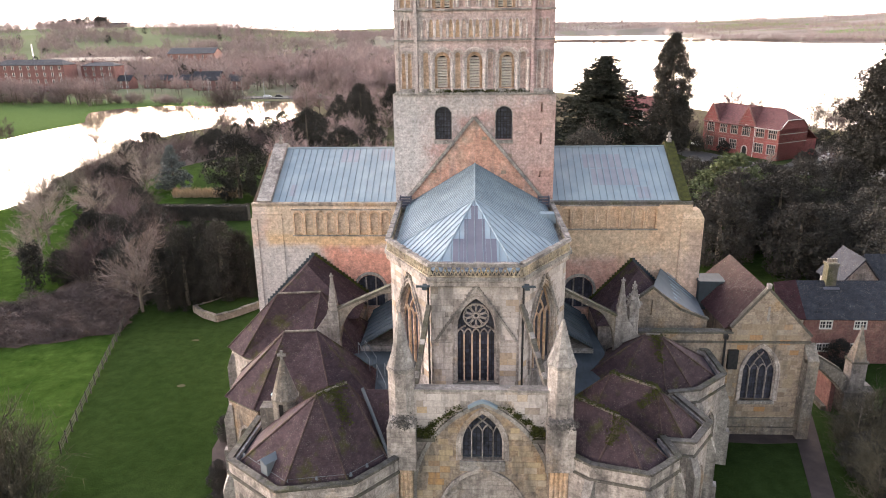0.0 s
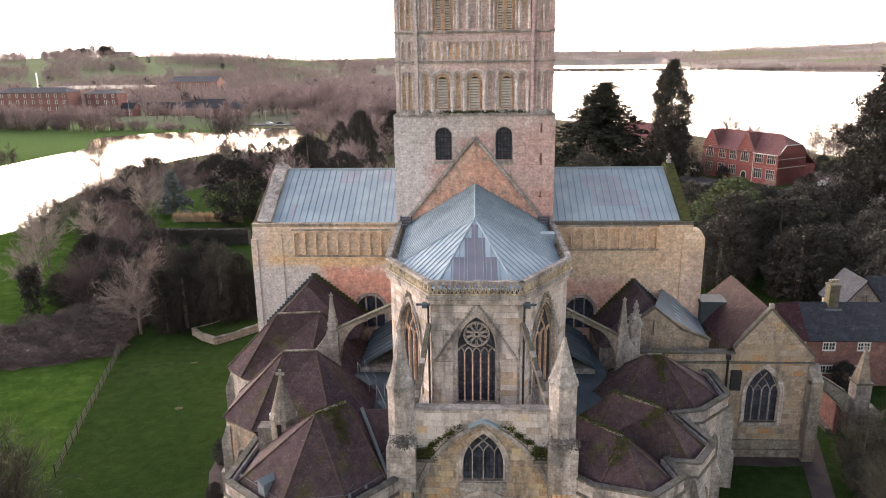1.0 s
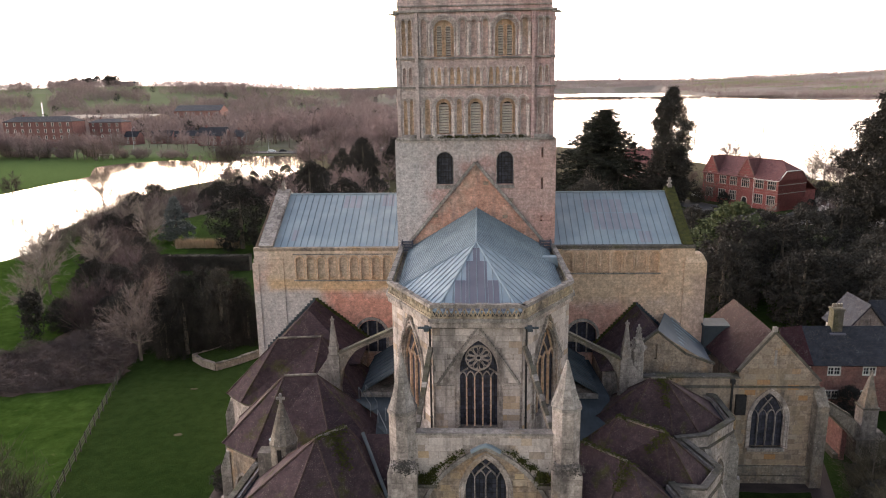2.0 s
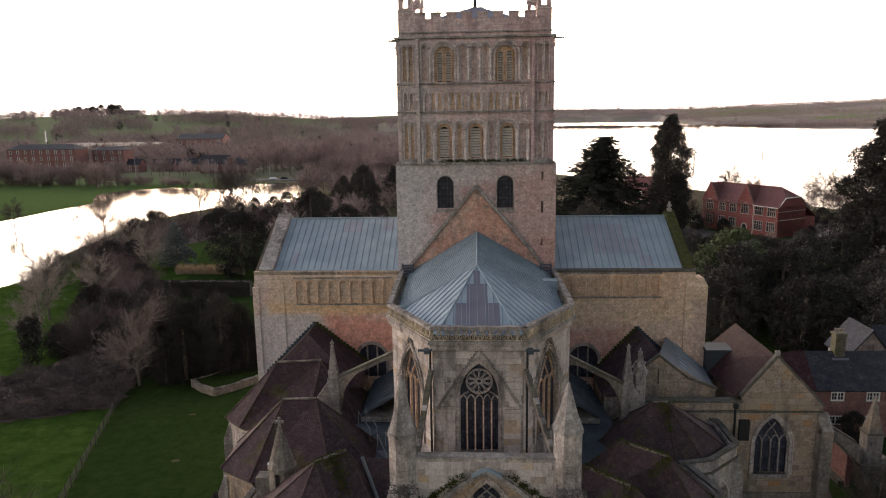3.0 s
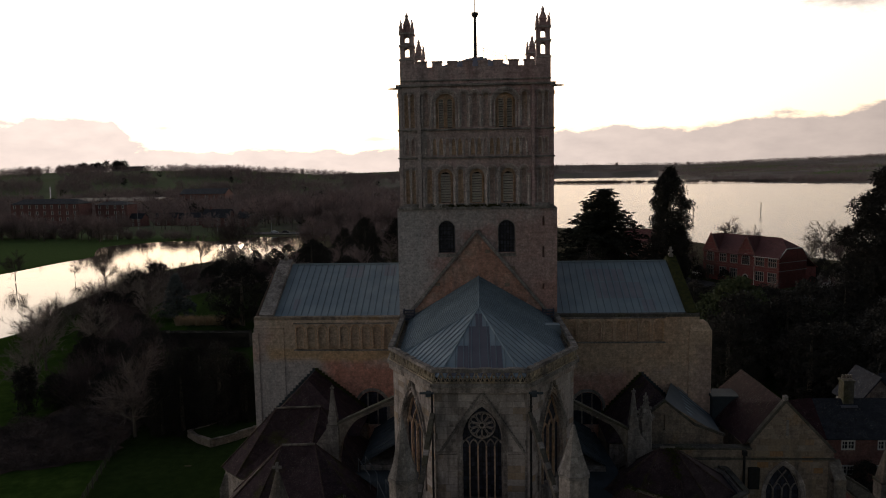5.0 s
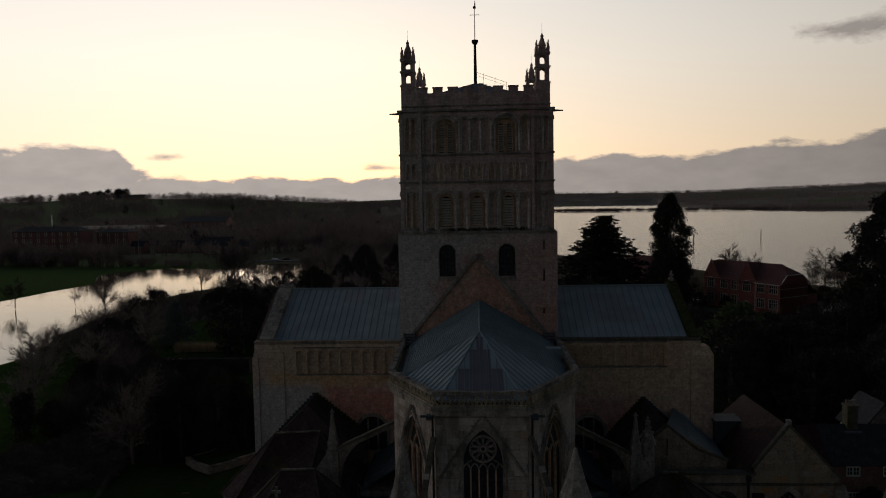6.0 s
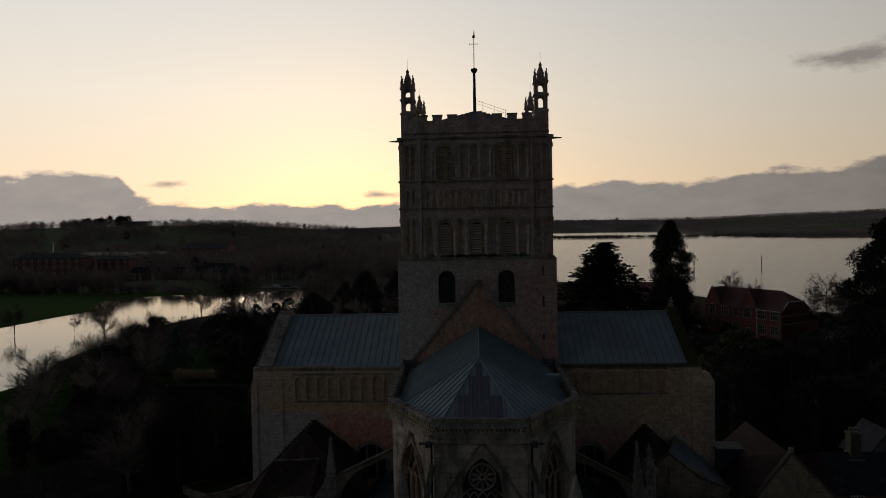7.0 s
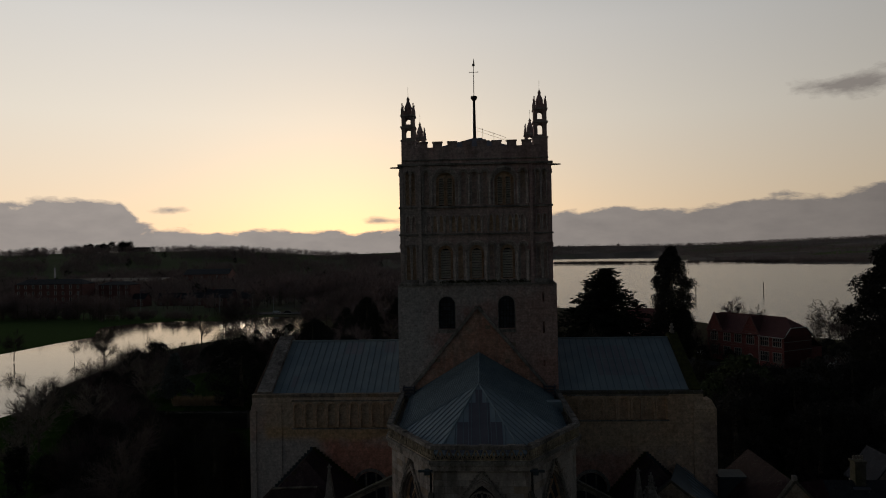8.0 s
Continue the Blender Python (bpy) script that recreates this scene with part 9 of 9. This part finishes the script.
def ashlar(parent, m, area, u0, u1, v0, v1, shun, keep, seed, proud=0.014, course=0.44):
    """Courses of single stones over part of a wall, clear of its openings."""
    rnd = random.Random(seed)
    v = v0
    while v + 0.2 < v1:
        h = min(rnd.uniform(0.88, 1.12) * course, v1 - v)
        u = u0 - rnd.uniform(0, 0.5)
        while u < u1:
            wd = rnd.uniform(0.55, 1.15)
            a, b = max(u, u0), min(u + wd, u1)
            u += wd
            if b - a < 0.2:
                continue
            spots = [(a + (b - a) * i / 4, v + h * j / 2) for i in range(5) for j in range(3)]
            if any(in_loop(x, z, s) for x, z in spots for s in shun):
                continue
            if keep and not all(in_loop(x, z, keep) for x, z in spots):
                continue
            mm = m @ Matrix.Translation(((a + b) / 2, 0.03 - proud - rnd.uniform(0, 0.008), v + h / 2)) @ Matrix.Diagonal((b - a - 0.014, 0.06, h - 0.014, 1))
            piece("stone_block", BLOCK_ME[area], parent, mm)
        v += h


choir_walls = [o for o in choir.children if o.name.split(".")[0] == "wall"]
for k, o in enumerate(choir_walls):
    if k not in (1, 2, 3):
        continue
    m, L = wall_frame(PIN[k], PIN[k + 1])
    mid = L / 2 + (0.06 if k == 2 else 0.0)
    wide = 2.72 if k == 2 else 3.3
    shun = [pointed(mid, 9.5, wide + 0.45, 16.35, 9, 0.95)]
    ashlar(o, m, "pale", 0.03, L - 0.03, 9.4 if k != 2 else 13.0, 17.0, shun, None, 30 + k)
for k, o in enumerate([c for c in choir.children if c.name.split(".")[0] == "wall_offset"]):
    m, L = wall_frame(PIN[2], PIN[3])
    mid = L / 2 + 0.06
    a, b = ((0.15, mid - 1.62), (mid + 1.62, L - 0.15))[k]
    ashlar(o, m @ Matrix.Translation((0, -0.14, 0)), "pale", a, b, 9.5, 12.85, [], None, 50 + k)
amb_wall = [o for o in amb.children if o.name.split(".")[0] == "wall"][0]
great = pointed(0.65, -3.0, 9.2, 11.2, 12, 0.78)
ashlar(amb_wall, am, "pale", -3.5, 4.65, 9.3, 11.72, [great], None, 61)
infill = [o for o in amb.children if o.name.split(".")[0] == "arch_infill"][0]
ashlar(infill, Matrix.Translation((0, FY - 0.05, 0)), "ochre", -3.6, 4.9, 3.6, 10.6, [pointed(0.65, 6.0, 3.2, 10.5, 9, 0.85), pointed(0.65, 0.0, 6.1, 6.5, 9, 0.62)], pointed(0.65, 0.1, 8.5, 10.8, 12, 0.78), 62)
vg = [o for o in vest.children if o.name.split(".")[0] == "gable_wall"][0]
ashlar(vg, vm, "brown", 21.15, 27.4, 1.6, 12.6, [pointed(23.7, 2.7, 3.15, 8.25, 9, 0.85), [(26.8, 0), (28.2, 0), (28.2, 8.4), (26.8, 8.4)], [(23.6, 10.2), (24.1, 10.2), (24.1, 11.7), (23.6, 11.7)]], [(21.1, 0), (27.45, 0), (27.45, 9.0), (23.65, 13.0), (21.1, 9.7)], 63)
